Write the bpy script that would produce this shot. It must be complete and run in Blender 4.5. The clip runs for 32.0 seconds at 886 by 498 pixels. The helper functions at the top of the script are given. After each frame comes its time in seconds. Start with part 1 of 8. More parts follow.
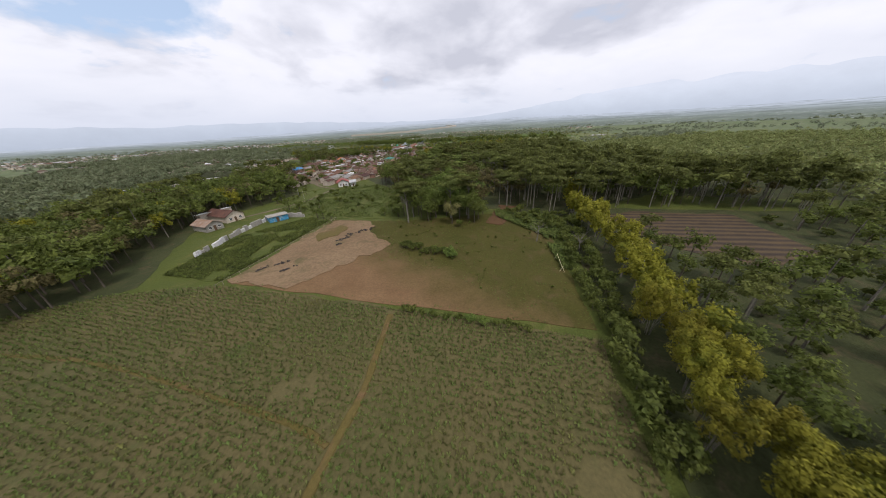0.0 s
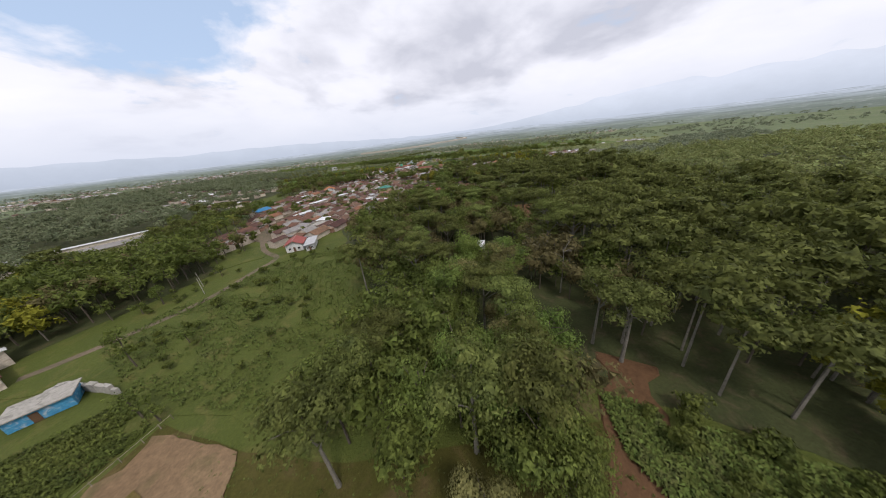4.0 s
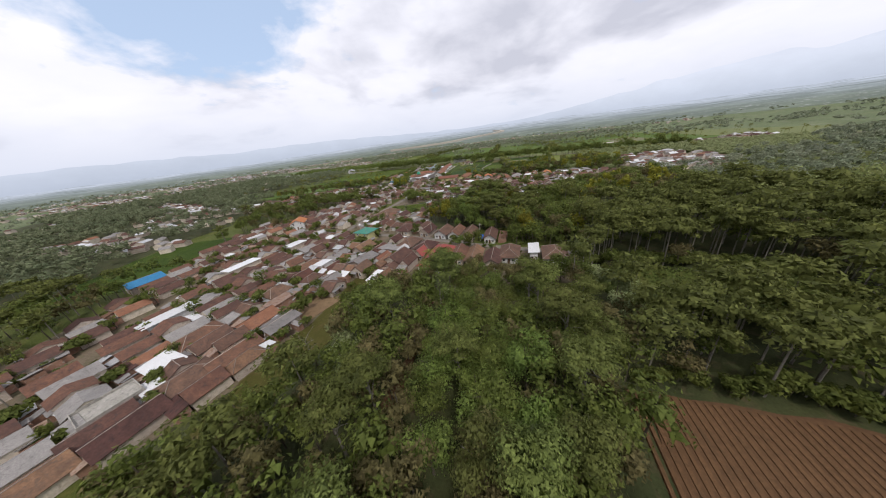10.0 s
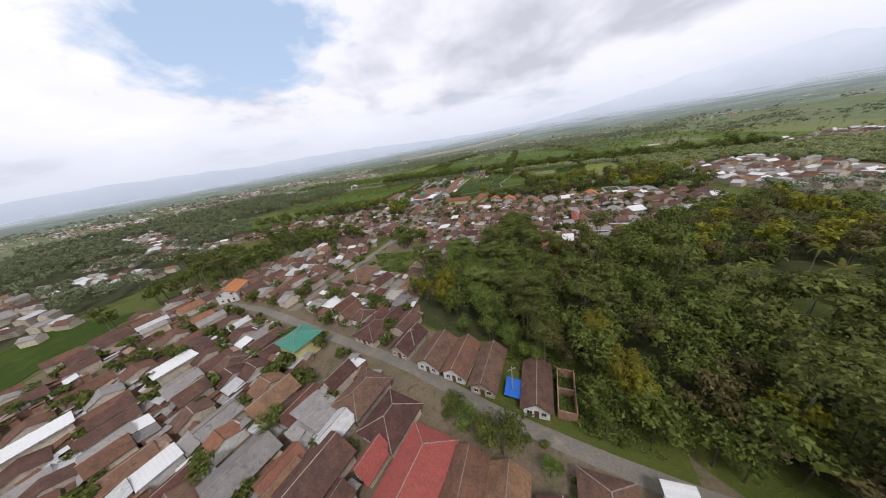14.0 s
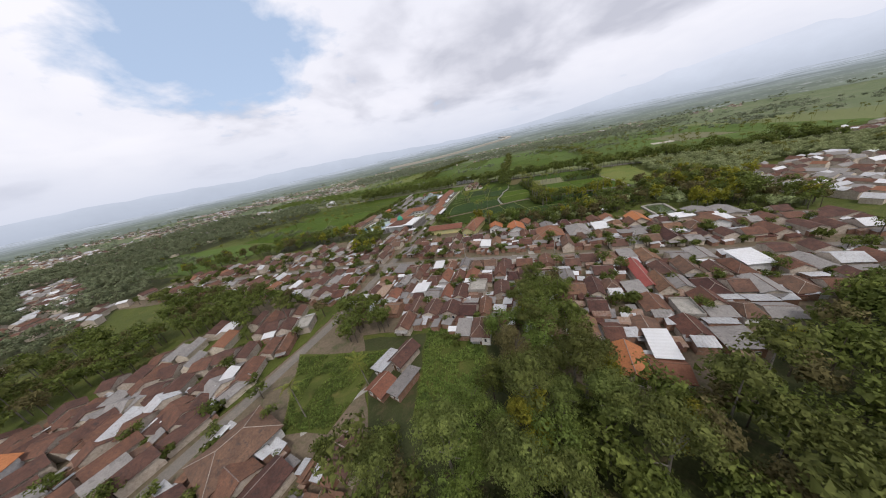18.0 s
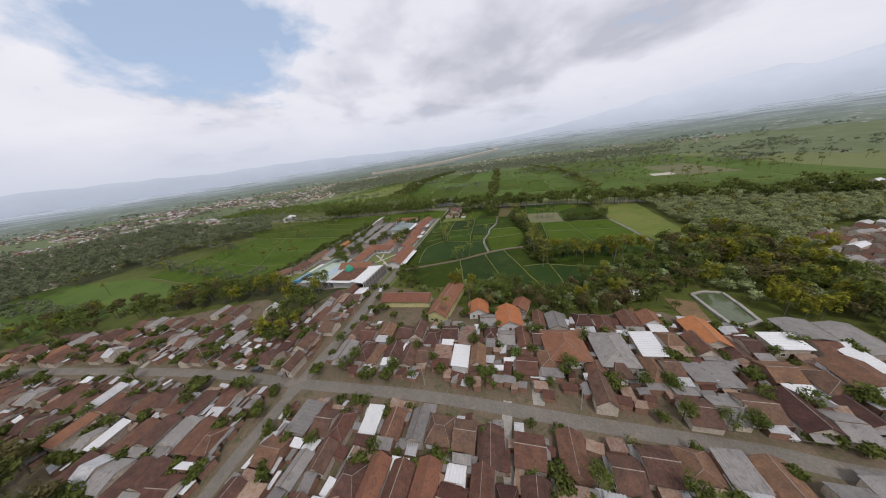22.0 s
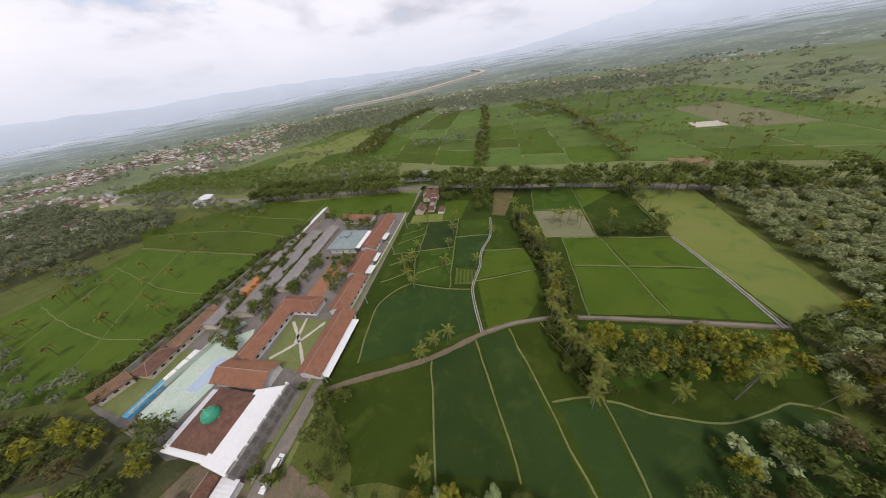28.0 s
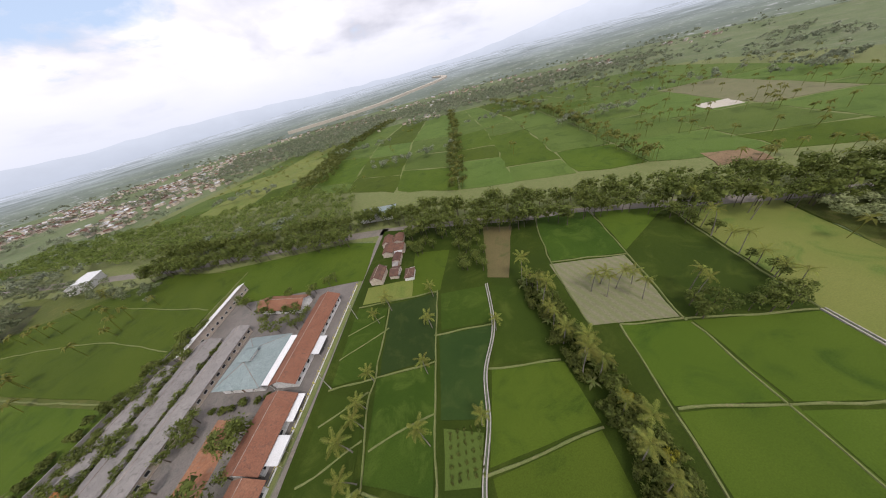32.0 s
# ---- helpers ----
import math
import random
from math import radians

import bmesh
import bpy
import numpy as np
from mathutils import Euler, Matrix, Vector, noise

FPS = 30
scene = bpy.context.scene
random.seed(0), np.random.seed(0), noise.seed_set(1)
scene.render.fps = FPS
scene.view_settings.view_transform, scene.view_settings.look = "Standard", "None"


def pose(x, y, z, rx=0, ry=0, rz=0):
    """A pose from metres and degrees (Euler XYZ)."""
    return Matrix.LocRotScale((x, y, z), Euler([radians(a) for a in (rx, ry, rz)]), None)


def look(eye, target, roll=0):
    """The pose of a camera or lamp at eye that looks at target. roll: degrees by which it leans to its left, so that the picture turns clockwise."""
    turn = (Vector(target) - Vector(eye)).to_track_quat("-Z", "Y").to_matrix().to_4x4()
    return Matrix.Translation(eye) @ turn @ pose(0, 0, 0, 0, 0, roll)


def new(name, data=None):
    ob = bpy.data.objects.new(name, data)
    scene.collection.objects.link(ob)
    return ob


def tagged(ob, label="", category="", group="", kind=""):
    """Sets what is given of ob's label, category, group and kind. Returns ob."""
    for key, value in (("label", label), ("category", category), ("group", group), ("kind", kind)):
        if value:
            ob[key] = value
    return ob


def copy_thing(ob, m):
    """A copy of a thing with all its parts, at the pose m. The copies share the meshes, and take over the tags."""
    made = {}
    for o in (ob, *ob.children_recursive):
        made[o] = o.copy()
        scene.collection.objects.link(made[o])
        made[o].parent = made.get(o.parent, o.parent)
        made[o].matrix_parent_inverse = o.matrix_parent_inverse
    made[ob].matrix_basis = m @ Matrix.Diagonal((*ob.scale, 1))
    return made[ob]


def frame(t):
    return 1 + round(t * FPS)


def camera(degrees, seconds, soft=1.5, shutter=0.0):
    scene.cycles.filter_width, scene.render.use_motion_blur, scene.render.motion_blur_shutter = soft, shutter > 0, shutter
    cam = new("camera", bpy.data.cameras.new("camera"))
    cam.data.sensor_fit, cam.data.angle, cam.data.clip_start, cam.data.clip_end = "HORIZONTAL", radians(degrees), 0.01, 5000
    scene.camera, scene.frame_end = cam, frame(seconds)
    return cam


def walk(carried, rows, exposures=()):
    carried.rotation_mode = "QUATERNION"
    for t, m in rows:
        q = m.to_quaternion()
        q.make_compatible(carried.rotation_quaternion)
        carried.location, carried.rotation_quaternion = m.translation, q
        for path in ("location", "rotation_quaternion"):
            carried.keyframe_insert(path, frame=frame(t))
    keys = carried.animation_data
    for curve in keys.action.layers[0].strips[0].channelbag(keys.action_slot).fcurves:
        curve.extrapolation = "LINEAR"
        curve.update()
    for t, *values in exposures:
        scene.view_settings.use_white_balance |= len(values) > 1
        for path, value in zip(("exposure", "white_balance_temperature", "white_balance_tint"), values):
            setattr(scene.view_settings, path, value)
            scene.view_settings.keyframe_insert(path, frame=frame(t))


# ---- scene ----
cam = camera(121.4, 32.0, 1.0, 0.16)
PATH = [
    (0, (-20.44, -103.81, 32.429), (-20.239, -102.018, 31.564), -2.9),
    (0.5, (-19.109, -93.972, 32.509), (-18.924, -92.177, 31.645), -3.5),
    (1, (-17.726, -84.276, 32.724), (-17.551, -82.477, 31.867), -4.1),
    (1.5, (-16.411, -74.572, 32.939), (-16.244, -72.77, 32.088), -4.7),
    (2, (-14.989, -65.151, 33.084), (-14.833, -63.342, 32.247), -5.2),
    (2.5, (-13.571, -55.733, 33.568), (-13.426, -53.915, 32.747), -5.5),
    (3, (-12.155, -46.316, 34.321), (-12.023, -44.489, 33.519), -5.7),
    (3.5, (-10.695, -37.111, 35.411), (-10.576, -35.278, 34.619), -6.0),
    (5.5, (0.001, 0.0, 41.503), (0.001, 1.85, 40.744), -6.1),
    (6, (1.307, 8.771, 42.284), (1.289, 10.621, 41.524), -6.2),
    (6.5, (2.325, 17.514, 42.994), (2.289, 19.36, 42.227), -6.5),
    (7, (3.5, 26.156, 43.46), (3.446, 28.0, 42.688), -6.6),
    (7.5, (4.534, 34.878, 44.12), (4.465, 36.718, 43.34), -6.8),
    (8, (5.703, 43.498, 44.533), (5.615, 45.334, 43.745), -6.9),
    (8.5, (6.701, 52.09, 44.879), (6.595, 53.923, 44.087), -7.0),
    (9, (7.879, 60.672, 45.241), (7.756, 62.502, 44.445), -7.1),
    (9.5, (8.796, 69.315, 45.51), (8.652, 71.143, 44.713), -7.2),
    (10, (9.595, 78.108, 45.439), (9.433, 79.935, 44.641), -7.2),
    (10.5, (10.452, 86.747, 45.699), (10.273, 88.57, 44.897), -7.2),
    (11, (11.255, 95.358, 46.175), (11.059, 97.179, 45.372), -7.2),
    (11.5, (11.742, 104.17, 46.863), (11.528, 105.99, 46.062), -7.2),
    (12, (12.132, 113.146, 47.283), (11.905, 114.97, 46.494), -7.5),
    (12.5, (12.564, 122.033, 47.991), (12.324, 123.86, 47.213), -7.8),
    (13, (13.015, 131.23, 48.751), (12.759, 133.062, 47.989), -8.4),
    (13.5, (13.503, 140.559, 49.831), (13.234, 142.393, 49.081), -8.9),
    (14, (13.994, 149.651, 51.04), (13.712, 151.485, 50.295), -9.3),
    (14.5, (14.43, 158.724, 51.696), (14.13, 160.557, 50.953), -9.8),
    (15, (14.791, 167.309, 51.807), (14.481, 169.142, 51.069), -10.2),
    (15.5, (15.176, 175.877, 52.159), (14.862, 177.709, 51.421), -10.8),
    (17.5, (16.144, 208.593, 53.139), (15.873, 210.441, 52.425), -12.1),
    (18, (17.053, 216.782, 53.709), (16.809, 218.632, 52.99), -11.8),
    (18.5, (18.278, 225.12, 54.598), (18.063, 226.975, 53.882), -11.4),
    (19, (19.326, 233.412, 55.576), (19.128, 235.269, 54.86), -11.0),
    (19.5, (20.539, 241.411, 56.703), (20.349, 243.271, 55.993), -10.6),
    (20, (21.623, 249.427, 58.309), (21.433, 251.289, 57.603), -10.2),
    (20.5, (23.009, 257.338, 60.28), (22.819, 259.201, 59.577), -10.0),
    (21, (24.372, 265.35, 61.984), (24.194, 267.216, 61.286), -9.6),
    (21.5, (25.495, 273.247, 64.035), (25.345, 275.117, 63.34), -8.7),
    (22, (26.801, 280.983, 66.212), (26.688, 282.851, 65.509), -7.7),
    (22.5, (27.939, 288.597, 68.523), (27.866, 290.464, 67.809), -7.0),
    (23, (29.38, 296.814, 70.925), (29.344, 298.673, 70.19), -6.2),
    (23.5, (30.831, 304.979, 73.429), (30.827, 306.828, 72.668), -5.5),
    (24, (31.99, 313.305, 75.884), (32.007, 315.138, 75.085), -5.1),
    (24.5, (33.439, 321.361, 78.413), (33.457, 323.17, 77.56), -5.1),
    (26.5, (38.103, 354.402, 83.831), (38.056, 356.066, 82.721), -6.0),
    (27, (38.949, 362.97, 84.19), (38.888, 364.612, 83.05), -6.8),
    (27.5, (39.739, 371.465, 84.168), (39.674, 373.101, 83.019), -8.1),
    (28, (40.599, 380.352, 83.926), (40.537, 381.989, 82.778), -9.5),
    (28.5, (41.794, 389.419, 83.507), (41.738, 391.055, 82.359), -10.9),
    (29, (43.026, 397.912, 82.947), (42.982, 399.552, 81.804), -12.0),
    (29.5, (44.218, 406.858, 82.124), (44.186, 408.502, 80.986), -13.2),
    (30, (45.487, 415.982, 81.255), (45.47, 417.629, 80.119), -14.2),
    (30.5, (47.072, 425.038, 80.296), (47.071, 426.684, 79.16), -15.1),
    (31, (48.753, 433.956, 79.01), (48.776, 435.605, 77.878), -15.6),
    (31.5, (50.809, 442.83, 77.615), (50.849, 444.477, 76.482), -15.8),
    (32, (53.34, 451.69, 76.188), (53.398, 453.34, 75.059), -15.2),
]
walk(cam, [(t, look(eye, target, roll)) for t, eye, target, roll in PATH],
     exposures=[(t, e, 6350 if t < 26 else 6480, 15 if t < 26 else 17) for t, e in ((0.0, 0.22), (7.0, 0.26), (13.0, 0.26), (18.0, 0.15), (22.0, 0.0), (24.5, -0.02), (26.5, 0.20), (28.0, 0.22), (30.0, 0.32), (32.0, 0.40))])

# ---------------------------------------------------------------- sky and sun
SUN_AZ, SUN_EL = 160.0, 56.0          # degrees: bearing from +y towards +x, and height
world = bpy.data.worlds.new("cloudy_sky")
scene.world = world
world.use_nodes = True
wt = world.node_tree
wt.nodes.clear()


def wnode(kind, **kw):
    n = wt.nodes.new(kind)
    for k, v in kw.items():
        n.inputs[k].default_value = v
    return n


def wlink(a, b):
    wt.links.new(a, b)


def wmath(op, a, b=None):
    n = wt.nodes.new("ShaderNodeMath")
    n.operation = op
    for i, v in enumerate((a, b)):
        if v is None:
            continue
        if isinstance(v, (int, float)):
            n.inputs[i].default_value = v
        else:
            wlink(v, n.inputs[i])
    return n.outputs[0]


sky = wt.nodes.new("ShaderNodeTexSky")
sky.sky_type = 'NISHITA'
sky.sun_disc = False
sky.sun_elevation, sky.sun_rotation = radians(SUN_EL), radians(SUN_AZ)
sky.air_density, sky.dust_density = 1.0, 2.0
tc = wt.nodes.new("ShaderNodeTexCoord")
sep = wt.nodes.new("ShaderNodeSeparateXYZ")
wlink(tc.outputs["Generated"], sep.inputs[0])
lift = wmath('ADD', wmath('MAXIMUM', sep.outputs[2], 0.0), 0.26)
flat = wt.nodes.new("ShaderNodeCombineXYZ")
wlink(wmath('DIVIDE', sep.outputs[0], lift), flat.inputs[0])
wlink(wmath('DIVIDE', sep.outputs[1], lift), flat.inputs[1])
big = wnode("ShaderNodeTexNoise", Scale=0.95, Detail=4.5, Roughness=0.5, Distortion=0.35)
small = wnode("ShaderNodeTexNoise", Scale=2.3, Detail=6.0, Roughness=0.55, Distortion=0.2)
wlink(flat.outputs[0], big.inputs["Vector"])
wlink(flat.outputs[0], small.inputs["Vector"])
# a break in the cloud towards the north-west, where the blue shows through
gap = wt.nodes.new("ShaderNodeVectorMath")
gap.operation = 'DISTANCE'
stretch = wt.nodes.new("ShaderNodeMapping")
stretch.inputs["Scale"].default_value = (1.0, 1.0, 2.0)
wlink(tc.outputs["Generated"], stretch.inputs["Vector"])
gaz, gel = radians(-37.0), radians(21.0)
gap.inputs[1].default_value = (math.sin(gaz) * math.cos(gel), math.cos(gaz) * math.cos(gel), 2.0 * math.sin(gel))
wlink(stretch.outputs[0], gap.inputs[0])
open_sky = wmath('SUBTRACT', 1.0, wmath('DIVIDE', gap.outputs["Value"], 0.42))
cover = wmath('SUBTRACT', wmath('ADD', small.outputs[0], 0.12), wmath('MULTIPLY', wmath('MAXIMUM', open_sky, 0.0), 0.62))
cloud_amount = wt.nodes.new("ShaderNodeMapRange")
cloud_amount.inputs["From Min"].default_value = 0.31
cloud_amount.inputs["From Max"].default_value = 0.47
wlink(cover, cloud_amount.inputs["Value"])
tone = wt.nodes.new("ShaderNodeValToRGB")
tone.color_ramp.elements[0].position, tone.color_ramp.elements[0].color = 0.34, (0.52, 0.54, 0.595, 1)
tone.color_ramp.elements[1].position, tone.color_ramp.elements[1].color = 0.60, (0.865, 0.87, 0.89, 1)
mid = tone.color_ramp.elements.new(0.46)
mid.color = (0.78, 0.795, 0.835, 1)
bank = wt.nodes.new("ShaderNodeVectorMath")
bank.operation = 'DISTANCE'
baz, bel = radians(4.0), radians(17.0)
bank.inputs[1].default_value = (math.sin(baz) * math.cos(bel), math.cos(baz) * math.cos(bel), 2.0 * math.sin(bel))
wlink(stretch.outputs[0], bank.inputs[0])
grey_bank = wmath('MULTIPLY', wmath('MAXIMUM', wmath('SUBTRACT', 1.0, wmath('DIVIDE', bank.outputs["Value"], 0.5)), 0.0), 0.16)
blue = wt.nodes.new("ShaderNodeMix")
blue.data_type = 'RGBA'
blue.inputs[0].default_value = 0.62
thin = wt.nodes.new("ShaderNodeVectorMath")
thin.operation = 'SCALE'
thin.inputs[3].default_value = 0.10
wlink(sky.outputs[0], thin.inputs[0])
wlink(thin.outputs[0], blue.inputs[6])
blue.inputs[7].default_value = (0.55, 0.70, 0.88, 1)
wlink(wmath('SUBTRACT', wmath('ADD', wmath('MULTIPLY', big.outputs[0], 0.7), wmath('MULTIPLY', small.outputs[0], 0.3)), grey_bank), tone.inputs[0])
mixed = wt.nodes.new("ShaderNodeMix")
mixed.data_type = 'RGBA'
wlink(cloud_amount.outputs[0], mixed.inputs[0])
wlink(blue.outputs[2], mixed.inputs[6])
wlink(tone.outputs[0], mixed.inputs[7])
# moist air low over the land
low = wt.nodes.new("ShaderNodeMapRange")
low.inputs["From Min"].default_value, low.inputs["From Max"].default_value = 0.02, 0.17
wlink(sep.outputs[2], low.inputs["Value"])
hazed = wt.nodes.new("ShaderNodeMix")
hazed.data_type = 'RGBA'
wlink(low.outputs[0], hazed.inputs[0])
hazed.inputs[6].default_value = (0.60, 0.645, 0.72, 1)
wlink(mixed.outputs[2], hazed.inputs[7])
bg = wnode("ShaderNodeBackground", Strength=1.0)
wlink(hazed.outputs[2], bg.inputs[0])
wout = wt.nodes.new("ShaderNodeOutputWorld")
wlink(bg.outputs[0], wout.inputs[0])

sun = new("sun", bpy.data.lights.new("sun", 'SUN'))
sun.data.energy, sun.data.angle, sun.data.color = 2.0, radians(12.0), (1.0, 0.95, 0.87)
saz, sel = radians(SUN_AZ), radians(SUN_EL)
sun.matrix_world = look((300 * math.sin(saz), 300 * math.cos(saz), 400), (0, 0, 400 - 300 * math.tan(sel)))


# ---------------------------------------------------------------- materials
def mat(name, a, b, c=None, coarse=0.15, fine=2.0, rough=0.85, bump=0.0, bump_scale=6.0, metal=0.0,
        vary=0.0, island=0.0, stripes=None, front=None, world_space=True, spots=None, contrast=0.25, spec=0.16, leaf=False):
    """A surface of two main colours in coarse patches, broken up by fine grain; vary: from object to object;
    island: from piece to piece; stripes: (axis angle, spacing in metres, colour, strength)."""
    m = bpy.data.materials.new(name)
    m.use_nodes = True
    nt = m.node_tree
    nt.nodes.clear()
    N, L = nt.nodes.new, nt.links.new
    out, bs = N("ShaderNodeOutputMaterial"), N("ShaderNodeBsdfPrincipled")
    L(bs.outputs[0], out.inputs[0])
    bs.inputs["Roughness"].default_value, bs.inputs["Metallic"].default_value = rough, metal
    bs.inputs["Specular IOR Level"].default_value = spec
    if world_space:
        pos = N("ShaderNodeNewGeometry").outputs["Position"]
    else:
        pos = N("ShaderNodeTexCoord").outputs["Object"]

    def noise(scale, detail=4.0, rough_=0.55, dist=0.0):
        n = N("ShaderNodeTexNoise")
        n.inputs["Scale"].default_value, n.inputs["Detail"].default_value = scale, detail
        n.inputs["Roughness"].default_value, n.inputs["Distortion"].default_value = rough_, dist
        L(pos, n.inputs["Vector"])
        return n.outputs[0]

    def ramp(v, lo, hi):
        n = N("ShaderNodeMapRange")
        n.inputs["From Min"].default_value, n.inputs["From Max"].default_value = lo, hi
        L(v, n.inputs["Value"])
        return n.outputs[0]

    def mix(f, x, y, mode='MIX'):
        n = N("ShaderNodeMix")
        n.data_type, n.blend_type = 'RGBA', mode
        for s, v in ((0, f), (6, x), (7, y)):
            if isinstance(v, (int, float)):
                n.inputs[s].default_value = v
            elif isinstance(v, tuple):
                n.inputs[s].default_value = (*v, 1)
            else:
                L(v, n.inputs[s])
        return n.outputs[2]

    col = mix(ramp(noise(coarse, 5.0, 0.6, 0.4), 0.5 - contrast, 0.5 + contrast), a, b)
    if c:
        col = mix(ramp(noise(coarse * 2.7, 5.0, 0.65, 0.8), 0.52, 0.72), col, c)
    grain = noise(fine, 6.0, 0.7)
    col = mix(ramp(grain, 0.3, 0.75), mix(0.42, col, (0.0, 0.0, 0.0)), col)
    if stripes:
        ang, step, scol, force = stripes
        mp = N("ShaderNodeMapping")
        mp.inputs["Rotation"].default_value[2] = radians(ang)
        L(pos, mp.inputs["Vector"])
        w = N("ShaderNodeTexWave")
        w.inputs["Scale"].default_value = 0.314 / step
        w.inputs["Distortion"].default_value, w.inputs["Detail"].default_value = 1.2, 3.0
        w.inputs["Detail Scale"].default_value = 1.5
        L(mp.outputs[0], w.inputs["Vector"])
        n = N("ShaderNodeMath")
        n.operation = 'MULTIPLY'
        L(w.outputs["Fac"], n.inputs[0])
        n.inputs[1].default_value = force
        col = mix(n.outputs[0], col, scol)
    if front:
        # bare ground gives way to grass across a ragged line
        nx, ny, off, width, rag, c1, c2 = front
        dt = N("ShaderNodeVectorMath")
        dt.operation = 'DOT_PRODUCT'
        dt.inputs[1].default_value = (nx, ny, 0)
        L(pos, dt.inputs[0])
        ad = N("ShaderNodeMath")
        ad.operation = 'MULTIPLY_ADD'
        ad.inputs[1].default_value = rag
        L(noise(0.11, 6.0, 0.6, 0.6), ad.inputs[0])
        L(dt.outputs["Value"], ad.inputs[2])
        other = mix(ramp(noise(0.2, 5.0, 0.6), 0.3, 0.7), c1, c2)
        other = mix(ramp(grain, 0.3, 0.75), mix(0.35, other, (0.0, 0.0, 0.0)), other)
        col = mix(ramp(ad.outputs[0], off - width, off + width), other, col)
    if spots:
        col = mix(ramp(noise(spots[0], 3.0, 0.6), spots[1], spots[1] + 0.06), col, spots[2])
    hsv = None
    if vary or island:
        hsv = N("ShaderNodeHueSaturation")
        amount = 0
        src = N("ShaderNodeObjectInfo").outputs["Random"] if vary else N("ShaderNodeNewGeometry").outputs["Random Per Island"]
        for key, k in (("Value", 2.0 * (vary or island)), ("Hue", 0.10 * (vary or island))):
            r = N("ShaderNodeMath")
            r.operation = 'MULTIPLY_ADD'
            r.inputs[1].default_value = k
            r.inputs[2].default_value = (1.0 if key == "Value" else 0.5) - k / 2
            L(src, r.inputs[0])
            L(r.outputs[0], hsv.inputs[key])
        L(col, hsv.inputs["Color"])
        col = hsv.outputs[0]
    if vary and island:
        h2 = N("ShaderNodeHueSaturation")
        r = N("ShaderNodeMath")
        r.operation = 'MULTIPLY_ADD'
        r.inputs[1].default_value, r.inputs[2].default_value = 2 * island, 1.0 - island
        L(N("ShaderNodeNewGeometry").outputs["Random Per Island"], r.inputs[0])
        L(r.outputs[0], h2.inputs["Value"])
        L(col, h2.inputs["Color"])
        col = h2.outputs[0]
    L(col, bs.inputs["Base Color"])
    if leaf:
        tr, ms = N("ShaderNodeBsdfTranslucent"), N("ShaderNodeMixShader")
        L(col, tr.inputs[0])
        ms.inputs[0].default_value = 0.38
        L(bs.outputs[0], ms.inputs[1])
        L(tr.outputs[0], ms.inputs[2])
        L(ms.outputs[0], out.inputs[0])
    if bump:
        bn = N("ShaderNodeBump")
        bn.inputs["Strength"].default_value, bn.inputs["Distance"].default_value = 1.0, bump
        L(noise(bump_scale, 5.0, 0.65), bn.inputs["Height"])
        L(bn.outputs[0], bs.inputs["Normal"])
    return m


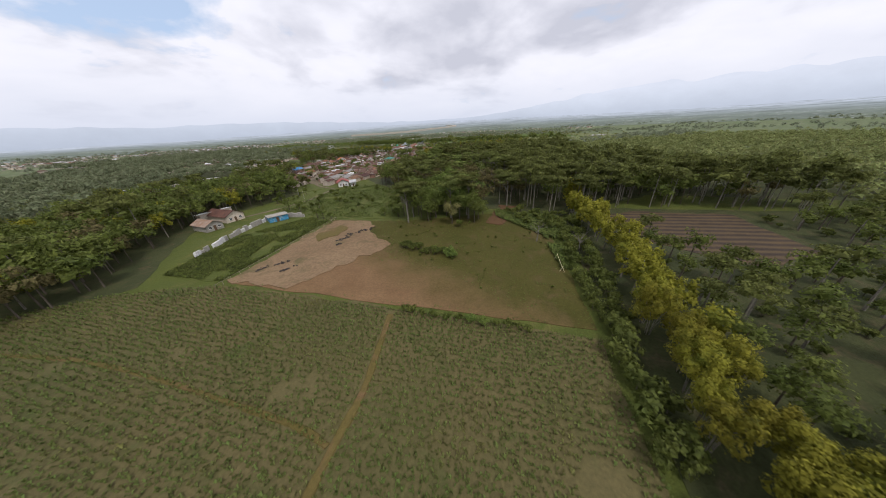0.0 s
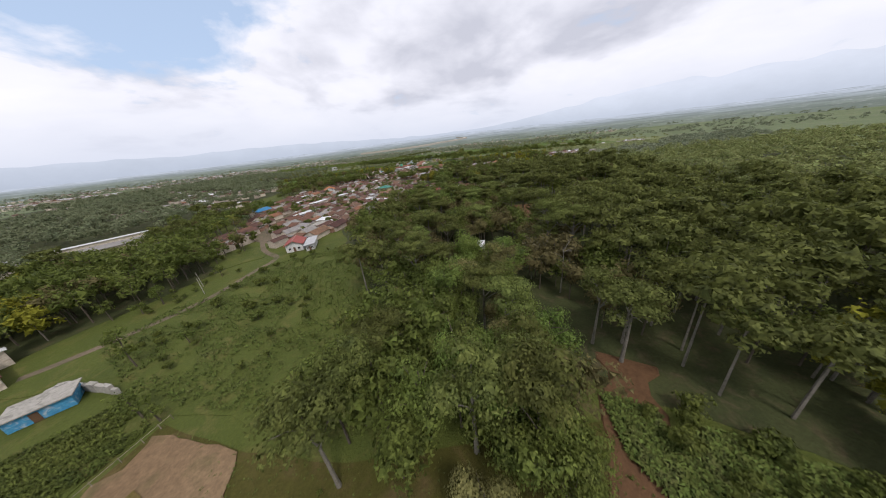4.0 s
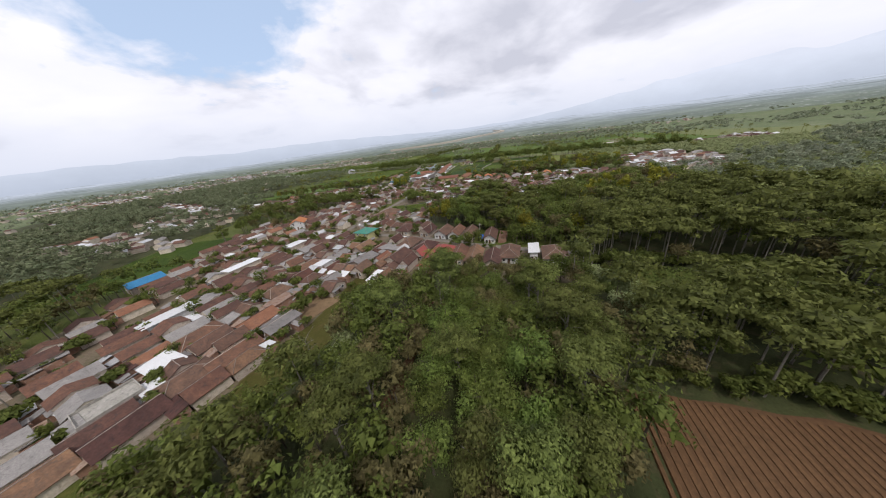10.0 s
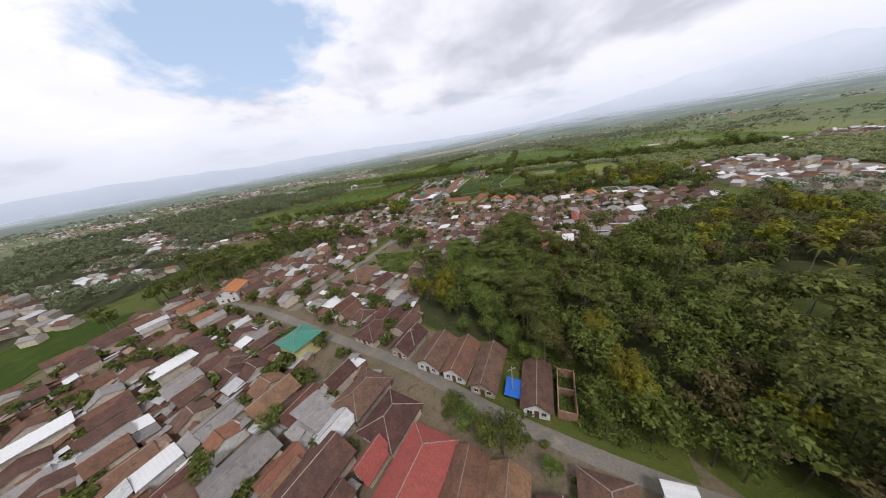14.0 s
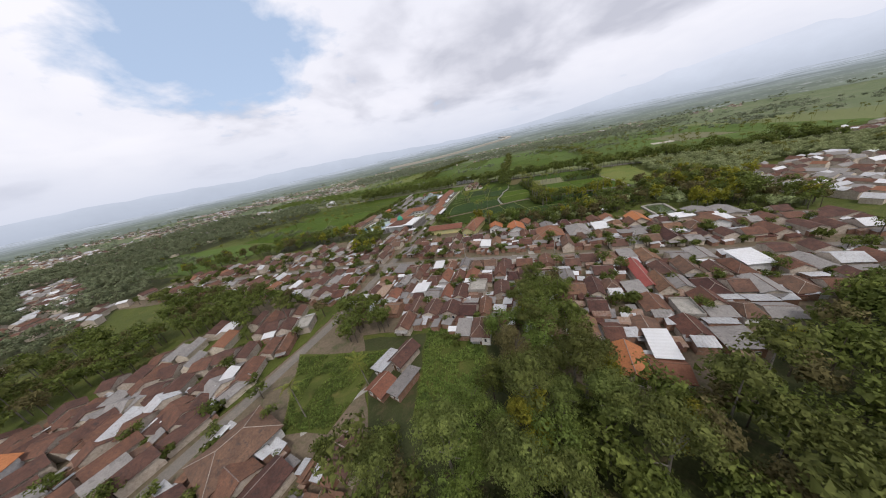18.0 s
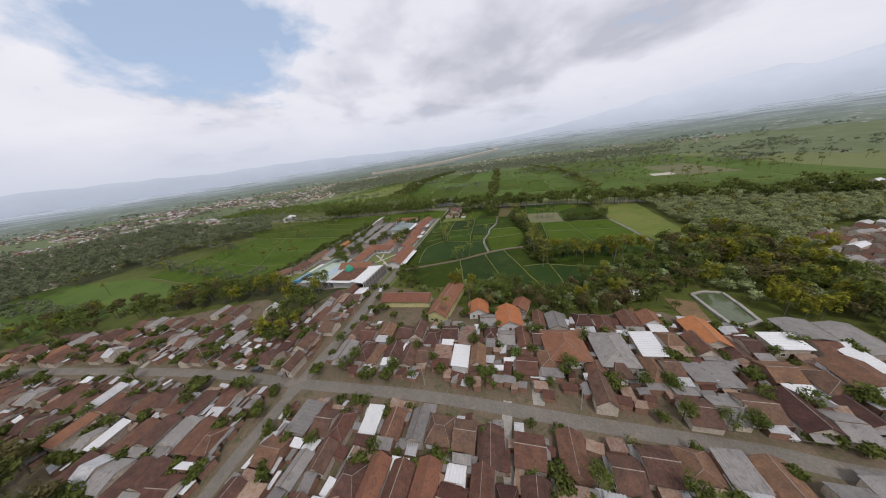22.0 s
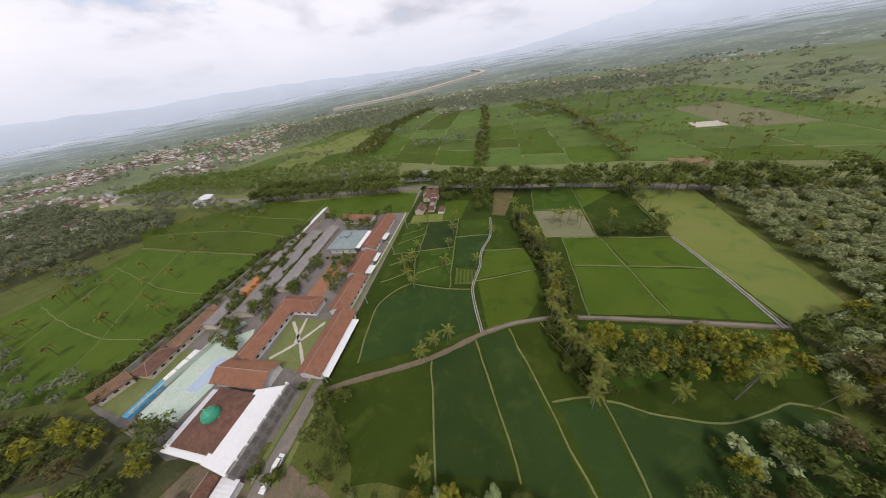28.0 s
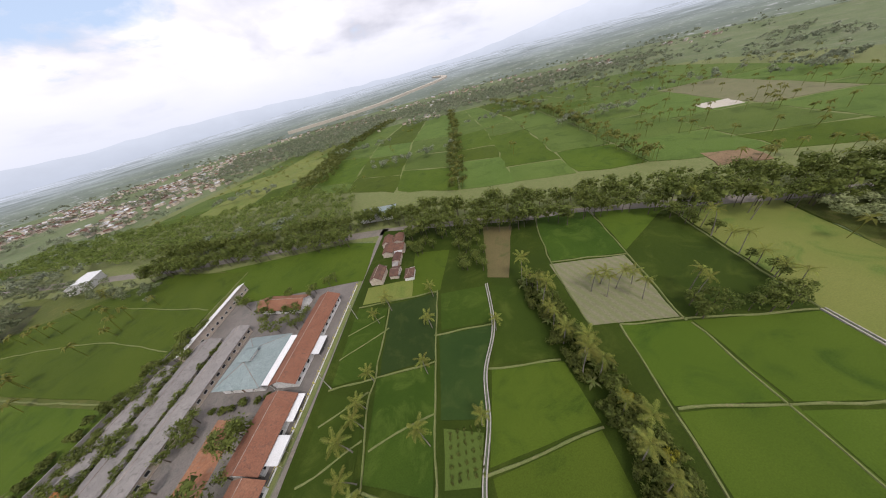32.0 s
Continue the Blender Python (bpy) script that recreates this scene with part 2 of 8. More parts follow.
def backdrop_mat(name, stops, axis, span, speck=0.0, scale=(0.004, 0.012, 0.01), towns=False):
    """Plain distance, with the haze of moist air painted in as a glowing colour ramp. stops: colours along the span."""
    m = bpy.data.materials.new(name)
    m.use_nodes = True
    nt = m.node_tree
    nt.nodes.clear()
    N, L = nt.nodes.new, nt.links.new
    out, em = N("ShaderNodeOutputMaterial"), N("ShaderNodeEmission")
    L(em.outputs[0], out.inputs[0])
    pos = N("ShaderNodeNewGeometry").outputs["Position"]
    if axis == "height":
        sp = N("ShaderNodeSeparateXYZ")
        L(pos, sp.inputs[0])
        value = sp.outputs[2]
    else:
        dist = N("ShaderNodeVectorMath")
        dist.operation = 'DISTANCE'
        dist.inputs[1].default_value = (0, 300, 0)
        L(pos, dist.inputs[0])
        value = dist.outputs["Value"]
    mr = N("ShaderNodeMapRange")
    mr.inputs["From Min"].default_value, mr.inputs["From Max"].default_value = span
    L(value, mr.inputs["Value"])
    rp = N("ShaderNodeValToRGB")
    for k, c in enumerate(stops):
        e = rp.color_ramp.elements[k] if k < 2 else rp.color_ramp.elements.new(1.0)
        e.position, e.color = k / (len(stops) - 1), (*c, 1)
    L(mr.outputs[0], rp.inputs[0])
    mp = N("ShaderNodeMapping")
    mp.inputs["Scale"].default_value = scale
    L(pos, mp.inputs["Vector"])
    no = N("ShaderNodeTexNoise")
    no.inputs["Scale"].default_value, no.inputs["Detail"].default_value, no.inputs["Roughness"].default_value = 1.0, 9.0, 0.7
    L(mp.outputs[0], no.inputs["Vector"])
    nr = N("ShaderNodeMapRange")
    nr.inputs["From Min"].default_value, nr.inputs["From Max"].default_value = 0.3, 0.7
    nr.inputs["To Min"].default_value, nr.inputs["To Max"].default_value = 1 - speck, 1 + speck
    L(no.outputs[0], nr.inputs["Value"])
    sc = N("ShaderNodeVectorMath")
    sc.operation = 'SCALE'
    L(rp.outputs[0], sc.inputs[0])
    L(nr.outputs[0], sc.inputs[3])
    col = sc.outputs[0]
    if towns:
        # clusters of pale roofs, and long dark bands of wood
        for size, low_, high, colour, amount in (((0.045, 0.05, 0.05), 0.60, 0.66, (0.52, 0.52, 0.54), 0.45), ((0.004, 0.008, 0.01), 0.50, 0.58, (0.15, 0.18, 0.165), 0.45)):
            m2, n2, r2, mx = N("ShaderNodeMapping"), N("ShaderNodeTexNoise"), N("ShaderNodeMapRange"), N("ShaderNodeMix")
            m2.inputs["Scale"].default_value = size
            L(pos, m2.inputs["Vector"])
            n2.inputs["Scale"].default_value, n2.inputs["Detail"].default_value = 1.0, 4.0
            L(m2.outputs[0], n2.inputs["Vector"])
            r2.inputs["From Min"].default_value, r2.inputs["From Max"].default_value, r2.inputs["To Max"].default_value = low_, high, amount
            L(n2.outputs[0], r2.inputs["Value"])
            mx.data_type = 'RGBA'
            L(r2.outputs[0], mx.inputs[0])
            L(col, mx.inputs[6])
            mx.inputs[7].default_value = (*colour, 1)
            col = mx.outputs[2]
    L(col, em.inputs[0])
    return m


M = {}
# land is paler and bluer than grass: some distance haze in its colour
M["land"] = mat("far_land", (0.093, 0.129, 0.055), (0.147, 0.178, 0.083), (0.185, 0.190, 0.123), 0.012, 0.5, bump=0.3, bump_scale=0.6)
M["grass"] = mat("meadow_grass", (0.063, 0.084, 0.016), (0.099, 0.118, 0.023), (0.136, 0.128, 0.038), 0.07, 2.5, bump=0.25, bump_scale=2.5)
M["floor"] = mat("forest_floor", (0.035, 0.046, 0.016), (0.065, 0.072, 0.026), (0.095, 0.075, 0.04), 0.12, 2.0, bump=0.2, bump_scale=2)
M["yard"] = mat("packed_earth_yard", (0.122, 0.104, 0.066), (0.194, 0.146, 0.104), (0.072, 0.088, 0.032), 0.12, 1.6, bump=0.05, bump_scale=4)
M["plot"] = mat("scraped_plot", (0.058, 0.059, 0.012), (0.085, 0.076, 0.020), (0.106, 0.078, 0.033), 0.07, 2.2, bump=0.12, bump_scale=4, spec=0.1,
                front=(0.75, 0.66, -40.0, 8.0, 18.0, (0.155, 0.092, 0.046), (0.205, 0.128, 0.066)))
M["blades"] = mat("grass_blades", (0.081, 0.113, 0.023), (0.119, 0.149, 0.034), (0.136, 0.147, 0.050), 0.1, 2.0, island=0.3)
M["dirt"] = mat("bare_dry_earth", (0.17, 0.11, 0.06), (0.24, 0.165, 0.095), (0.12, 0.10, 0.045), 0.06, 1.4, bump=0.08, bump_scale=3)
M["plot_grass"] = mat("thin_plot_grass", (0.103, 0.085, 0.021), (0.143, 0.108, 0.036), (0.164, 0.104, 0.050), 0.08, 2.2, bump=0.12, bump_scale=4)
M["crop_soil"] = mat("crop_field_soil", (0.094, 0.089, 0.033), (0.138, 0.111, 0.049), (0.078, 0.089, 0.027), 0.05, 2.2, bump=0.1, bump_scale=3)
M["plough"] = mat("ploughed_soil", (0.099, 0.054, 0.027), (0.133, 0.072, 0.035), None, 0.06, 1.5, bump=0.12, bump_scale=3)
M["furrow"] = mat("turned_soil", (0.118, 0.065, 0.031), (0.164, 0.090, 0.043), (0.096, 0.056, 0.028), 0.1, 2.0, bump=0.12, bump_scale=3)
M["burnt"] = mat("burnt_stubble", (0.027, 0.020, 0.018), (0.056, 0.042, 0.033), (0.083, 0.056, 0.031), 0.14, 1.5, stripes=(108, 3.2, (0.13, 0.09, 0.042), 0.5))
M["rice"] = mat("young_rice", (0.026, 0.050, 0.006), (0.047, 0.077, 0.009), (0.064, 0.095, 0.014), 0.035, 3.5, spec=0.08, bump=0.12, bump_scale=5, vary=0.22)
M["rice_deep"] = mat("flooded_deep_green_rice", (0.017, 0.037, 0.007), (0.031, 0.055, 0.010), (0.044, 0.066, 0.014), 0.04, 3.5, spec=0.12, bump=0.12, bump_scale=5, vary=0.2)
M["rice_b"] = mat("bright_rice", (0.051, 0.084, 0.008), (0.075, 0.110, 0.012), (0.037, 0.066, 0.008), 0.03, 3.5, spec=0.08, bump=0.12, bump_scale=5, vary=0.15)
M["rice_light"] = mat("sunlit_young_rice", (0.070, 0.113, 0.021), (0.103, 0.148, 0.033), (0.055, 0.091, 0.017), 0.02, 3.0, spec=0.08, bump=0.1, bump_scale=5, vary=0.12)
M["ripe"] = mat("yellowing_rice", (0.123, 0.161, 0.030), (0.172, 0.184, 0.047), (0.090, 0.143, 0.025), 0.03, 3.0, bump=0.1, bump_scale=5)
M["stubble"] = mat("stubble_field", (0.136, 0.132, 0.068), (0.184, 0.164, 0.096), (0.104, 0.120, 0.048), 0.05, 2.0, stripes=(20, 2.2, (0.11, 0.13, 0.05), 0.5))
M["bund"] = mat("grassy_bund", (0.12, 0.15, 0.045), (0.165, 0.185, 0.07), (0.20, 0.18, 0.09), 0.25, 3.0)
M["asphalt"] = mat("worn_asphalt", (0.16, 0.147, 0.128), (0.215, 0.195, 0.168), (0.25, 0.215, 0.175), 0.12, 3.0, bump=0.02)
M["concrete"] = mat("weathered_concrete", (0.30, 0.285, 0.25), (0.42, 0.40, 0.36), (0.20, 0.195, 0.17), 0.35, 3.0)
M["paving"] = mat("paved_yard", (0.152, 0.137, 0.127), (0.205, 0.186, 0.170), (0.122, 0.124, 0.114), 0.10, 2.5)
M["redcourt"] = mat("red_sports_ground", (0.27, 0.125, 0.07), (0.34, 0.17, 0.10), (0.22, 0.15, 0.11), 0.15, 2.0)
M["tile_dark"] = mat("dark_clay_tiles", (0.071, 0.043, 0.036), (0.165, 0.089, 0.065), (0.064, 0.050, 0.046), 0.45, 2.6, vary=0.34, bump=0.05, bump_scale=5)
M["tile_brown"] = mat("brown_clay_tiles", (0.100, 0.058, 0.044), (0.219, 0.112, 0.071), (0.087, 0.063, 0.054), 0.45, 2.6, vary=0.32, bump=0.05, bump_scale=5)
M["tile_red"] = mat("red_clay_tiles", (0.197, 0.085, 0.053), (0.254, 0.123, 0.078), (0.139, 0.076, 0.057), 0.3, 2.6, vary=0.12, bump=0.05, bump_scale=5)
M["tile_orange"] = mat("new_orange_tiles", (0.38, 0.145, 0.062), (0.45, 0.18, 0.08), (0.28, 0.12, 0.065), 0.4, 2.6, vary=0.1, bump=0.04, bump_scale=5)
M["red_metal"] = mat("red_painted_roof", (0.27, 0.065, 0.055), (0.33, 0.09, 0.075), (0.23, 0.075, 0.06), 0.3, 3.0, rough=0.6)
M["asbestos"] = mat("grey_cement_sheets", (0.198, 0.188, 0.180), (0.278, 0.261, 0.248), (0.140, 0.131, 0.124), 0.35, 5.0, vary=0.22)
M["zinc"] = mat("pale_zinc_sheets", (0.399, 0.408, 0.418), (0.551, 0.560, 0.570), (0.314, 0.285, 0.257), 0.5, 5.0, rough=0.5, vary=0.2)
M["white_roof"] = mat("white_metal_roof", (0.650, 0.658, 0.665), (0.685, 0.694, 0.702), (0.615, 0.615, 0.612), 0.2, 7.0, rough=0.5, vary=0.08)
M["rust"] = mat("rusty_sheets", (0.24, 0.13, 0.075), (0.33, 0.27, 0.23), (0.16, 0.08, 0.05), 0.6, 2.5, vary=0.2)
M["blue_roof"] = mat("blue_sheet_roof", (0.03, 0.17, 0.34), (0.045, 0.21, 0.40), None, 0.5, 3.0, rough=0.5)
M["green_roof"] = mat("grey_green_roof", (0.20, 0.255, 0.255), (0.25, 0.305, 0.305), (0.17, 0.215, 0.215), 0.2, 2.5, rough=0.6)
M["teal_roof"] = mat("dark_green_roof", (0.05, 0.20, 0.15), (0.07, 0.25, 0.19), None, 0.3, 2.5, rough=0.6)
M["wall"] = mat("pale_plaster", (0.478, 0.413, 0.334), (0.624, 0.547, 0.458), (0.343, 0.288, 0.229), 0.3, 2.0, vary=0.25)
M["wall_white"] = mat("white_plaster", (0.665, 0.665, 0.646), (0.760, 0.760, 0.741), (0.522, 0.503, 0.475), 0.3, 2.0, vary=0.1)
M["wall_yellow"] = mat("yellow_green_plaster", (0.56, 0.52, 0.24), (0.64, 0.58, 0.30), (0.42, 0.50, 0.30), 0.2, 2.0)
M["wall_brick"] = mat("bare_brick_wall", (0.27, 0.15, 0.10), (0.34, 0.20, 0.14), (0.36, 0.32, 0.28), 0.4, 2.0)
M["ridge"] = mat("pale_ridge_mortar", (0.27, 0.225, 0.19), (0.40, 0.345, 0.30), (0.17, 0.12, 0.095), 0.5, 3.0, vary=0.3)
M["ridge_dark"] = mat("clay_ridge_tiles", (0.13, 0.075, 0.055), (0.20, 0.12, 0.09), (0.09, 0.06, 0.05), 0.5, 3.0, vary=0.35)
M["dark"] = mat("dark_window_glass", (0.03, 0.033, 0.038), (0.05, 0.053, 0.058), None, 0.5, 2.0, rough=0.15, spec=0.5)
M["door"] = mat("brown_wooden_door", (0.10, 0.06, 0.035), (0.15, 0.09, 0.05), None, 0.8, 6.0, rough=0.6)
M["bark"] = mat("pale_bark", (0.16, 0.148, 0.12), (0.25, 0.23, 0.195), (0.10, 0.09, 0.07), 0.8, 4.0)
M["bark_dark"] = mat("brown_bark", (0.085, 0.07, 0.055), (0.13, 0.11, 0.085), None, 0.8, 4.0)
M["leaf_a"] = mat("feathery_leaves", (0.121, 0.147, 0.038), (0.206, 0.231, 0.063), (0.055, 0.073, 0.022), 0.12, 1.0, vary=0.28, island=0.35, rough=0.75, leaf=True)
M["leaf_b"] = mat("broad_leaves", (0.110, 0.159, 0.033), (0.209, 0.250, 0.057), (0.052, 0.077, 0.020), 0.14, 1.2, vary=0.32, island=0.35, rough=0.7, leaf=True)
M["leaf_olive"] = mat("dry_olive_leaves", (0.166, 0.157, 0.056), (0.254, 0.225, 0.095), (0.076, 0.075, 0.027), 0.14, 1.2, vary=0.28, island=0.3, leaf=True)
M["leaf_bamboo"] = mat("yellow_bamboo_leaves", (0.216, 0.212, 0.024), (0.290, 0.268, 0.035), (0.136, 0.158, 0.024), 0.12, 0.9, vary=0.2, island=0.35, leaf=True)
M["leaf_grey"] = mat("grey_green_leaves", (0.312, 0.371, 0.168), (0.419, 0.471, 0.230), (0.251, 0.305, 0.125), 0.06, 1.2, vary=0.15, island=0.35, leaf=True)
# Far leaves: distance haze is painted in as paler, greyer greens.
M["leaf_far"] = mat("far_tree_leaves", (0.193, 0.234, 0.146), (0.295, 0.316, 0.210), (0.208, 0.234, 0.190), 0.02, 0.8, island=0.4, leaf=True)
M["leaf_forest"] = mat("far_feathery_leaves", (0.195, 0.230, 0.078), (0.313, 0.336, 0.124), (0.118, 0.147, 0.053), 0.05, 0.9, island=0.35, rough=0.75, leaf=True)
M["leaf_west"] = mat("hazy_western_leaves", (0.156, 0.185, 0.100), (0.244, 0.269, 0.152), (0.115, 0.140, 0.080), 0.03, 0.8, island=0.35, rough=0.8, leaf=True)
M["palm"] = mat("palm_fronds", (0.170, 0.200, 0.036), (0.260, 0.262, 0.055), (0.115, 0.150, 0.030), 0.3, 2.0, vary=0.25, rough=0.6, leaf=True)
M["banana"] = mat("banana_leaves", (0.11, 0.155, 0.035), (0.17, 0.20, 0.06), (0.22, 0.20, 0.09), 0.4, 2.0, vary=0.2, rough=0.55, leaf=True)
M["crop"] = mat("crop_leaves", (0.108, 0.152, 0.037), (0.164, 0.192, 0.055), (0.202, 0.186, 0.064), 0.06, 2.0, island=0.4, leaf=True)
M["water"] = mat("murky_pond_water", (0.075, 0.10, 0.045), (0.09, 0.115, 0.055), None, 0.1, 0.6, rough=0.12, spec=0.5)
M["tarp"] = mat("blue_tarpaulin", (0.02, 0.11, 0.45), (0.03, 0.14, 0.52), None, 0.8, 3.0, rough=0.5)
M["dome"] = mat("green_dome_paint", (0.04, 0.27, 0.17), (0.06, 0.33, 0.21), None, 0.6, 3.0, rough=0.35)
M["dome_band"] = mat("cream_dome_band", (0.70, 0.62, 0.38), (0.75, 0.68, 0.44), None, 0.6, 3.0, rough=0.5)
M["blue_wall"] = mat("blue_painted_wall", (0.05, 0.24, 0.42), (0.08, 0.30, 0.48), (0.45, 0.48, 0.50), 0.4, 2.0)
M["court_green"] = mat("pale_green_court", (0.40, 0.50, 0.42), (0.47, 0.55, 0.47), (0.52, 0.53, 0.50), 0.12, 2.0)
M["court_line"] = mat("court_paint", (0.35, 0.45, 0.58), (0.42, 0.50, 0.60), None, 0.4, 3.0)
M["gravel"] = mat("pale_walk", (0.42, 0.39, 0.33), (0.52, 0.48, 0.41), None, 0.5, 4.0)
M["car_white"] = mat("white_car_paint", (0.72, 0.72, 0.72), (0.76, 0.76, 0.76), None, 0.5, 2.0, rough=0.25, spec=0.5)
M["car_dark"] = mat("dark_car_paint", (0.05, 0.055, 0.065), (0.07, 0.075, 0.085), None, 0.5, 2.0, rough=0.25, spec=0.5)
M["tyre"] = mat("black_rubber", (0.02, 0.02, 0.02), (0.03, 0.03, 0.03), None, 0.5, 3.0)
M["ash"] = mat("black_ash", (0.035, 0.030, 0.027), (0.06, 0.052, 0.045), None, 0.6, 2.0)
M["grey_field"] = mat("dry_grey_field", (0.162, 0.160, 0.092), (0.204, 0.188, 0.120), None, 0.06, 2.0, stripes=(-15, 3.0, (0.111, 0.132, 0.048), 0.55))
M["green_fence"] = mat("yellow_painted_fence", (0.50, 0.44, 0.10), (0.55, 0.50, 0.16), (0.22, 0.36, 0.18), 1.2, 3.0)


# ---------------------------------------------------------------- mesh helpers
class Buf:
    """Collects the vertices and faces of one mesh."""

    def __init__(self):
        self.v, self.f = [], []

    def add(self, verts, faces):
        k = len(self.v)
        self.v += [tuple(p) for p in verts]
        self.f += [tuple(k + i for i in q) for q in faces]
        return self

    def box(self, x0, y0, z0, x1, y1, z1):
        return self.add([(x0, y0, z0), (x1, y0, z0), (x1, y1, z0), (x0, y1, z0), (x0, y0, z1), (x1, y0, z1), (x1, y1, z1), (x0, y1, z1)],
                        [(3, 2, 1, 0), (4, 5, 6, 7), (0, 1, 5, 4), (1, 2, 6, 5), (2, 3, 7, 6), (3, 0, 4, 7)])

    def slab(self, ring, thick):
        """A flat or tilted polygon with thickness below it."""
        n = len(ring)
        low_ = [(x, y, z - thick) for x, y, z in ring]
        return self.add(list(ring) + low_, [tuple(range(n)), tuple(range(2 * n - 1, n - 1, -1))] +
                        [(i, i + n, (i + 1) % n + n, (i + 1) % n) for i in range(n)])

    def tube(self, points, radii, n=6):
        rings = []
        for i, (p, r) in enumerate(zip(points, radii)):
            a = Vector(points[min(i + 1, len(points) - 1)]) - Vector(points[max(i - 1, 0)])
            q = a.to_track_quat('Z', 'Y')
            rings.append([tuple(Vector(p) + q @ Vector((r * math.cos(t), r * math.sin(t), 0))) for t in (2 * math.pi * k / n for k in range(n))])
        k = len(self.v)
        for ring in rings:
            self.v += ring
        for i in range(len(rings) - 1):
            for j in range(n):
                self.f.append((k + i * n + j, k + i * n + (j + 1) % n, k + (i + 1) * n + (j + 1) % n, k + (i + 1) * n + j))
        self.f.append(tuple(k + (len(rings) - 1) * n + j for j in range(n)))
        self.f.append(tuple(k + j for j in reversed(range(n))))
        return self

    def mesh(self, name, material):
        me = bpy.data.meshes.new(name)
        me.from_pydata(self.v, [], self.f)
        me.materials.append(material)
        return me


def np_mesh(name, V, F, material, soft=None):
    """A large mesh of equal-sided faces from arrays; soft: the normals that its points are shaded by."""
    me = bpy.data.meshes.new(name)
    nv, (nf, k) = len(V), F.shape
    me.vertices.add(nv)
    me.vertices.foreach_set("co", np.ascontiguousarray(V, dtype=np.float32).ravel())
    me.loops.add(nf * k)
    me.loops.foreach_set("vertex_index", np.ascontiguousarray(F, dtype=np.int32).ravel())
    me.polygons.add(nf)
    me.polygons.foreach_set("loop_start", np.arange(0, nf * k, k, dtype=np.int32))
    me.update(calc_edges=True)
    me.materials.append(material)
    if soft is not None:
        at = me.attributes.new("custom_normal", 'FLOAT_VECTOR', 'POINT')
        at.data.foreach_set("vector", np.ascontiguousarray(soft, dtype=np.float32).ravel())
    return me


def part(name, buf, material, parent, label=""):
    ob = new(name, buf.mesh(name, material) if isinstance(buf, Buf) else buf)
    ob.parent = parent
    if label:
        ob["label"] = label
    return ob


def root(name, label, category, group="", kind=""):
    return tagged(new(name), label, category, group, kind)


def inside(x, y, poly):
    hit = False
    for (x0, y0), (x1, y1) in zip(poly, poly[1:] + poly[:1]):
        if (y0 > y) != (y1 > y) and x < (x1 - x0) * (y - y0) / (y1 - y0) + x0:
            hit = not hit
    return hit


def near_line(x, y, line):
    best = 1e9
    for (x0, y0), (x1, y1) in zip(line, line[1:]):
        dx, dy = x1 - x0, y1 - y0
        u = max(0, min(1, ((x - x0) * dx + (y - y0) * dy) / (dx * dx + dy * dy)))
        best = min(best, math.hypot(x - x0 - u * dx, y - y0 - u * dy))
    return best


def smooth_line(points, step=4.0):
    """Points along a gently curved line through the given ones."""
    out = []
    P = [points[0]] + list(points) + [points[-1]]
    for i in range(1, len(P) - 2):
        p0, p1, p2, p3 = (Vector(p) for p in P[i - 1:i + 3])
        n = max(2, int((p2 - p1).length / step))
        for k in range(n):
            t = k / n
            q = 0.5 * (2 * p1 + (p2 - p0) * t + (2 * p0 - 5 * p1 + 4 * p2 - p3) * t * t + (3 * p1 - p0 - 3 * p2 + p3) * t ** 3)
            out.append((q.x, q.y))
    return out + [tuple(points[-1])]


def ribbon(points, width, top, base=-0.05, crown=0.0, step=4.0, wobble=0.0, seed=1):
    """A raised strip along a line: a road, a wall or a bank between fields."""
    rng = random.Random(seed)
    line = smooth_line(points, step)
    b = Buf()
    n = len(line)
    for i, (x, y) in enumerate(line):
        x0, y0 = line[max(i - 1, 0)]
        x1, y1 = line[min(i + 1, n - 1)]
        d = math.hypot(x1 - x0, y1 - y0) or 1
        nx, ny = -(y1 - y0) / d, (x1 - x0) / d
        w = width / 2 * (1 + wobble * rng.uniform(-1, 1))
        e = w + (top - base) * crown
        b.v += [(x + nx * e, y + ny * e, base), (x + nx * w, y + ny * w, top), (x - nx * w, y - ny * w, top), (x - nx * e, y - ny * e, base)]
    for i in range(n - 1):
        k = 4 * i
        b.f += [(k + j, k + 4 + j, k + 5 + j, k + 1 + j) for j in range(3)]
    b.f += [(0, 1, 2, 3), (4 * n - 1, 4 * n - 2, 4 * n - 3, 4 * n - 4)]
    return b


LAYER = [0]                                   # keeps neighbouring patches at slightly different heights


def patch(poly, top, thick=0.3, wobble=0.0, seed=0, step=5.0):
    """A piece of ground with a slightly uneven outline."""
    rng = random.Random(seed)
    ring = []
    LAYER[0] += 1
    top += 0.0045 * (LAYER[0] % 24)
    for (x0, y0), (x1, y1) in zip(poly, poly[1:] + poly[:1]):
        n = max(1, int(math.hypot(x1 - x0, y1 - y0) / step)) if wobble else 1
        for k in range(n):
            ring.append((x0 + (x1 - x0) * k / n + rng.uniform(-wobble, wobble), y0 + (y1 - y0) * k / n + rng.uniform(-wobble, wobble), top))
    area = sum(a[0] * c[1] - c[0] * a[1] for a, c in zip(ring, ring[1:] + ring[:1]))
    if area < 0:
        ring.reverse()
    return Buf().slab(ring, thick)


def setting(name, buf, material, label, category):
    return tagged(new(name, buf.mesh(name, material) if isinstance(buf, Buf) else buf), label, category, "", "structure")


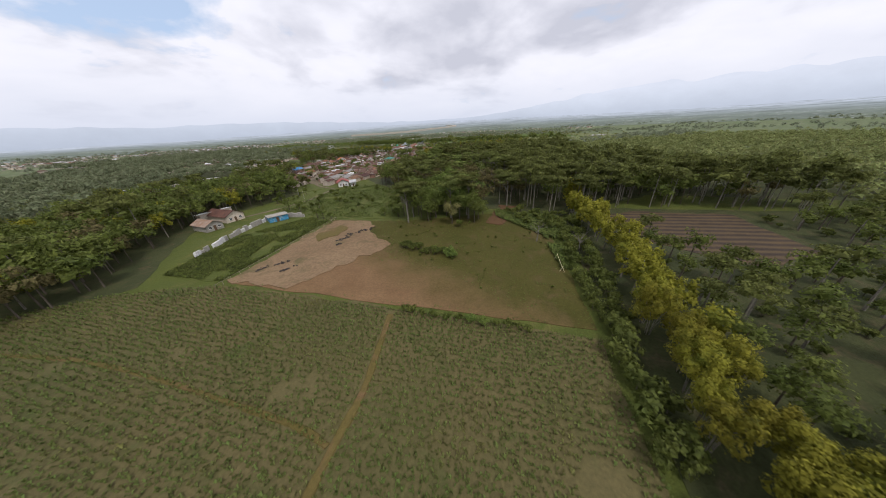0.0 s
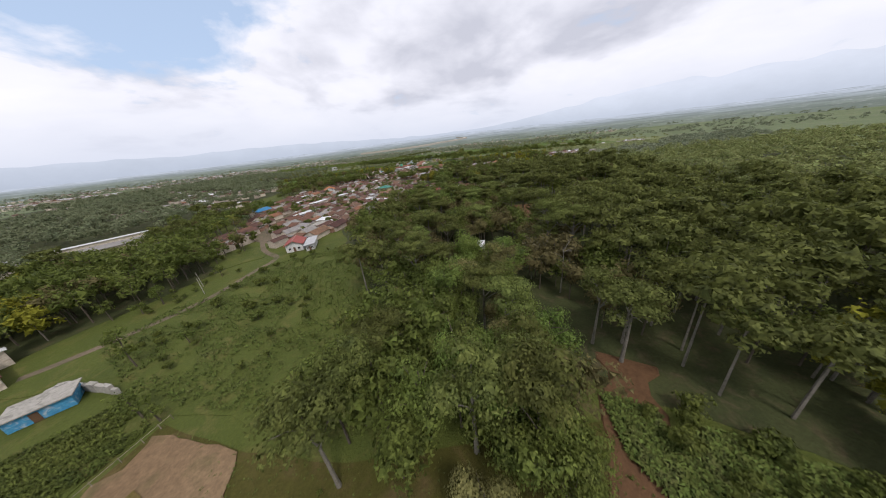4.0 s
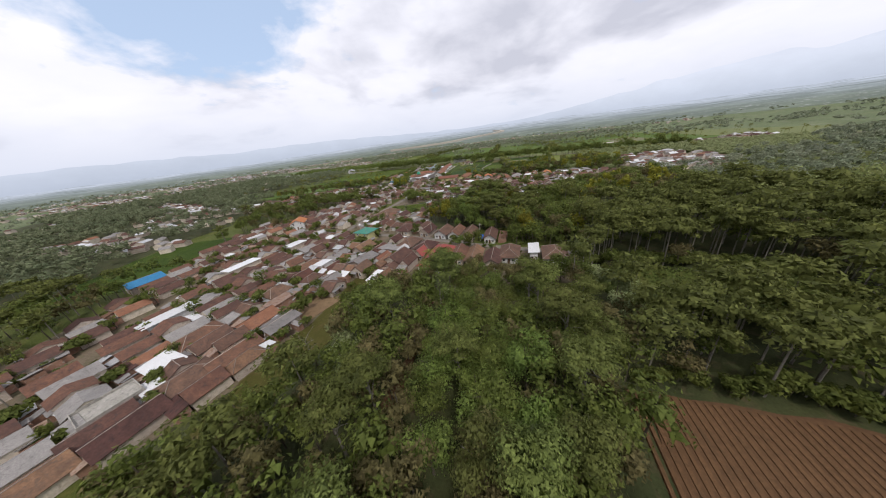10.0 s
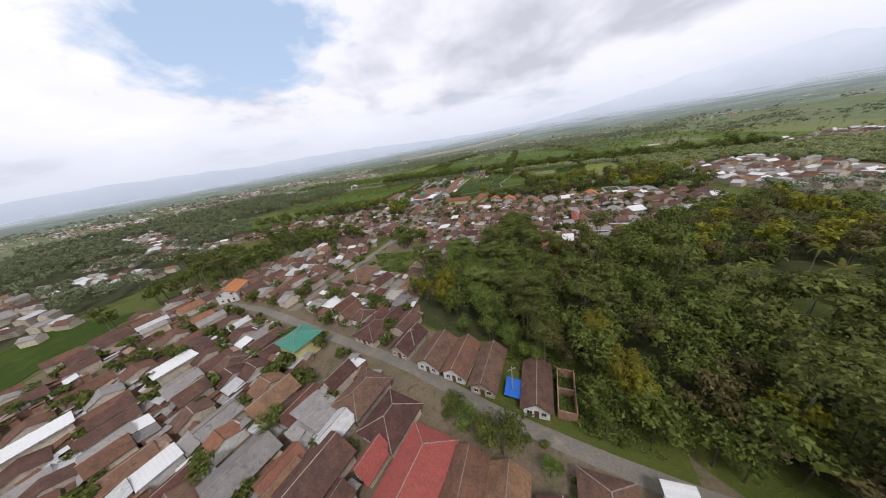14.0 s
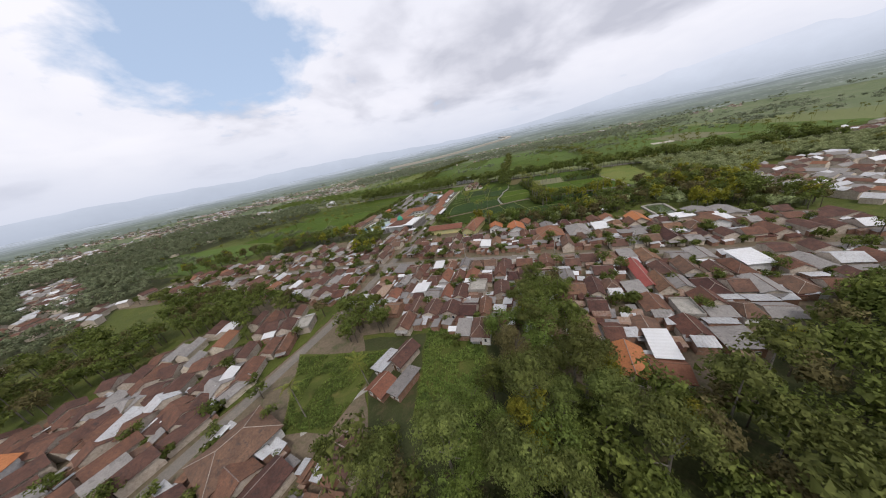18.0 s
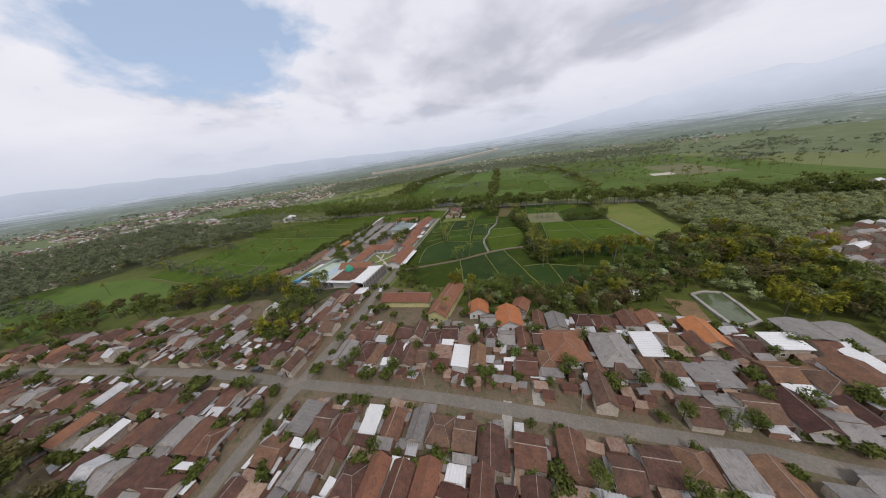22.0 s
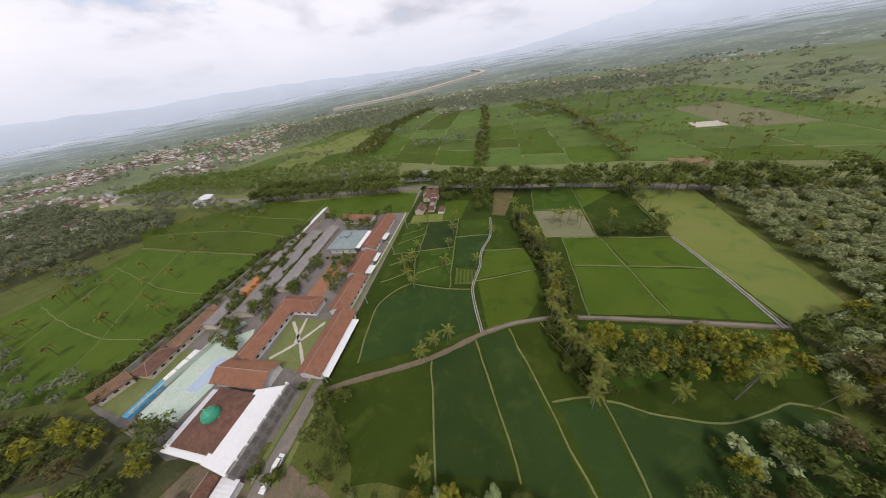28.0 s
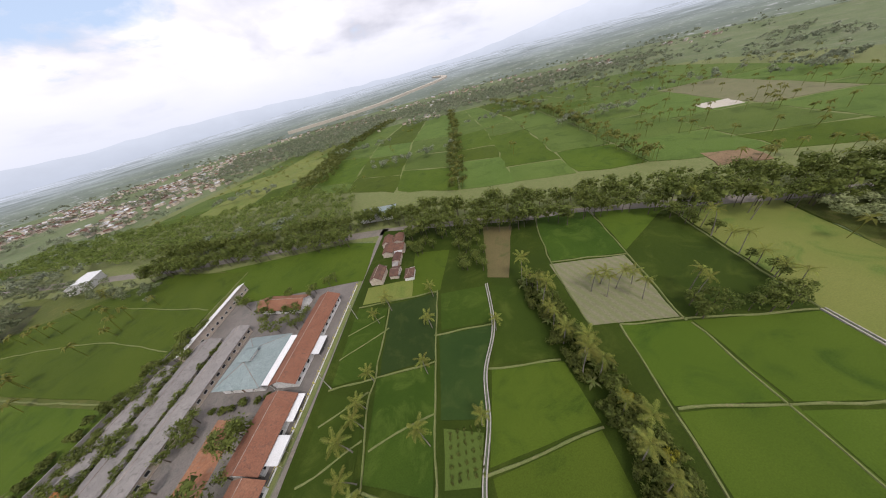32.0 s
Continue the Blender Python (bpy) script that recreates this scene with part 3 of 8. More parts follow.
# ---------------------------------------------------------------- ground, distance
def far_rise(x, y):
    """The valley floor is level; past it the land climbs gently towards the mountains in the north and east."""
    r = math.hypot(x, y - 300)
    if r < 900:
        return 0.0
    az = math.degrees(math.atan2(x, y - 300))
    return (r - 900) * (0.006 + 0.034 * math.exp(-((az - 12) / 40) ** 2) + 0.022 * math.exp(-((az - 72) / 36) ** 2))


def ground_sheet():
    rings = [0, 60, 130, 210, 300, 400, 520, 660, 820, 1000, 1250, 1550, 1900, 2400, 3000, 3700, 4550]
    n = 96
    V = [(0.0, 300.0, 0.0)]
    for r in rings[1:]:
        for k in range(n):
            a = 2 * math.pi * k / n
            x, y = r * math.sin(a), 300 + r * math.cos(a)
            V.append((x, y, far_rise(x, y) - (0 if r < 1300 else 30)))
    F = [(0, 1 + (k + 1) % n, 1 + k) for k in range(n)]
    for i in range(len(rings) - 2):
        for k in range(n):
            a, c = 1 + i * n + k, 1 + i * n + (k + 1) % n
            F.append((a, c, c + n, a + n))
    b = Buf().add(V, F)
    me = b.mesh("ground", M["land"])
    me.flip_normals()
    return me


tagged(new("ground", ground_sheet()), "wide green farmland stretching away to the hills", "ground", "", "structure")


def backdrop(name, radius, height, material, label, ragged, seed):
    """A ring of far land standing round the whole place."""
    rng = random.Random(seed)
    n = 360
    b = Buf()
    for k in range(n):
        a = 2 * math.pi * k / n
        x, y = radius * math.sin(a), 300 + radius * math.cos(a)
        az = math.degrees(a) if a < math.pi else math.degrees(a) - 360
        h = height(az) * (1 + ragged * noise.noise((7 * math.sin(a * 3) + seed, 7 * math.cos(a * 3), az / 9))) + rng.uniform(0, ragged * 6)
        b.v += [(x, y, -40), (x, y, h)]
    for k in range(n):
        i, j = 2 * k, 2 * ((k + 1) % n)
        b.f.append((i, i + 1, j + 1, j))
    return tagged(new(name, b.mesh(name, material)), label, "backdrop", "", "structure")


def hill(az, centre, width, top):
    return top * math.exp(-((az - centre) / width) ** 2)


# Haze is put into glowing colours: the plain pales outward, the hills upward.
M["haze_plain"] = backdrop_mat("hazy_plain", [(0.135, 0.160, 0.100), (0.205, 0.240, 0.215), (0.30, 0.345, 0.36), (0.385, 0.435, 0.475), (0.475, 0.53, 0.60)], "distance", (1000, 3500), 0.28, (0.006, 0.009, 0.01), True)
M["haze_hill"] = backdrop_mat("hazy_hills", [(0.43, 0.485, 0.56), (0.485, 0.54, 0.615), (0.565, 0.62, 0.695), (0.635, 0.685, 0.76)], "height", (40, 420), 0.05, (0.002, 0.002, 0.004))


def plain_sheet():
    """The far plain: a wide ring from the last built fields out to the hills, rising gently to the east."""
    n, rings = 120, [1250, 1500, 1850, 2300, 2900, 3600, 4440]
    b = Buf()
    for i, r in enumerate(rings):
        for k in range(n):
            a = 2 * math.pi * k / n
            x, y = r * math.sin(a), 300 + r * math.cos(a)
            b.v.append((x, y, (9 if i else -1) + far_rise(x, y) + (7 * noise.noise((x / 300, y / 300, 1)) if i else 0)))
    for i in range(len(rings) - 1):
        for k in range(n):
            c, d = i * n + k, i * n + (k + 1) % n
            b.f.append((c, c + n, d + n, d))
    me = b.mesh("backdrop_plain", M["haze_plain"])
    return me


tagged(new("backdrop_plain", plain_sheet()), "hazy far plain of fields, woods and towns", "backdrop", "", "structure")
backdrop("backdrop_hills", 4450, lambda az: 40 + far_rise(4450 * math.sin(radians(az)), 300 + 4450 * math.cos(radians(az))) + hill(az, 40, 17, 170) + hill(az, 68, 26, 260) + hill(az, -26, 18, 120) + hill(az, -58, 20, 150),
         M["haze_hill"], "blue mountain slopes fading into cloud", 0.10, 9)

# a pale motorway winding up the far plain, and the dry river bed beside it
mw = Buf()
mwl = smooth_line([(-330, 1500), (-188, 1527), (-10, 1612), (154, 1810), (290, 1960), (380, 2150), (360, 2420)], 60.0)
for i, (x, y) in enumerate(mwl):
    (x0, y0), (x1, y1) = mwl[max(i - 1, 0)], mwl[min(i + 1, len(mwl) - 1)]
    d = math.hypot(x1 - x0, y1 - y0)
    nx, ny = -(y1 - y0) / d * 14, (x1 - x0) / d * 14
    mw.v += [(x + nx, y + ny, far_rise(x, y) + 20), (x - nx, y - ny, far_rise(x, y) + 20), (x - nx, y - ny, far_rise(x, y) + 11), (x + nx, y + ny, far_rise(x, y) + 11)]
    if i:
        k = 4 * i
        mw.f += [(k - 4 + q, k - 4 + (q + 1) % 4, k + (q + 1) % 4, k + q) for q in range(4)]
setting("road_motorway", mw, M["gravel"], "pale motorway winding up the far plain", "road")

# ---------------------------------------------------------------- ground cover by areas
setting("ground_west_fields", Buf().slab([(-480, 330, 0.03), (-215, 385, 0.03), (-100, 400, 0.03), (-60, 610, 0.03), (-150, 640, 0.03), (-480, 740, 0.03)], 0.3), M["grass"], "rough grass between the western fields", "ground")
setting("ground_valley", Buf().slab([(-300, -190, 0.012), (330, -190, 0.012), (330, 300, 0.012), (150, 420, 0.012), (-215, 430, 0.012), (-300, 300, 0.012)], 0.25), M["grass"], "rough grass over the valley floor", "ground")
setting("ground_highway_verge", patch([(-420, 700), (-150, 622), (-90, 612), (1, 600), (104, 560), (330, 458), (560, 336), (570, 1010), (260, 1060), (165, 1070), (34, 1205), (-190, 1110), (-320, 780)], 0.06, 0.3, 1.0, 39, 20.0), M["bund"], "grassy land along the highway and between the fields beyond", "ground")
setting("ground_start", Buf().slab([(-330, -200, 0.02), (340, -200, 0.02), (340, -100, 0.02), (60, 30, 0.02), (-130, 60, 0.02), (-330, 40, 0.02)], 0.3), M["grass"], "rough grass round the fields", "ground")
setting("ground_forest", patch([(-45, 78), (-31, 52), (-28, 22), (-4, 8), (14, -2), (36, -18), (90, 0), (330, -120), (330, 190), (95, 178), (60, 172), (40, 138), (0, 140), (-24, 152), (-33, 132), (-54, 103)], 0.05, 0.3, 1.0, 1), M["floor"], "dark leaf-strewn forest floor", "ground")
setting("ground_west_wood", patch([(-320, -140), (-104, -140), (-104, -55), (-92, -42), (-108, 0), (-108, 24), (-96, 50), (-88, 70), (-110, 90), (-180, 95), (-330, 60)], 0.05, 0.3, 1.0, 2), M["floor"], "shaded ground under the western trees", "ground")
setting("ground_west_scrub", patch([(-180, 158), (-222, 128), (-425, 150), (-640, 415), (-520, 745), (-335, 665), (-250, 642), (-208, 590), (-270, 545), (-300, 470), (-292, 398), (-218, 384), (-215, 338), (-178, 300), (-192, 230)], 0.03, 0.3, 1.5, 37, 20.0), M["floor"], "shaded ground under the western trees", "ground")
setting("ground_gully", patch([(36, -20), (46, -16), (60, -14), (130, -40), (170, -160), (-4, -160), (0, -104), (6, -88), (14, -70), (24, -44)], 0.06, 0.3, 0.8, 20), M["floor"], "overgrown ground beyond the gully", "ground")
setting("ground_meadow", patch([(-98, 44), (-90, 58), (-78, 74), (-60, 74), (-44, 79), (-29, 52), (-27, 24), (-24, -4), (-54, 4), (-74, 12), (-100, 14)], 0.09, 0.3, 0.6, 3), M["grass"], "rough green meadow beside the lane", "meadow")
setting("ground_village_west", patch([(-128, 88), (-81, 90), (-54, 102), (-30, 133), (-22, 152), (44, 146), (50, 166), (30, 202), (8, 202), (-8, 214), (-12, 252), (-24, 280), (-38, 318), (-112, 296), (-112, 270), (-142, 250), (-142, 206), (-132, 165)], 0.11, 0.3, 0.6, 4), M["yard"], "trodden earth between the village houses", "ground")
setting("ground_village_main", patch([(-215, 338), (-160, 338), (-60, 296), (-38, 284), (14, 284), (42, 252), (66, 252), (84, 268), (150, 290), (165, 330), (140, 346), (112, 348), (101, 362), (58, 366), (30, 374), (6, 400), (-22, 408), (-44, 408), (-60, 384), (-88, 406), (-135, 396), (-215, 380)], 0.11, 0.3, 0.6, 5), M["yard"], "trodden earth between the houses and lanes", "ground")
setting("ground_grove", patch([(-9, 216), (10, 203), (32, 203), (60, 172), (96, 178), (150, 205), (170, 300), (150, 288), (84, 266), (62, 250), (40, 250), (14, 282), (-34, 282), (-22, 276), (-11, 250)], 0.07, 0.3, 0.8, 6), M["floor"], "shaded ground in the village grove", "ground")
setting("field_clearing", patch([(74, 204), (112, 204), (122, 222), (80, 230), (70, 216)], 0.12, 0.2, 1.2, 7), M["grass"], "grassy clearing beside the grove", "field")
setting("field_village_green", patch([(-46, 278), (-14, 276), (-17, 264), (-22, 252), (-34, 252)], 0.16, 0.2, 0.5, 8), M["grass"], "green fenced plot between the houses", "field")
setting("field_west_green", patch([(-172, 158), (-140, 168), (-143, 196), (-150, 236), (-190, 230), (-185, 180)], 0.12, 0.2, 1.5, 9), M["rice"], "green vegetable field west of the village", "field")
setting("field_red_house", patch([(-122, 92), (-98, 100), (-86, 92), (-79, 74), (-90, 66)], 0.12, 0.2, 1.0, 10), M["grass"], "green plot beside the red-roofed house", "field")
setting("ground_shrub_belt", patch([(-150, 404), (-88, 408), (-60, 386), (-44, 410), (-52, 422), (-104, 428), (-150, 430)], 0.09, 0.3, 1.0, 11), M["floor"], "overgrown slope below the school", "ground")
setting("ground_north_gardens", patch([(-19, 410), (0, 398), (28, 377), (58, 367), (101, 363), (135, 348), (160, 360), (150, 400), (133, 402), (76, 384), (66, 381), (50, 394), (8, 400), (-8, 426), (-15, 424)], 0.09, 0.3, 0.8, 12), M["grass"], "gardens and scrub behind the houses", "ground")
setting("ground_east_orchard", patch([(150, 425), (172, 430), (204, 524), (330, 480), (420, 380), (330, 260), (165, 300), (160, 360), (136, 384), (136, 408)], 0.06, 0.3, 1.5, 13), M["grass"], "orchard ground east of the paddies", "ground")
setting("ground_east_village", patch([(180, 346), (186, 314), (206, 294), (262, 326), (264, 372), (268, 412), (244, 420), (208, 400), (190, 380)], 0.1, 0.3, 1.0, 34), M["yard"], "trodden earth between the eastern houses", "ground")
setting("ground_lane_verge", patch([(-12, 153), (44, 148), (50, 164), (42, 172), (16, 183), (-8, 197), (-10, 176)], 0.11, 0.2, 0.8, 38), M["yard"], "trodden earth yards beside the lane", "ground")
setting("ground_lane_lawn", patch([(-8, 197), (16, 183), (42, 172), (44, 178), (33, 200), (10, 205)], 0.11, 0.2, 0.4, 39), M["grass"], "grassy gardens north of the lane", "ground")
setting("ground_hut_yard", patch([(5, 57), (14, 57), (21, 52), (20, 45), (12, 43.5), (5, 46.5), (3, 52)], 0.13, 0.2, 0.9, 41, 2.5), M["yard"], "bare trodden earth round the hut", "yard")
setting("field_garden", patch([(-3, 284), (14, 281), (18, 264), (9, 252), (-2, 254)], 0.16, 0.2, 0.5, 35), M["grass"], "green garden plot behind the lone houses", "field")
setting("ground_village_gaps", patch([(-111, 262), (-98, 256), (-56, 258), (-47, 284), (-41, 312), (-110, 294)], 0.145, 0.2, 1.0, 36), M["grass"], "rough grass between scattered houses", "ground")
setting("field_pasture", patch([(49, 142), (54, 156), (76, 149), (102, 139), (102, 122), (74, 126), (54, 133)], 0.12, 0.3, 0.8, 21), M["grass"], "grassy slope above the ploughed field", "field")
setting("ground_slope", patch([(-46, 100), (-36, 104), (-27, 130), (-22, 156), (-33, 162), (-36, 140), (-44, 116)], 0.24, 0.3, 0.6, 22), M["plot"], "dry grassy slope between the village and the wood", "ground")
setting("ground_sand_yard", patch([(-51, 144), (-41, 152), (-33, 147), (-39, 136)], 0.26, 0.3, 0.4, 23), M["dirt"], "bare sandy yard at the village edge", "yard")
setting("field_ploughed", patch([(31, 86), (48, 75), (66, 81), (86, 93), (62, 104), (40, 110)], 0.2, 0.3, 0.4, 14), M["plough"], "reddish ploughed field with furrows", "field")
setting("field_burnt", patch([(46, -20), (64, -20), (92, -32), (80, -62), (58, -64), (46, -44)], 0.14, 0.3, 0.8, 15), M["burnt"], "burnt stubble field with pale strips", "field")

# the crop field and the cleared plot where the flight begins
CROP = [(-118, -52), (-94, -44), (-69, -45), (-26, -62), (8, -77), (0, -98), (-12, -130), (-40, -190), (-150, -190)]
PLOT = [(-69, -44), (-54, 2), (-38, -4), (-22, -8), (12, -8), (24, -30), (16, -54), (9, -75), (-26, -61)]
setting("field_crop", patch(CROP, 0.10, 0.3, 0.6, 16), M["crop_soil"], "field of low green crops in rows", "field")
setting("field_plot", patch(PLOT, 0.10, 0.3, 0.4, 17), M["plot"], "cleared plot, bare brown earth giving way to thin grass", "field")
setting("field_weeds", patch([(-90, -36), (-71, -43), (-56, 2), (-66, 9), (-74, 9), (-86, -10)], 0.12, 0.3, 0.5, 19), M["grass"], "weedy green plot beside the wall", "field")
setting("field_sand", patch([(-69, -43), (-61, -20), (-53.5, 1), (-47, -1.5), (-37, -5), (-36, -11), (-37.5, -17), (-33, -24), (-29.5, -29), (-31, -34), (-37, -37), (-44, -43), (-52, -50), (-60, -47)], 0.24, 0.3, 1.1, 18, 2.2), M["dirt"], "bare pale sandy strip along the fence", "field")
setting("field_sand_grass", patch([(-56, -14), (-50, -7), (-46, -10), (-48, -17), (-54, -22)], 0.36, 0.1, 0.9, 33, 2.0), M["plot_grass"], "thin grass growing back on the sand", "field")
for i, (p, w, kind) in enumerate([([(-27, -64), (-28.5, -72), (-30, -80), (-33, -88), (-40, -110)], 0.9, "plot_grass"),
                                  ([(-118, -58), (-79, -66), (-42, -81), (-33, -86)], 0.6, "plot_grass"),
                                  ([(22, 1), (16, -8), (11, -16), (8, -20)], 6.5, "plough"), ([(-2, 49), (2, 47.4), (6, 46), (11, 45.6)], 2.2, "dirt"), ([(-14, 60), (-8, 58.5), (-3, 58)], 1.6, "plough"), ([(-8, 108), (-5, 120), (-5, 130), (-2, 142)], 2.2, "plough")]):
    setting("path", ribbon(p, w, 0.23 + 0.012 * i, 0.0, 1.0, 2.0, 0.3, i), M[kind], "worn earth footpath", "path")

# ---------------------------------------------------------------- roads
ROAD_A = [(-33, 338), (-31, 345), (-24, 374), (-19.5, 401), (-12.5, 429), (-5, 464), (4, 502), (15, 553), (20, 585), (25, 606)]
CROSS = [(-215, 366), (-145, 360), (-77, 352), (-31, 343), (15, 334), (56, 323), (86, 315), (104, 309), (160, 296)]
LANE_S = [(-105, 236), (-77, 228), (-39, 211), (-8, 197), (16, 183), (40, 172), (58, 166)]
LANE_M = [(-62, 226), (-59, 240), (-52, 261), (-45, 283), (-38.5, 305), (-36, 322), (-32, 340)]
HIGHWAY = [(-420, 720), (-150, 640), (1, 608), (104, 572), (219, 524), (330, 470), (560, 350)]
LANE_W = [(-98, 18), (-90, 26), (-79, 42), (-74, 62), (-72, 72), (-84, 84), (-98, 110), (-104, 140), (-108, 190), (-105, 236)]
LANES = [ROAD_A, CROSS, LANE_S, LANE_M, HIGHWAY, LANE_W]
for name, line, w, top, m, label in (("road_school", ROAD_A, 4.6, 0.20, "asphalt", "straight asphalt road past the school"),
                                     ("road_cross", CROSS, 3.7, 0.19, "asphalt", "worn asphalt village street"),
                                     ("road_south", LANE_S, 3.0, 0.285, "asphalt", "narrow village lane with worn paving"),
                                     ("road_middle", LANE_M, 3.8, 0.185, "asphalt", "narrow lane between the houses"),
                                     ("road_highway", HIGHWAY, 8.0, 0.20, "asphalt", "tree-lined highway across the paddies"),
                                     ("road_west", LANE_W, 2.0, 0.18, "yard", "sandy lane at the edge of the village")):
    setting(name, ribbon(line, w, top, 0.0, 1.0, 4.0, 0.04), M[m], label, "road")
for line, w in (([(36, 331), (33, 318), (31, 300), (30, 288)], 2.4), ([(44, 329), (48, 345), (52, 364)], 3.0), ([(-29, 252), (-24, 256), (-15, 264)], 1.2),
                ([(-70, 352), (-72, 372), (-80, 398)], 2.2), ([(76, 318), (70, 296), (64, 276)], 2.2), ([(-108, 356), (-112, 384)], 2.0)):
    setting("alley", ribbon(line, w, 0.18, 0.0, 1.0, 3.0, 0.1), M["concrete"], "concrete alley between house walls", "alley")
for side in (-1, 1):
    setting("verge", ribbon([(x + side * 4.0, y) for x, y in ROAD_A[3:]], 1.6, 0.17, 0.0, 1.0, 4.0, 0.2, 5 + side), M["bund"], "grassy verge of the road", "verge")

for poly, label in (([(105, 354), (112, 354), (117, 366), (109, 370)], "bare earth lot beside the pond"), ([(84, 358), (90, 357), (96, 373), (91, 375)], "bare earth yard behind the houses")):
    setting("ground_lot", patch(poly, 0.2, 0.2, 0.3, 88), M["dirt"], label, "yard")
# ---------------------------------------------------------------- paddies
setting("ground_paddies", Buf().slab([(-12, 429, 0.205), (6, 402, 0.205), (68, 383, 0.205), (133, 402, 0.205), (150, 426, 0.205), (172, 430, 0.205), (204, 524, 0.205), (104, 568, 0.205), (24, 602, 0.205), (10, 540, 0.205)], 0.3), M["rice"], "grassy margins between the paddies", "ground")


def widen(poly, d):
    cx, cy = sum(p[0] for p in poly) / len(poly), sum(p[1] for p in poly) / len(poly)
    return [(x + d * (x - cx) / math.hypot(x - cx, y - cy), y + d * (y - cy) / math.hypot(x - cx, y - cy)) for x, y in poly]


PADDIES = [
    ("rice", [(2, 424), (26, 430), (27.5, 400), (6, 400)]), ("rice_deep", [(29, 431), (44, 436), (48, 397), (29, 400)]),
    ("rice_deep", [(46.5, 437), (57, 439.5), (65, 385), (50.5, 396)]), ("rice", [(60, 440), (70, 440.5), (77, 414), (64.5, 414)]),
    ("rice_deep", [(65, 412), (77, 412), (76, 387), (69, 383)]), ("rice_deep", [(79, 411), (101, 403), (123, 405), (131, 400), (126, 384), (78, 386)]),
    ("rice", [(-6, 432), (-0.8, 433), (2.2, 462), (-2, 463)]),
]
PADDIES += [
    ("rice_deep", [(0.8, 434), (24, 437), (46, 442.5), (46.3, 463.5), (36, 466), (20, 472), (4, 463)]),
    ("rice", [(0, 467), (16.5, 474), (19, 495), (6, 500)]), ("rice", [(20.5, 475), (37, 468.5), (42, 499), (23, 500)]),
    ("rice_deep", [(42, 483.5), (53.5, 480.5), (57, 492), (65, 507), (46, 509)]), ("rice", [(7.2, 503), (21.5, 502.5), (26, 531), (13, 535)]),
    ("rice_deep", [(24, 502), (42.5, 502), (48, 531), (28, 532)]),
]
PADDIES += [
    ("rice", [(47.5, 512), (65.5, 509.5), (69, 527), (50.5, 530)]), ("ripe", [(15, 538), (37, 534), (40, 545), (17, 548)]),
    ("rice_b", [(38, 534), (50, 533), (60, 560), (42, 566)]), ("rice_b", [(51, 441.5), (67, 444.5), (77, 456), (79, 470), (51.5, 468)]),
    ("rice_b", [(52, 470.5), (79.5, 472.5), (80, 488), (60, 492)]), ("rice", [(61, 494), (80, 490.5), (83, 520), (72, 526)]),
    ("rice_b", [(91, 442), (117, 437), (120, 464), (98, 469)]),
]
PADDIES += [
    ("rice_b", [(118.5, 436.5), (147, 428.5), (151, 455), (121, 463)]), ("rice_b", [(98.5, 471), (120, 466), (121, 488), (103, 493)]),
    ("rice_b", [(121.5, 465.5), (151, 457), (153, 480), (122.5, 488)]), ("grey_field", [(99, 528), (127, 521), (119.5, 491), (95, 497)]),
    ("rice", [(129, 520.5), (164, 540), (152.5, 483), (121.5, 490.5)]), ("rice", [(101, 530.5), (111, 566), (137, 558), (129, 523)]),
    ("rice_b", [(139, 556), (166, 544), (130.5, 524)]),
]
PADDIES += [
    ("ripe", [(154.5, 482), (168, 541), (203, 525), (173, 431), (150, 428)]), ("rice", [(76, 437.5), (92, 437), (146, 423.5), (133, 411), (102, 416), (80, 414)]),
    ("rice_b", [(-64, 568), (13, 556), (18, 590), (-2, 600), (-92, 612), (-70, 598)]), ("rice_b", [(-104, 436), (-90, 482), (-84, 520), (-210, 560), (-240, 470), (-150, 434)]),
    ("rice_b", [(-83, 524), (-68, 600), (-140, 630), (-250, 600), (-210, 564)]), ("rice_light", [(-160, 432), (-244, 466), (-330, 470), (-330, 420), (-220, 388)]),
]
FIELD_LABEL = {"rice_deep": "dark flooded paddy of young rice", "rice_light": "broad pale green rice field", "rice": "deep green paddy of young rice", "rice_b": "bright green rice paddy", "ripe": "yellowing rice field",
               "grey_field": "dry grey-green strip field", "stubble": "pale stubble field", "dirt": "bare brown field"}
for i, (kind, poly) in enumerate(PADDIES):
    setting("paddy", patch(widen(poly, 0.6), 0.22, 0.4, 0.25, 40 + i, 6.0), M[kind], FIELD_LABEL[kind], "paddy")
BUNDS = [[(28, 431), (28.3, 398)], [(45, 437), (49.3, 396)], [(58.5, 440), (67, 382)], [(64, 413), (78, 413)], [(71, 441), (78, 413), (76.5, 386)],
         [(0, 434), (3.5, 463), (19, 474)], [(20, 473), (36, 467), (47, 464)], [(19.5, 473), (20, 496), (22.5, 502), (27, 532)], [(37.5, 467), (43, 501), (49, 533)]]
BUNDS2 = [[(6, 501.5), (22, 501)], [(22, 501), (43, 500.5)], [(44, 510.5), (66, 508)], [(13, 536.5), (49, 532)], [(49, 469), (80, 471)], [(58, 493), (80, 489)],
          [(90, 441), (97, 470), (103, 494)], [(117.5, 437), (121, 488)], [(98, 470), (121, 464.5), (152, 456)], [(103, 494), (121, 489.5), (153, 481)]]
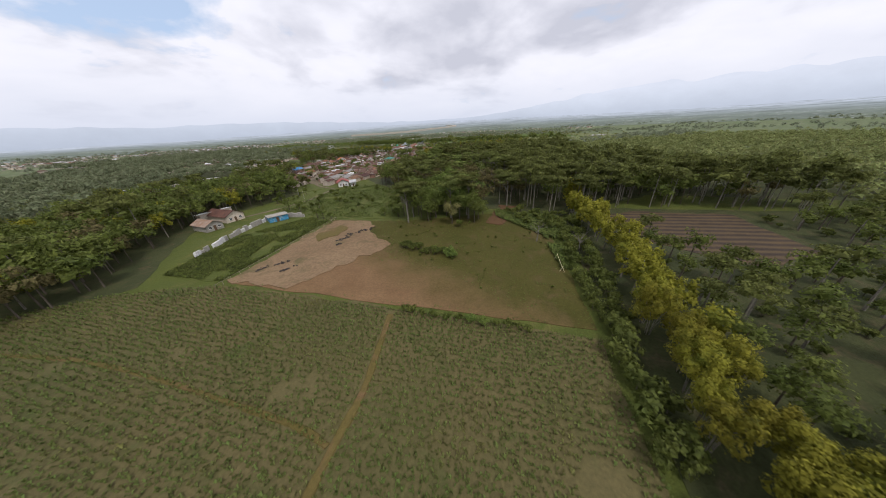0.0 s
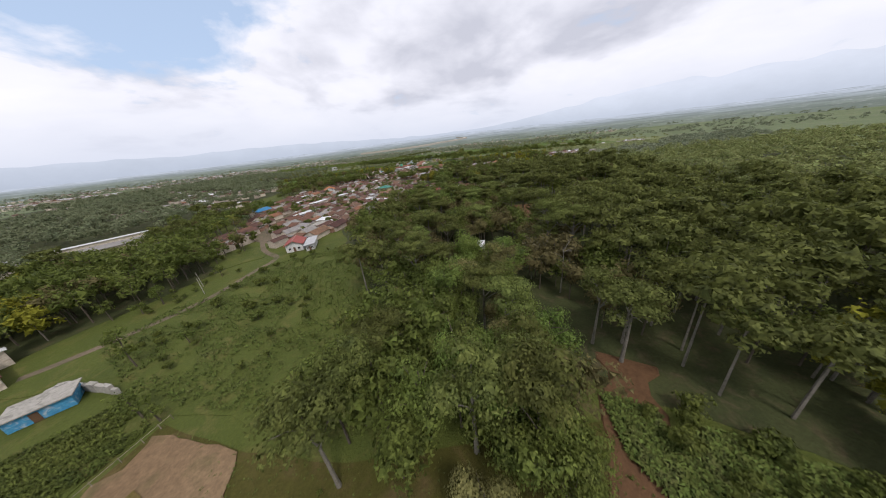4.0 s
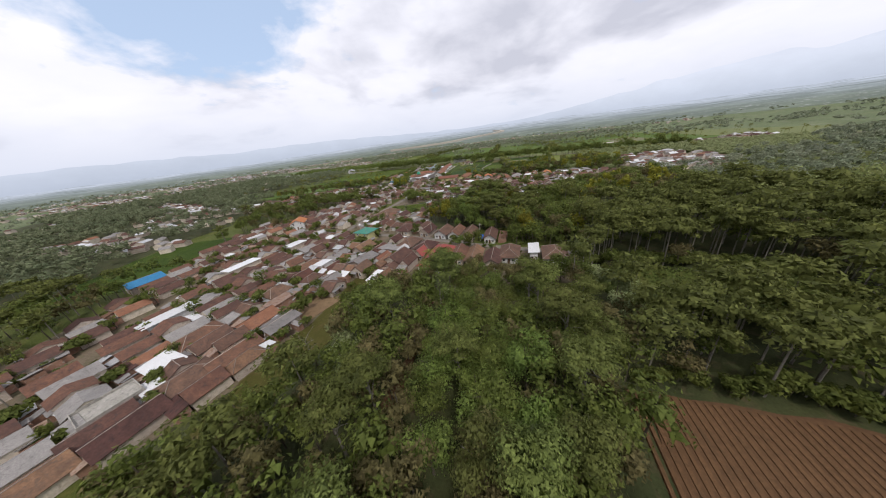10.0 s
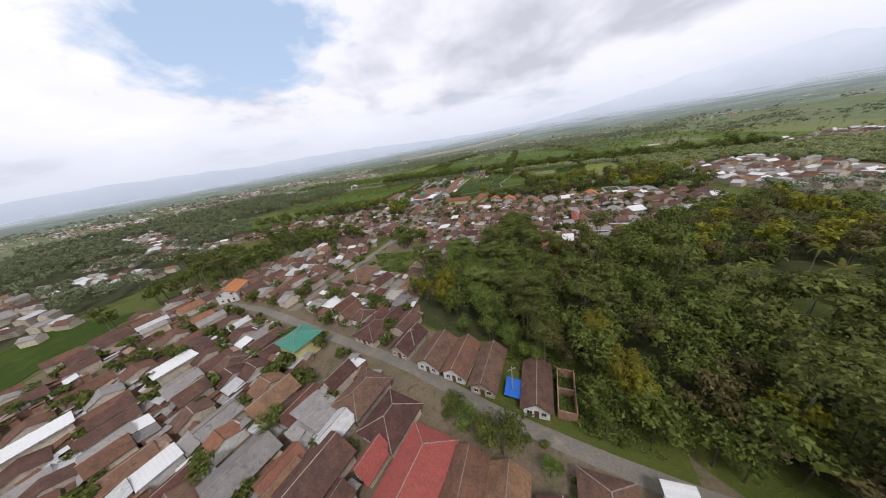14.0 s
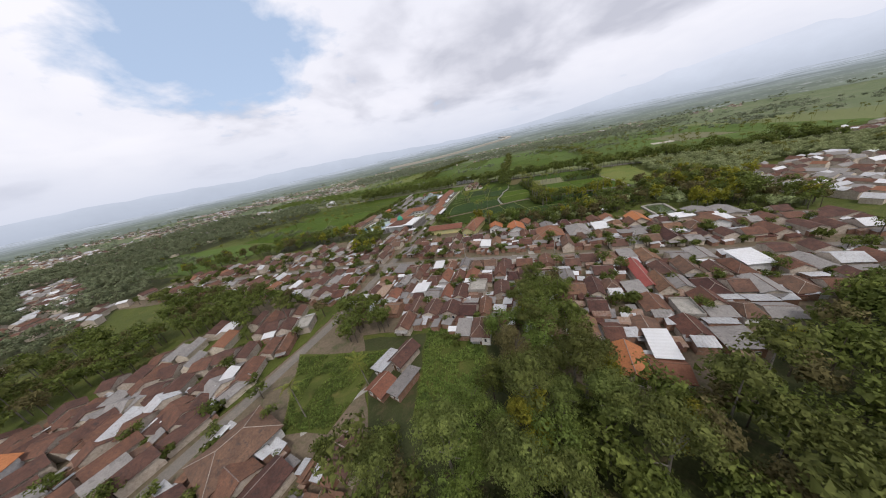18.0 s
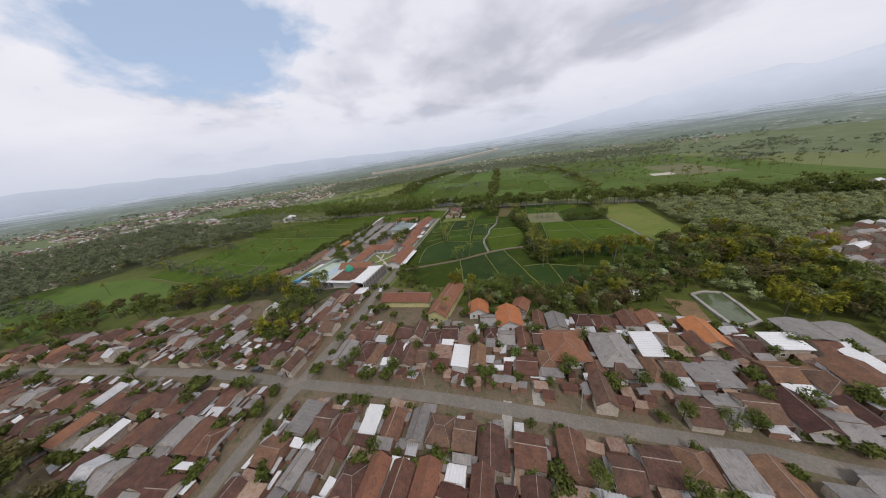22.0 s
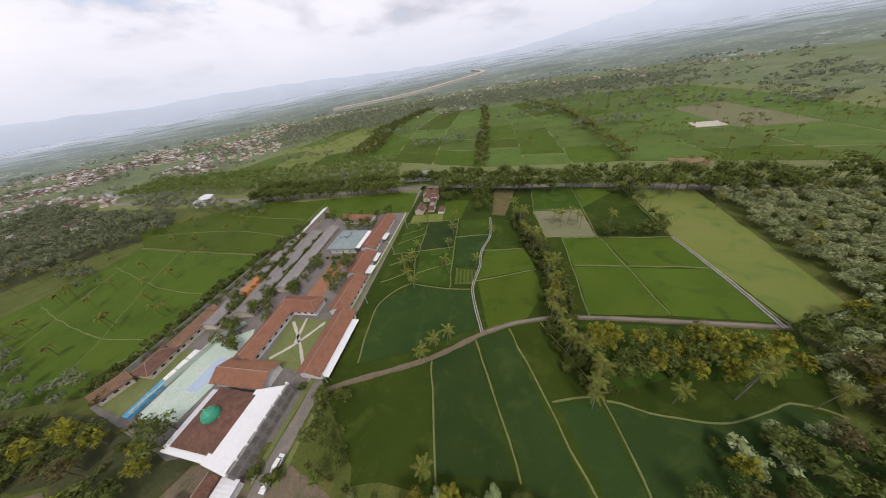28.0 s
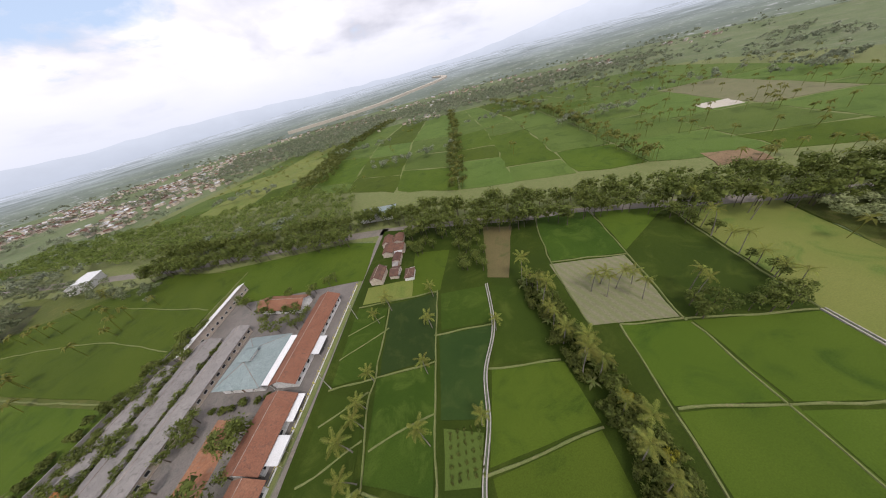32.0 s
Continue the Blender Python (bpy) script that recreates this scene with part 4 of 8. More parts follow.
BUNDS3 = [[(95, 496), (100, 530), (112, 569)], [(120.5, 489), (129, 522), (138, 558)], [(100, 529.5), (129, 521.5)], [(149, 427), (153, 481), (167, 542)],
          [(79, 411.5), (101, 403.5), (124, 405.5), (133, 401)], [(2, 478), (19, 484)], [(21, 481), (29, 483), (40, 485)], [(8, 512), (27, 520)],
          [(5, 491), (20, 497)], [(10, 522), (25, 527)], [(-104, 434), (-88, 482), (-68, 600)], [(-150, 433), (-240, 468)], [(-84, 522), (-210, 562)],
          [(-98, 458), (-150, 470), (-215, 500)], [(-91, 486), (-140, 502), (-205, 536)], [(-80, 545), (-140, 570), (-225, 585)], [(-76, 570), (-150, 600)], [(-128, 436), (-138, 470), (-152, 505), (-165, 548)], [(-178, 448), (-188, 490), (-200, 540)]]


def wavy(line, seed):
    """The same line as people tread it: never quite straight."""
    pts = smooth_line(line, 5.0)
    return [pts[0]] + [(x + 0.9 * noise.noise((x / 9, y / 9, seed)), y + 0.9 * noise.noise((x / 9, y / 9, seed + 9.5))) for x, y in pts[1:-1]] + [pts[-1]]


for i, line in enumerate(BUNDS + BUNDS2 + BUNDS3):
    setting("bund", ribbon(wavy(line, i), 0.36, 0.48, 0.1, 0.5, 2.5, 0.35, i), M["bund"], "low grassy bank between paddies", "bund")
PATH_MAIN = [(-14, 424), (-2, 427), (27, 432), (50, 440), (67, 442.5), (90, 440), (148, 426)]
setting("paddy_path", ribbon(PATH_MAIN, 1.7, 0.6, 0.1, 0.6, 3.0, 0.2), M["yard"], "raised earth path across the paddies", "path")
setting("paddy_path_paving", ribbon(PATH_MAIN[3:], 0.9, 0.66, 0.3, 0.2, 3.0), M["asphalt"], "pale concrete strip on the path", "path")
CANAL = [(48, 440), (47.5, 455), (48.5, 466), (54, 479), (57.5, 492), (65.5, 507), (70, 528)]
canal = root("irrigation_canal", "narrow concrete irrigation canal between paddies", "canal", "", "structure")
for side in (-1, 1):
    part("canal_wall", ribbon([(x + side * 0.45, y) for x, y in CANAL], 0.26, 0.75, 0.1, 0.1, 2.0), M["concrete"], canal)
part("water", ribbon(CANAL, 0.66, 0.45, 0.1, 0.0, 2.0), M["water"], canal)
CANAL2 = [(146, 426), (150, 450), (153, 481)]
canal2 = root("irrigation_ditch", "straight concrete ditch beside the yellow field", "canal", "", "structure")
for side in (-1, 1):
    part("canal_wall", ribbon([(x + side * 0.55, y) for x, y in CANAL2], 0.35, 0.72, 0.1, 0.1, 4.0), M["concrete"], canal2)
part("water", ribbon(CANAL2, 0.8, 0.42, 0.1, 0.0, 4.0), M["water"], canal2)
setting("field_vegetable", patch([(40, 469), (48, 467.5), (52, 477), (42, 481)], 0.25, 0.3, 0.2, 90), M["rice_light"], "small vegetable bed", "field")
setting("field_vegetable_rows", patch([(72, 532), (80, 528), (97, 565), (83, 573)], 0.22, 0.3, 0.3, 91), M["crop_soil"], "vegetable beds in rows", "field")

# fields beyond the highway, in long strips between rows of trees that run up the valley
ROW_A = [(84, 634), (108, 753), (132, 860), (170, 1060)]
ROW_B = [(203, 592), (232, 698), (262, 860), (258, 1050)]
ROW_W = [(-68, 745), (-58, 860), (-50, 980), (34, 1200)]
ROW_E = [(430, 470), (470, 640), (520, 800), (560, 1000)]
ROW_FAR_W = [(-300, 765), (-270, 840), (-225, 940), (-180, 1100)]


def along(line, t):
    k = min(int(t * (len(line) - 1)), len(line) - 2)
    f = t * (len(line) - 1) - k
    return tuple(p + (q - p) * f for p, q in zip(line[k], line[k + 1]))


def strip_fields(left, right, across, deep, kinds, seed):
    """Fields side by side between two long lines, parted by narrow banks."""
    rng = random.Random(seed)
    at = lambda u, v: tuple(p + (q - p) * u for p, q in zip(along(left, v), along(right, v)))
    for i in range(across):
        cuts = sorted([0.0, 1.0] + [(j + rng.uniform(0.2, 0.8)) / deep for j in range(deep - 1)])
        for v0, v1 in zip(cuts, cuts[1:]):
            if v1 - v0 < 0.04:
                continue
            u0, u1, e = (i + 0.012) / across, (i + 0.988) / across, 0.0025
            kind = rng.choices(list(kinds), list(kinds.values()))[0]
            setting("far_field", patch([at(u0, v0 + e), at(u1, v0 + e), at(u1, v1 - e), at(u0, v1 - e)], 0.20, 0.4, 1.6, int(1000 * v0) + i, 14.0), M[kind], FIELD_LABEL[kind], "field")


strip_fields(ROW_W, ROW_A, 3, 4, {"rice_b": 4, "rice_light": 5}, 21)
strip_fields(ROW_A, ROW_B, 3, 4, {"rice_b": 3, "rice_light": 6}, 22)
strip_fields(ROW_B, ROW_E, 4, 5, {"rice_b": 2, "rice_light": 7, "ripe": 1.6, "stubble": 0.5}, 23)
strip_fields(ROW_FAR_W, ROW_W, 3, 4, {"rice_light": 3, "ripe": 5, "rice_b": 1}, 24)
setting("field_bare", patch([(222, 566), (244, 556), (252, 574), (232, 584)], 0.32, 0.3, 1.0, 31), M["dirt"], "bare brown field beside the palms", "field")
setting("field_pale", patch([(318, 655), (342, 646), (352, 668), (328, 678)], 0.32, 0.3, 1.0, 32), M["gravel"], "pale bare building plot among the fields", "field")


# ---------------------------------------------------------------- houses
def roof_gable(W, L, h, rise, over, thick=0.14):
    x, y = W / 2 + over, L / 2 + over
    z = h - rise * over / (W / 2)
    b = Buf()
    prof = [(-x, z), (0, h + rise), (x, z), (x, z - thick), (0, h + rise - thick), (-x, z - thick)]
    v = [(p, -y, q) for p, q in prof] + [(p, y, q) for p, q in prof]
    return b.add(v, [(i, i + 6, (i + 1) % 6 + 6, (i + 1) % 6) for i in range(6)] + [(0, 1, 4, 5), (1, 2, 3, 4), (6, 11, 10, 7), (7, 10, 9, 8)])


def roof_hip(W, L, h, rise, over, thick=0.14):
    x, y = W / 2 + over, L / 2 + over
    r = max(0.6, L / 2 - W / 2 * 0.8)
    z = h - rise * over / (W / 2)
    top_ = [(-x, -y, z), (x, -y, z), (x, y, z), (-x, y, z), (0, -r, h + rise), (0, r, h + rise)]
    v = top_ + [(p, q, k - thick) for p, q, k in top_]
    up = [(0, 1, 4), (1, 2, 5, 4), (2, 3, 5), (3, 0, 4, 5)]
    return Buf().add(v, up + [tuple(k + 6 for k in reversed(f)) for f in up] + [(i, i + 6, (i + 1) % 4 + 6, (i + 1) % 4) for i in range(4)])


def roof_shed(W, L, h, rise, over, thick=0.06):
    """One folded sheet: shallow ridges run down the slope."""
    x, y = W / 2 + over, L / 2 + over
    n = 2 * max(3, int(L / 0.9))
    v = []
    for k in range(n + 1):
        t, up = -y + 2 * y * k / n, 0.07 * (k % 2)
        v += [(-x, t, h + up), (x, t, h + rise + up), (x, t, h + rise + up - thick), (-x, t, h + up - thick)]
    f = [(4 * k + a, 4 * k + (a + 1) % 4, 4 * k + 4 + (a + 1) % 4, 4 * k + 4 + a) for k in range(n) for a in range(4)]
    return Buf().add(v, f + [(3, 2, 1, 0), (4 * n, 4 * n + 1, 4 * n + 2, 4 * n + 3)])


def ridge_bar(points, r=0.09):
    b = Buf()
    for p, q in zip(points, points[1:]):
        b.tube([p, q], [r, r], 5)
    return b


def wall_body(W, L, h, rise, kind):
    b = Buf()
    x, y = W / 2, L / 2
    if kind == "gable":
        b.add([(-x, -y, 0), (x, -y, 0), (x, -y, h), (0, -y, h + rise - 0.1), (-x, -y, h), (-x, y, 0), (x, y, 0), (x, y, h), (0, y, h + rise - 0.1), (-x, y, h)],
              [(0, 1, 2, 3, 4), (9, 8, 7, 6, 5), (1, 6, 7, 2), (5, 0, 4, 9), (5, 6, 1, 0)])
    elif kind == "shed":
        b.add([(-x, -y, 0), (x, -y, 0), (x, y, 0), (-x, y, 0), (-x, -y, h - 0.1), (x, -y, h + rise - 0.1), (x, y, h + rise - 0.1), (-x, y, h - 0.1)],
              [(3, 2, 1, 0), (0, 1, 5, 4), (1, 2, 6, 5), (2, 3, 7, 6), (3, 0, 4, 7), (4, 5, 6, 7)])
    else:
        b.box(-x, -y, 0, x, y, h)
    return b


def window(w=1.1, h=1.1):
    """A window standing on the outer face, looking along -y: raised frame round a set-back pane."""
    b = Buf()
    o, q = [(-w / 2, 0), (w / 2, 0), (w / 2, h), (-w / 2, h)], [(-w / 2 + 0.1, 0.1), (w / 2 - 0.1, 0.1), (w / 2 - 0.1, h - 0.1), (-w / 2 + 0.1, h - 0.1)]
    v = [(x, 0.02, z) for x, z in o] + [(x, -0.07, z) for x, z in o] + [(x, -0.07, z) for x, z in q] + [(x, -0.02, z) for x, z in q]
    f = []
    for k in range(4):
        n = (k + 1) % 4
        f += [(k, n, n + 4, k + 4), (k + 4, n + 4, n + 8, k + 8), (k + 8, n + 8, n + 12, k + 12)]
    b.add(v, f + [(12, 13, 14, 15)])
    me = b.mesh("window", M["wall_white"])
    me.materials.append(M["dark"])
    me.polygons[len(me.polygons) - 1].material_index = 1
    return me


WINDOWS = {}


def window_part(base, m, w=1.1, h=1.1, divided=False):
    if (w, h) not in WINDOWS:
        WINDOWS[(w, h)] = window(w, h)
    ob = part("window", WINDOWS[(w, h)], None, base)
    ob.matrix_basis = m
    if divided:
        part("glazing_bar", Buf().box(-0.025, -0.06, 0.1, 0.025, -0.021, h - 0.1), M["wall_white"], ob)
        part("sill", Buf().box(-w / 2 - 0.08, -0.2, -0.08, w / 2 + 0.08, 0.0, -0.01), M["concrete"], ob)
    return ob


def house(name, label, W, L, h=3.0, rise=1.7, kind="gable", roof="tile_dark", wall="wall", over=0.6, ridge=True, storeys=1, windows=True, category="house", group=""):
    base = root(name, label, category, group)
    part("wall", wall_body(W, L, h, rise, kind), M[wall], base)
    make = {"gable": roof_gable, "hip": roof_hip, "shed": roof_shed}.get(kind)
    if make:
        part("roof", make(W, L, h + 0.03, rise, over), M[roof], base)
    else:
        b = Buf().box(-W / 2 - 0.2, -L / 2 - 0.2, h, W / 2 + 0.2, L / 2 + 0.2, h + 0.2)
        for x0, y0, x1, y1 in ((-W / 2 - .2, -L / 2 - .2, W / 2 + .2, -L / 2), (-W / 2 - .2, L / 2, W / 2 + .2, L / 2 + .2), (-W / 2 - .2, -L / 2, -W / 2, L / 2), (W / 2, -L / 2, W / 2 + .2, L / 2)):
            b.box(x0, y0, h + 0.2, x1, y1, h + 0.75)
        part("roof", b, M[roof], base)
    if ridge and kind == "gable":
        part("ridge_cap", ridge_bar([(0, -L / 2 - over, h + rise + 0.06), (0, L / 2 + over, h + rise + 0.06)]), M[ridge if isinstance(ridge, str) else "ridge"], base)
    if ridge and kind == "hip":
        r = max(0.6, L / 2 - W / 2 * 0.8)
        x, y, z = W / 2 + over, L / 2 + over, h - rise * over / (W / 2) + 0.1
        b = ridge_bar([(0, -r, h + rise + 0.06), (0, r, h + rise + 0.06)])
        for p, q in (((-x, -y, z), -r), ((x, -y, z), -r), ((x, y, z), r), ((-x, y, z), r)):
            b.tube([p, (0, q, h + rise + 0.06)], [0.085, 0.085], 5)
        part("ridge_cap", b, M[ridge if isinstance(ridge, str) else "ridge"], base)
    if windows:
        for s in range(storeys):
            z = 0.9 + 2.9 * s
            for xx in (-W * 0.27, W * 0.27):
                window_part(base, pose(xx, -L / 2, z), 1.1, 1.1, not group)
        part("door", Buf().box(-0.45, -L / 2 - 0.05, 0, 0.45, -L / 2 + 0.02, 2.05), M["door"], base)
    return base


def porch(base, W, L, h, roof):
    """A lean-to over the front of a house, on two posts."""
    b = Buf()
    b.slab([(-W / 2, -L / 2 - 2.4, h - 0.55), (W / 2, -L / 2 - 2.4, h - 0.55), (W / 2, -L / 2 - 0.6, h - 0.1), (-W / 2, -L / 2 - 0.6, h - 0.1)], 0.08)
    part("porch_roof", b, M[roof], base)
    for s in (-1, 1):
        part("porch_post", Buf().tube([(s * (W / 2 - 0.2), -L / 2 - 2.2, 0), (s * (W / 2 - 0.2), -L / 2 - 2.2, h - 0.6)], [0.09, 0.09], 6), M["wall_white"], base)


ROOF_WORDS = {"tile_dark": "dark brown clay tile", "tile_brown": "weathered brown clay tile", "tile_red": "red clay tile", "tile_orange": "new orange tile", "asbestos": "grey cement sheet",
              "zinc": "pale zinc sheet", "white_roof": "white metal", "rust": "rusty metal sheet", "red_metal": "red painted metal", "blue_roof": "blue sheet metal", "concrete": "bare concrete"}
WORD_KIND = {"gable": "gabled", "hip": "hipped", "shed": "lean-to", "flat": "flat-topped"}
TYPES = [list(t) + [None] for t in (
    ("tile_dark", "gable", 7.2, 10.5, 1.8, 17, "wall", "ridge"), ("tile_dark", "gable", 6.4, 9.5, 1.7, 13, "wall", "ridge"), ("tile_dark", "hip", 8.0, 11, 2.0, 8, "wall_white", "ridge"),
    ("tile_brown", "gable", 7.0, 10.5, 1.8, 13, "wall", "ridge"), ("tile_brown", "gable", 6.2, 11, 1.7, 9, "wall_brick", "ridge"), ("tile_brown", "hip", 8.0, 10.5, 2.0, 6, "wall", "ridge"),
    ("tile_red", "gable", 6.8, 10, 1.8, 2.4, "wall_white", "ridge_dark"), ("tile_orange", "gable", 6.8, 10, 1.8, 0.4, "wall_white", "ridge_dark"), ("asbestos", "gable", 6.6, 10, 1.2, 10, "wall", "ridge_dark"),
    ("asbestos", "shed", 6.2, 9.5, 0.8, 4, "wall_brick", ""), ("white_roof", "shed", 6.0, 9.5, 0.7, 2.4, "wall_white", ""), ("rust", "shed", 6.0, 9.0, 0.8, 2.5, "wall_brick", ""), ("concrete", "flat", 6.5, 9.0, 0, 2.0, "wall", ""))]
ANNEXES = [[r, w, None] for r, w in (("asbestos", 9), ("zinc", 9), ("white_roof", 5), ("rust", 5), ("tile_dark", 3), ("tile_brown", 3))]
FAR_HOUSES = []
AWNINGS = ("zinc", "asbestos", "asbestos", "rust")
# the strip of land that the flight follows
AXIS = [(-20, -104), (-8, -37), (4, 20), (10, 90), (14, 165), (18, 240), (28, 300), (38, 360), (52, 450), (60, 500)]
HOUSES = []                                   # (x, y, radius) of what is already built


def place_house(t, x, y, ang, w, l, sz):
    """A house whose roof is w wide and l long."""
    roof, kind, W, L, rise, weight, wall, ridge, made = t
    HOUSES.append((x, y, 0.5 * math.hypot(w, l)))
    if near_line(x, y, AXIS) > 80 or y > 560:  # too far off to be told apart
        FAR_HOUSES.append((x, y, 0.0, ang, w / 2, l / 2, roof))
        return
    if made is None:
        label = "%s village house with a %s roof" % (WORD_KIND[kind], ROOF_WORDS[roof])
        made = t[8] = house("house", label, W, L, 2.5, rise * 0.86, kind, roof, wall, 0.35, ridge, 1, True, "house", "village houses")
        cover = AWNINGS[len(label) % 4]
        x0, x1 = (-W * 0.5, W * 0.1) if len(label) % 2 else (-W * 0.42, W * 0.48)
        part("awning", Buf().slab([(x0, -L / 2 - 1.9, 2.05), (x1, -L / 2 - 1.9, 2.05), (x1, -L / 2 - 0.3, 2.35), (x0, -L / 2 - 0.3, 2.35)], 0.07), M[cover], made)
        made.matrix_basis = pose(x, y, 0.1, 0, 0, ang)
    else:
        copy_thing(made, pose(x, y, 0.1, 0, 0, ang) @ Matrix.Diagonal((w / (W + 0.7), l / (L + 0.7), sz, 1)))


def place_annex(x, y, ang, w, l, rng):
    """A low lean-to built against the end of a house."""
    k = rng.choices(ANNEXES, [a[1] for a in ANNEXES])[0]
    if near_line(x, y, AXIS) > 95:
        return
    if k[2] is None:
        k[2] = root("lean_to", "low lean-to kitchen under a %s roof" % ROOF_WORDS[k[0]], "shed", "lean-to kitchens")
        part("wall", wall_body(3.4, 5.4, 2.2, 0.6, "shed"), M["wall_brick"], k[2])
        part("roof", roof_shed(3.4, 5.4, 2.22, 0.6, 0.3), M[k[0]], k[2])
        k[2].matrix_basis = pose(x, y, 0.1, 0, 0, ang)
    else:
        copy_thing(k[2], pose(x, y, 0.1, 0, 0, ang) @ Matrix.Diagonal((l / 4.0, w / 6.0, rng.uniform(0.95, 1.15), 1)))
    HOUSES.append((x, y, 0.5 * min(w, l)))


def free_of_roads(x, y, gap):
    return all(near_line(x, y, line) > gap for line in LANES)


def fill(poly, ang, depth, keep, seed, blocked=()):
    """Rows of houses wall to wall, ridges running away from the street, lean-tos in the gaps behind."""
    rng = random.Random(seed)
    u, v = Vector((math.cos(radians(ang)), math.sin(radians(ang)))), Vector((-math.sin(radians(ang)), math.cos(radians(ang))))
    xs, ys = [p[0] for p in poly], [p[1] for p in poly]
    o = Vector(((min(xs) + max(xs)) / 2, (min(ys) + max(ys)) / 2))
    R = math.hypot(max(xs) - min(xs), max(ys) - min(ys)) / 2

    def blocked_at(p, gap):
        return (not inside(p.x, p.y, poly) or not free_of_roads(p.x, p.y, gap) or any(inside(p.x, p.y, q) for q in blocked)
                or any(math.hypot(p.x - a, p.y - b) < 0.5 * r + 2.3 for a, b, r in LANDMARKS))

    nj = int(R / depth) + 1
    for j in range(-nj, nj + 1):
        s = -R + rng.uniform(0, 6)
        while s < R:
            t = rng.choices(TYPES, [k[5] for k in TYPES])[0]
            w = rng.uniform(4.3, 7.0)
            l = depth * rng.uniform(0.62, 0.97)
            back = 1 if rng.random() < 0.5 else -1
            p = o + u * (s + w / 2) + v * (j * depth + back * (depth - l) / 2)
            if not blocked_at(p, 5.6) and rng.random() < keep:
                if rng.random() < 0.36:
                    place_house(t, p.x, p.y, ang + rng.choice((-90, 90)) + rng.uniform(-3, 3), min(l, 7.5), w * 0.99, rng.uniform(0.9, 1.1))
                else:
                    place_house(t, p.x, p.y, ang + (180 if rng.random() < 0.4 else 0) + rng.uniform(-3, 3), w * 0.99, l, rng.choice((0.85, 0.92, 1.0, 1.1, 1.3)) * rng.uniform(0.95, 1.05))
                if depth - l > 1.6 and rng.random() < 0.85:
                    q = o + u * (s + w / 2) + v * (j * depth - back * l / 2)
                    if not blocked_at(q, 4.0):
                        place_annex(q.x, q.y, ang + 90 * back, w * rng.uniform(0.6, 0.98), depth - l, rng)
            s += w + (0.25 if rng.random() < 0.8 else rng.uniform(1.2, 4.0))


# houses that stand out, each at its own place: x, y, turn, width, length, wall height, roof rise
LANDMARKS = []


def stand(ob, x, y, ang, W, L):
    ob.matrix_basis = pose(x, y, 0.1, 0, 0, ang)
    LANDMARKS.append((x, y, math.hypot(W, L) / 2))
    return ob


for x, y, ang, W, L, h, rise, kind, roof, wall, label in (
        (-67.5, 80.5, 14, 6.6, 8.0, 3.4, 1.5, "gable", "red_metal", "wall_white", "white house with a faded red roof by the lane"),
        (-61, 81, 14, 3.4, 10.5, 2.6, 0.5, "shed", "zinc", "wall_white", "long white lean-to beside the red-roofed house"),
        (-1, 169.5, -21, 8.2, 19.0, 3.2, 2.1, "hip", "red_metal", "wall_white", "long house with a red painted hipped roof"),
        (7.6, 169.8, -14, 5.4, 11.0, 3.0, 1.8, "gable", "tile_brown", "wall", "brown tiled house in the row by the lane"),
        (13.8, 167.6, -14, 5.2, 11.0, 3.0, 1.8, "gable", "tile_brown", "wall", "weathered brown tiled house in the row by the lane"),
        (27.5, 167.3, -16, 6.4, 10.0, 3.2, 2.0, "hip", "tile_dark", "wall_white", "dark hipped house with white ridge mortar"),
        (20.4, 163.5, -14, 5.6, 10.5, 3.0, 1.8, "gable", "tile_dark", "wall", "narrow dark tiled house beside the sandy yard"),
        (43, 163, -14, 7.6, 10.0, 3.2, 2.0, "hip", "tile_dark", "wall_white", "dark hipped house with a white zinc wing")):
    stand(house("house", label, W, L, h, rise, kind, roof, wall, 0.7, True, 2 if h > 4 else 1), x, y, ang, W, L)
for x, y, ang, W, L, h, rise, kind, roof, wall, label in (
        (36.5, 167.0, -14, 2.6, 8.0, 3.6, 0.3, "shed", "white_roof", "wall_white", "white sheet roof beside the hipped house"),
        (0.4, 199.0, -22, 6.0, 10.0, 3.0, 1.8, "gable", "tile_dark", "wall_white", "dark tiled house north of the lane"),
        (7.0, 196.4, -20, 5.4, 10.5, 3.0, 1.8, "gable", "tile_brown", "wall_white", "brown tiled house north of the lane"),
        (13.4, 193.2, -18, 5.2, 11.5, 3.0, 1.7, "gable", "tile_dark", "wall", "dark tiled house beside a blue tarpaulin"),
        (23, 188, -14, 4.8, 10.5, 3.0, 1.7, "gable", "tile_dark", "wall_white", "dark tiled house at the forest edge"),
        (-42, 204, -24, 9.0, 8.0, 5.6, 1.5, "hip", "teal_roof", "wall_yellow", "bright green two-storey house at the lane"),
        (-104, 242, 20, 8.5, 11.0, 5.0, 2.0, "gable", "tile_orange", "wall_white", "tall house with a new orange roof"),
        (-132, 168, -22, 9.0, 11.0, 4.0, 1.4, "gable", "blue_roof", "wall", "open shed with a blue sheet roof")):
    stand(house("house", label, W, L, h, rise, kind, roof, wall, 0.7, kind != "shed", 2 if h > 4.5 else 1), x, y, ang, W, L)
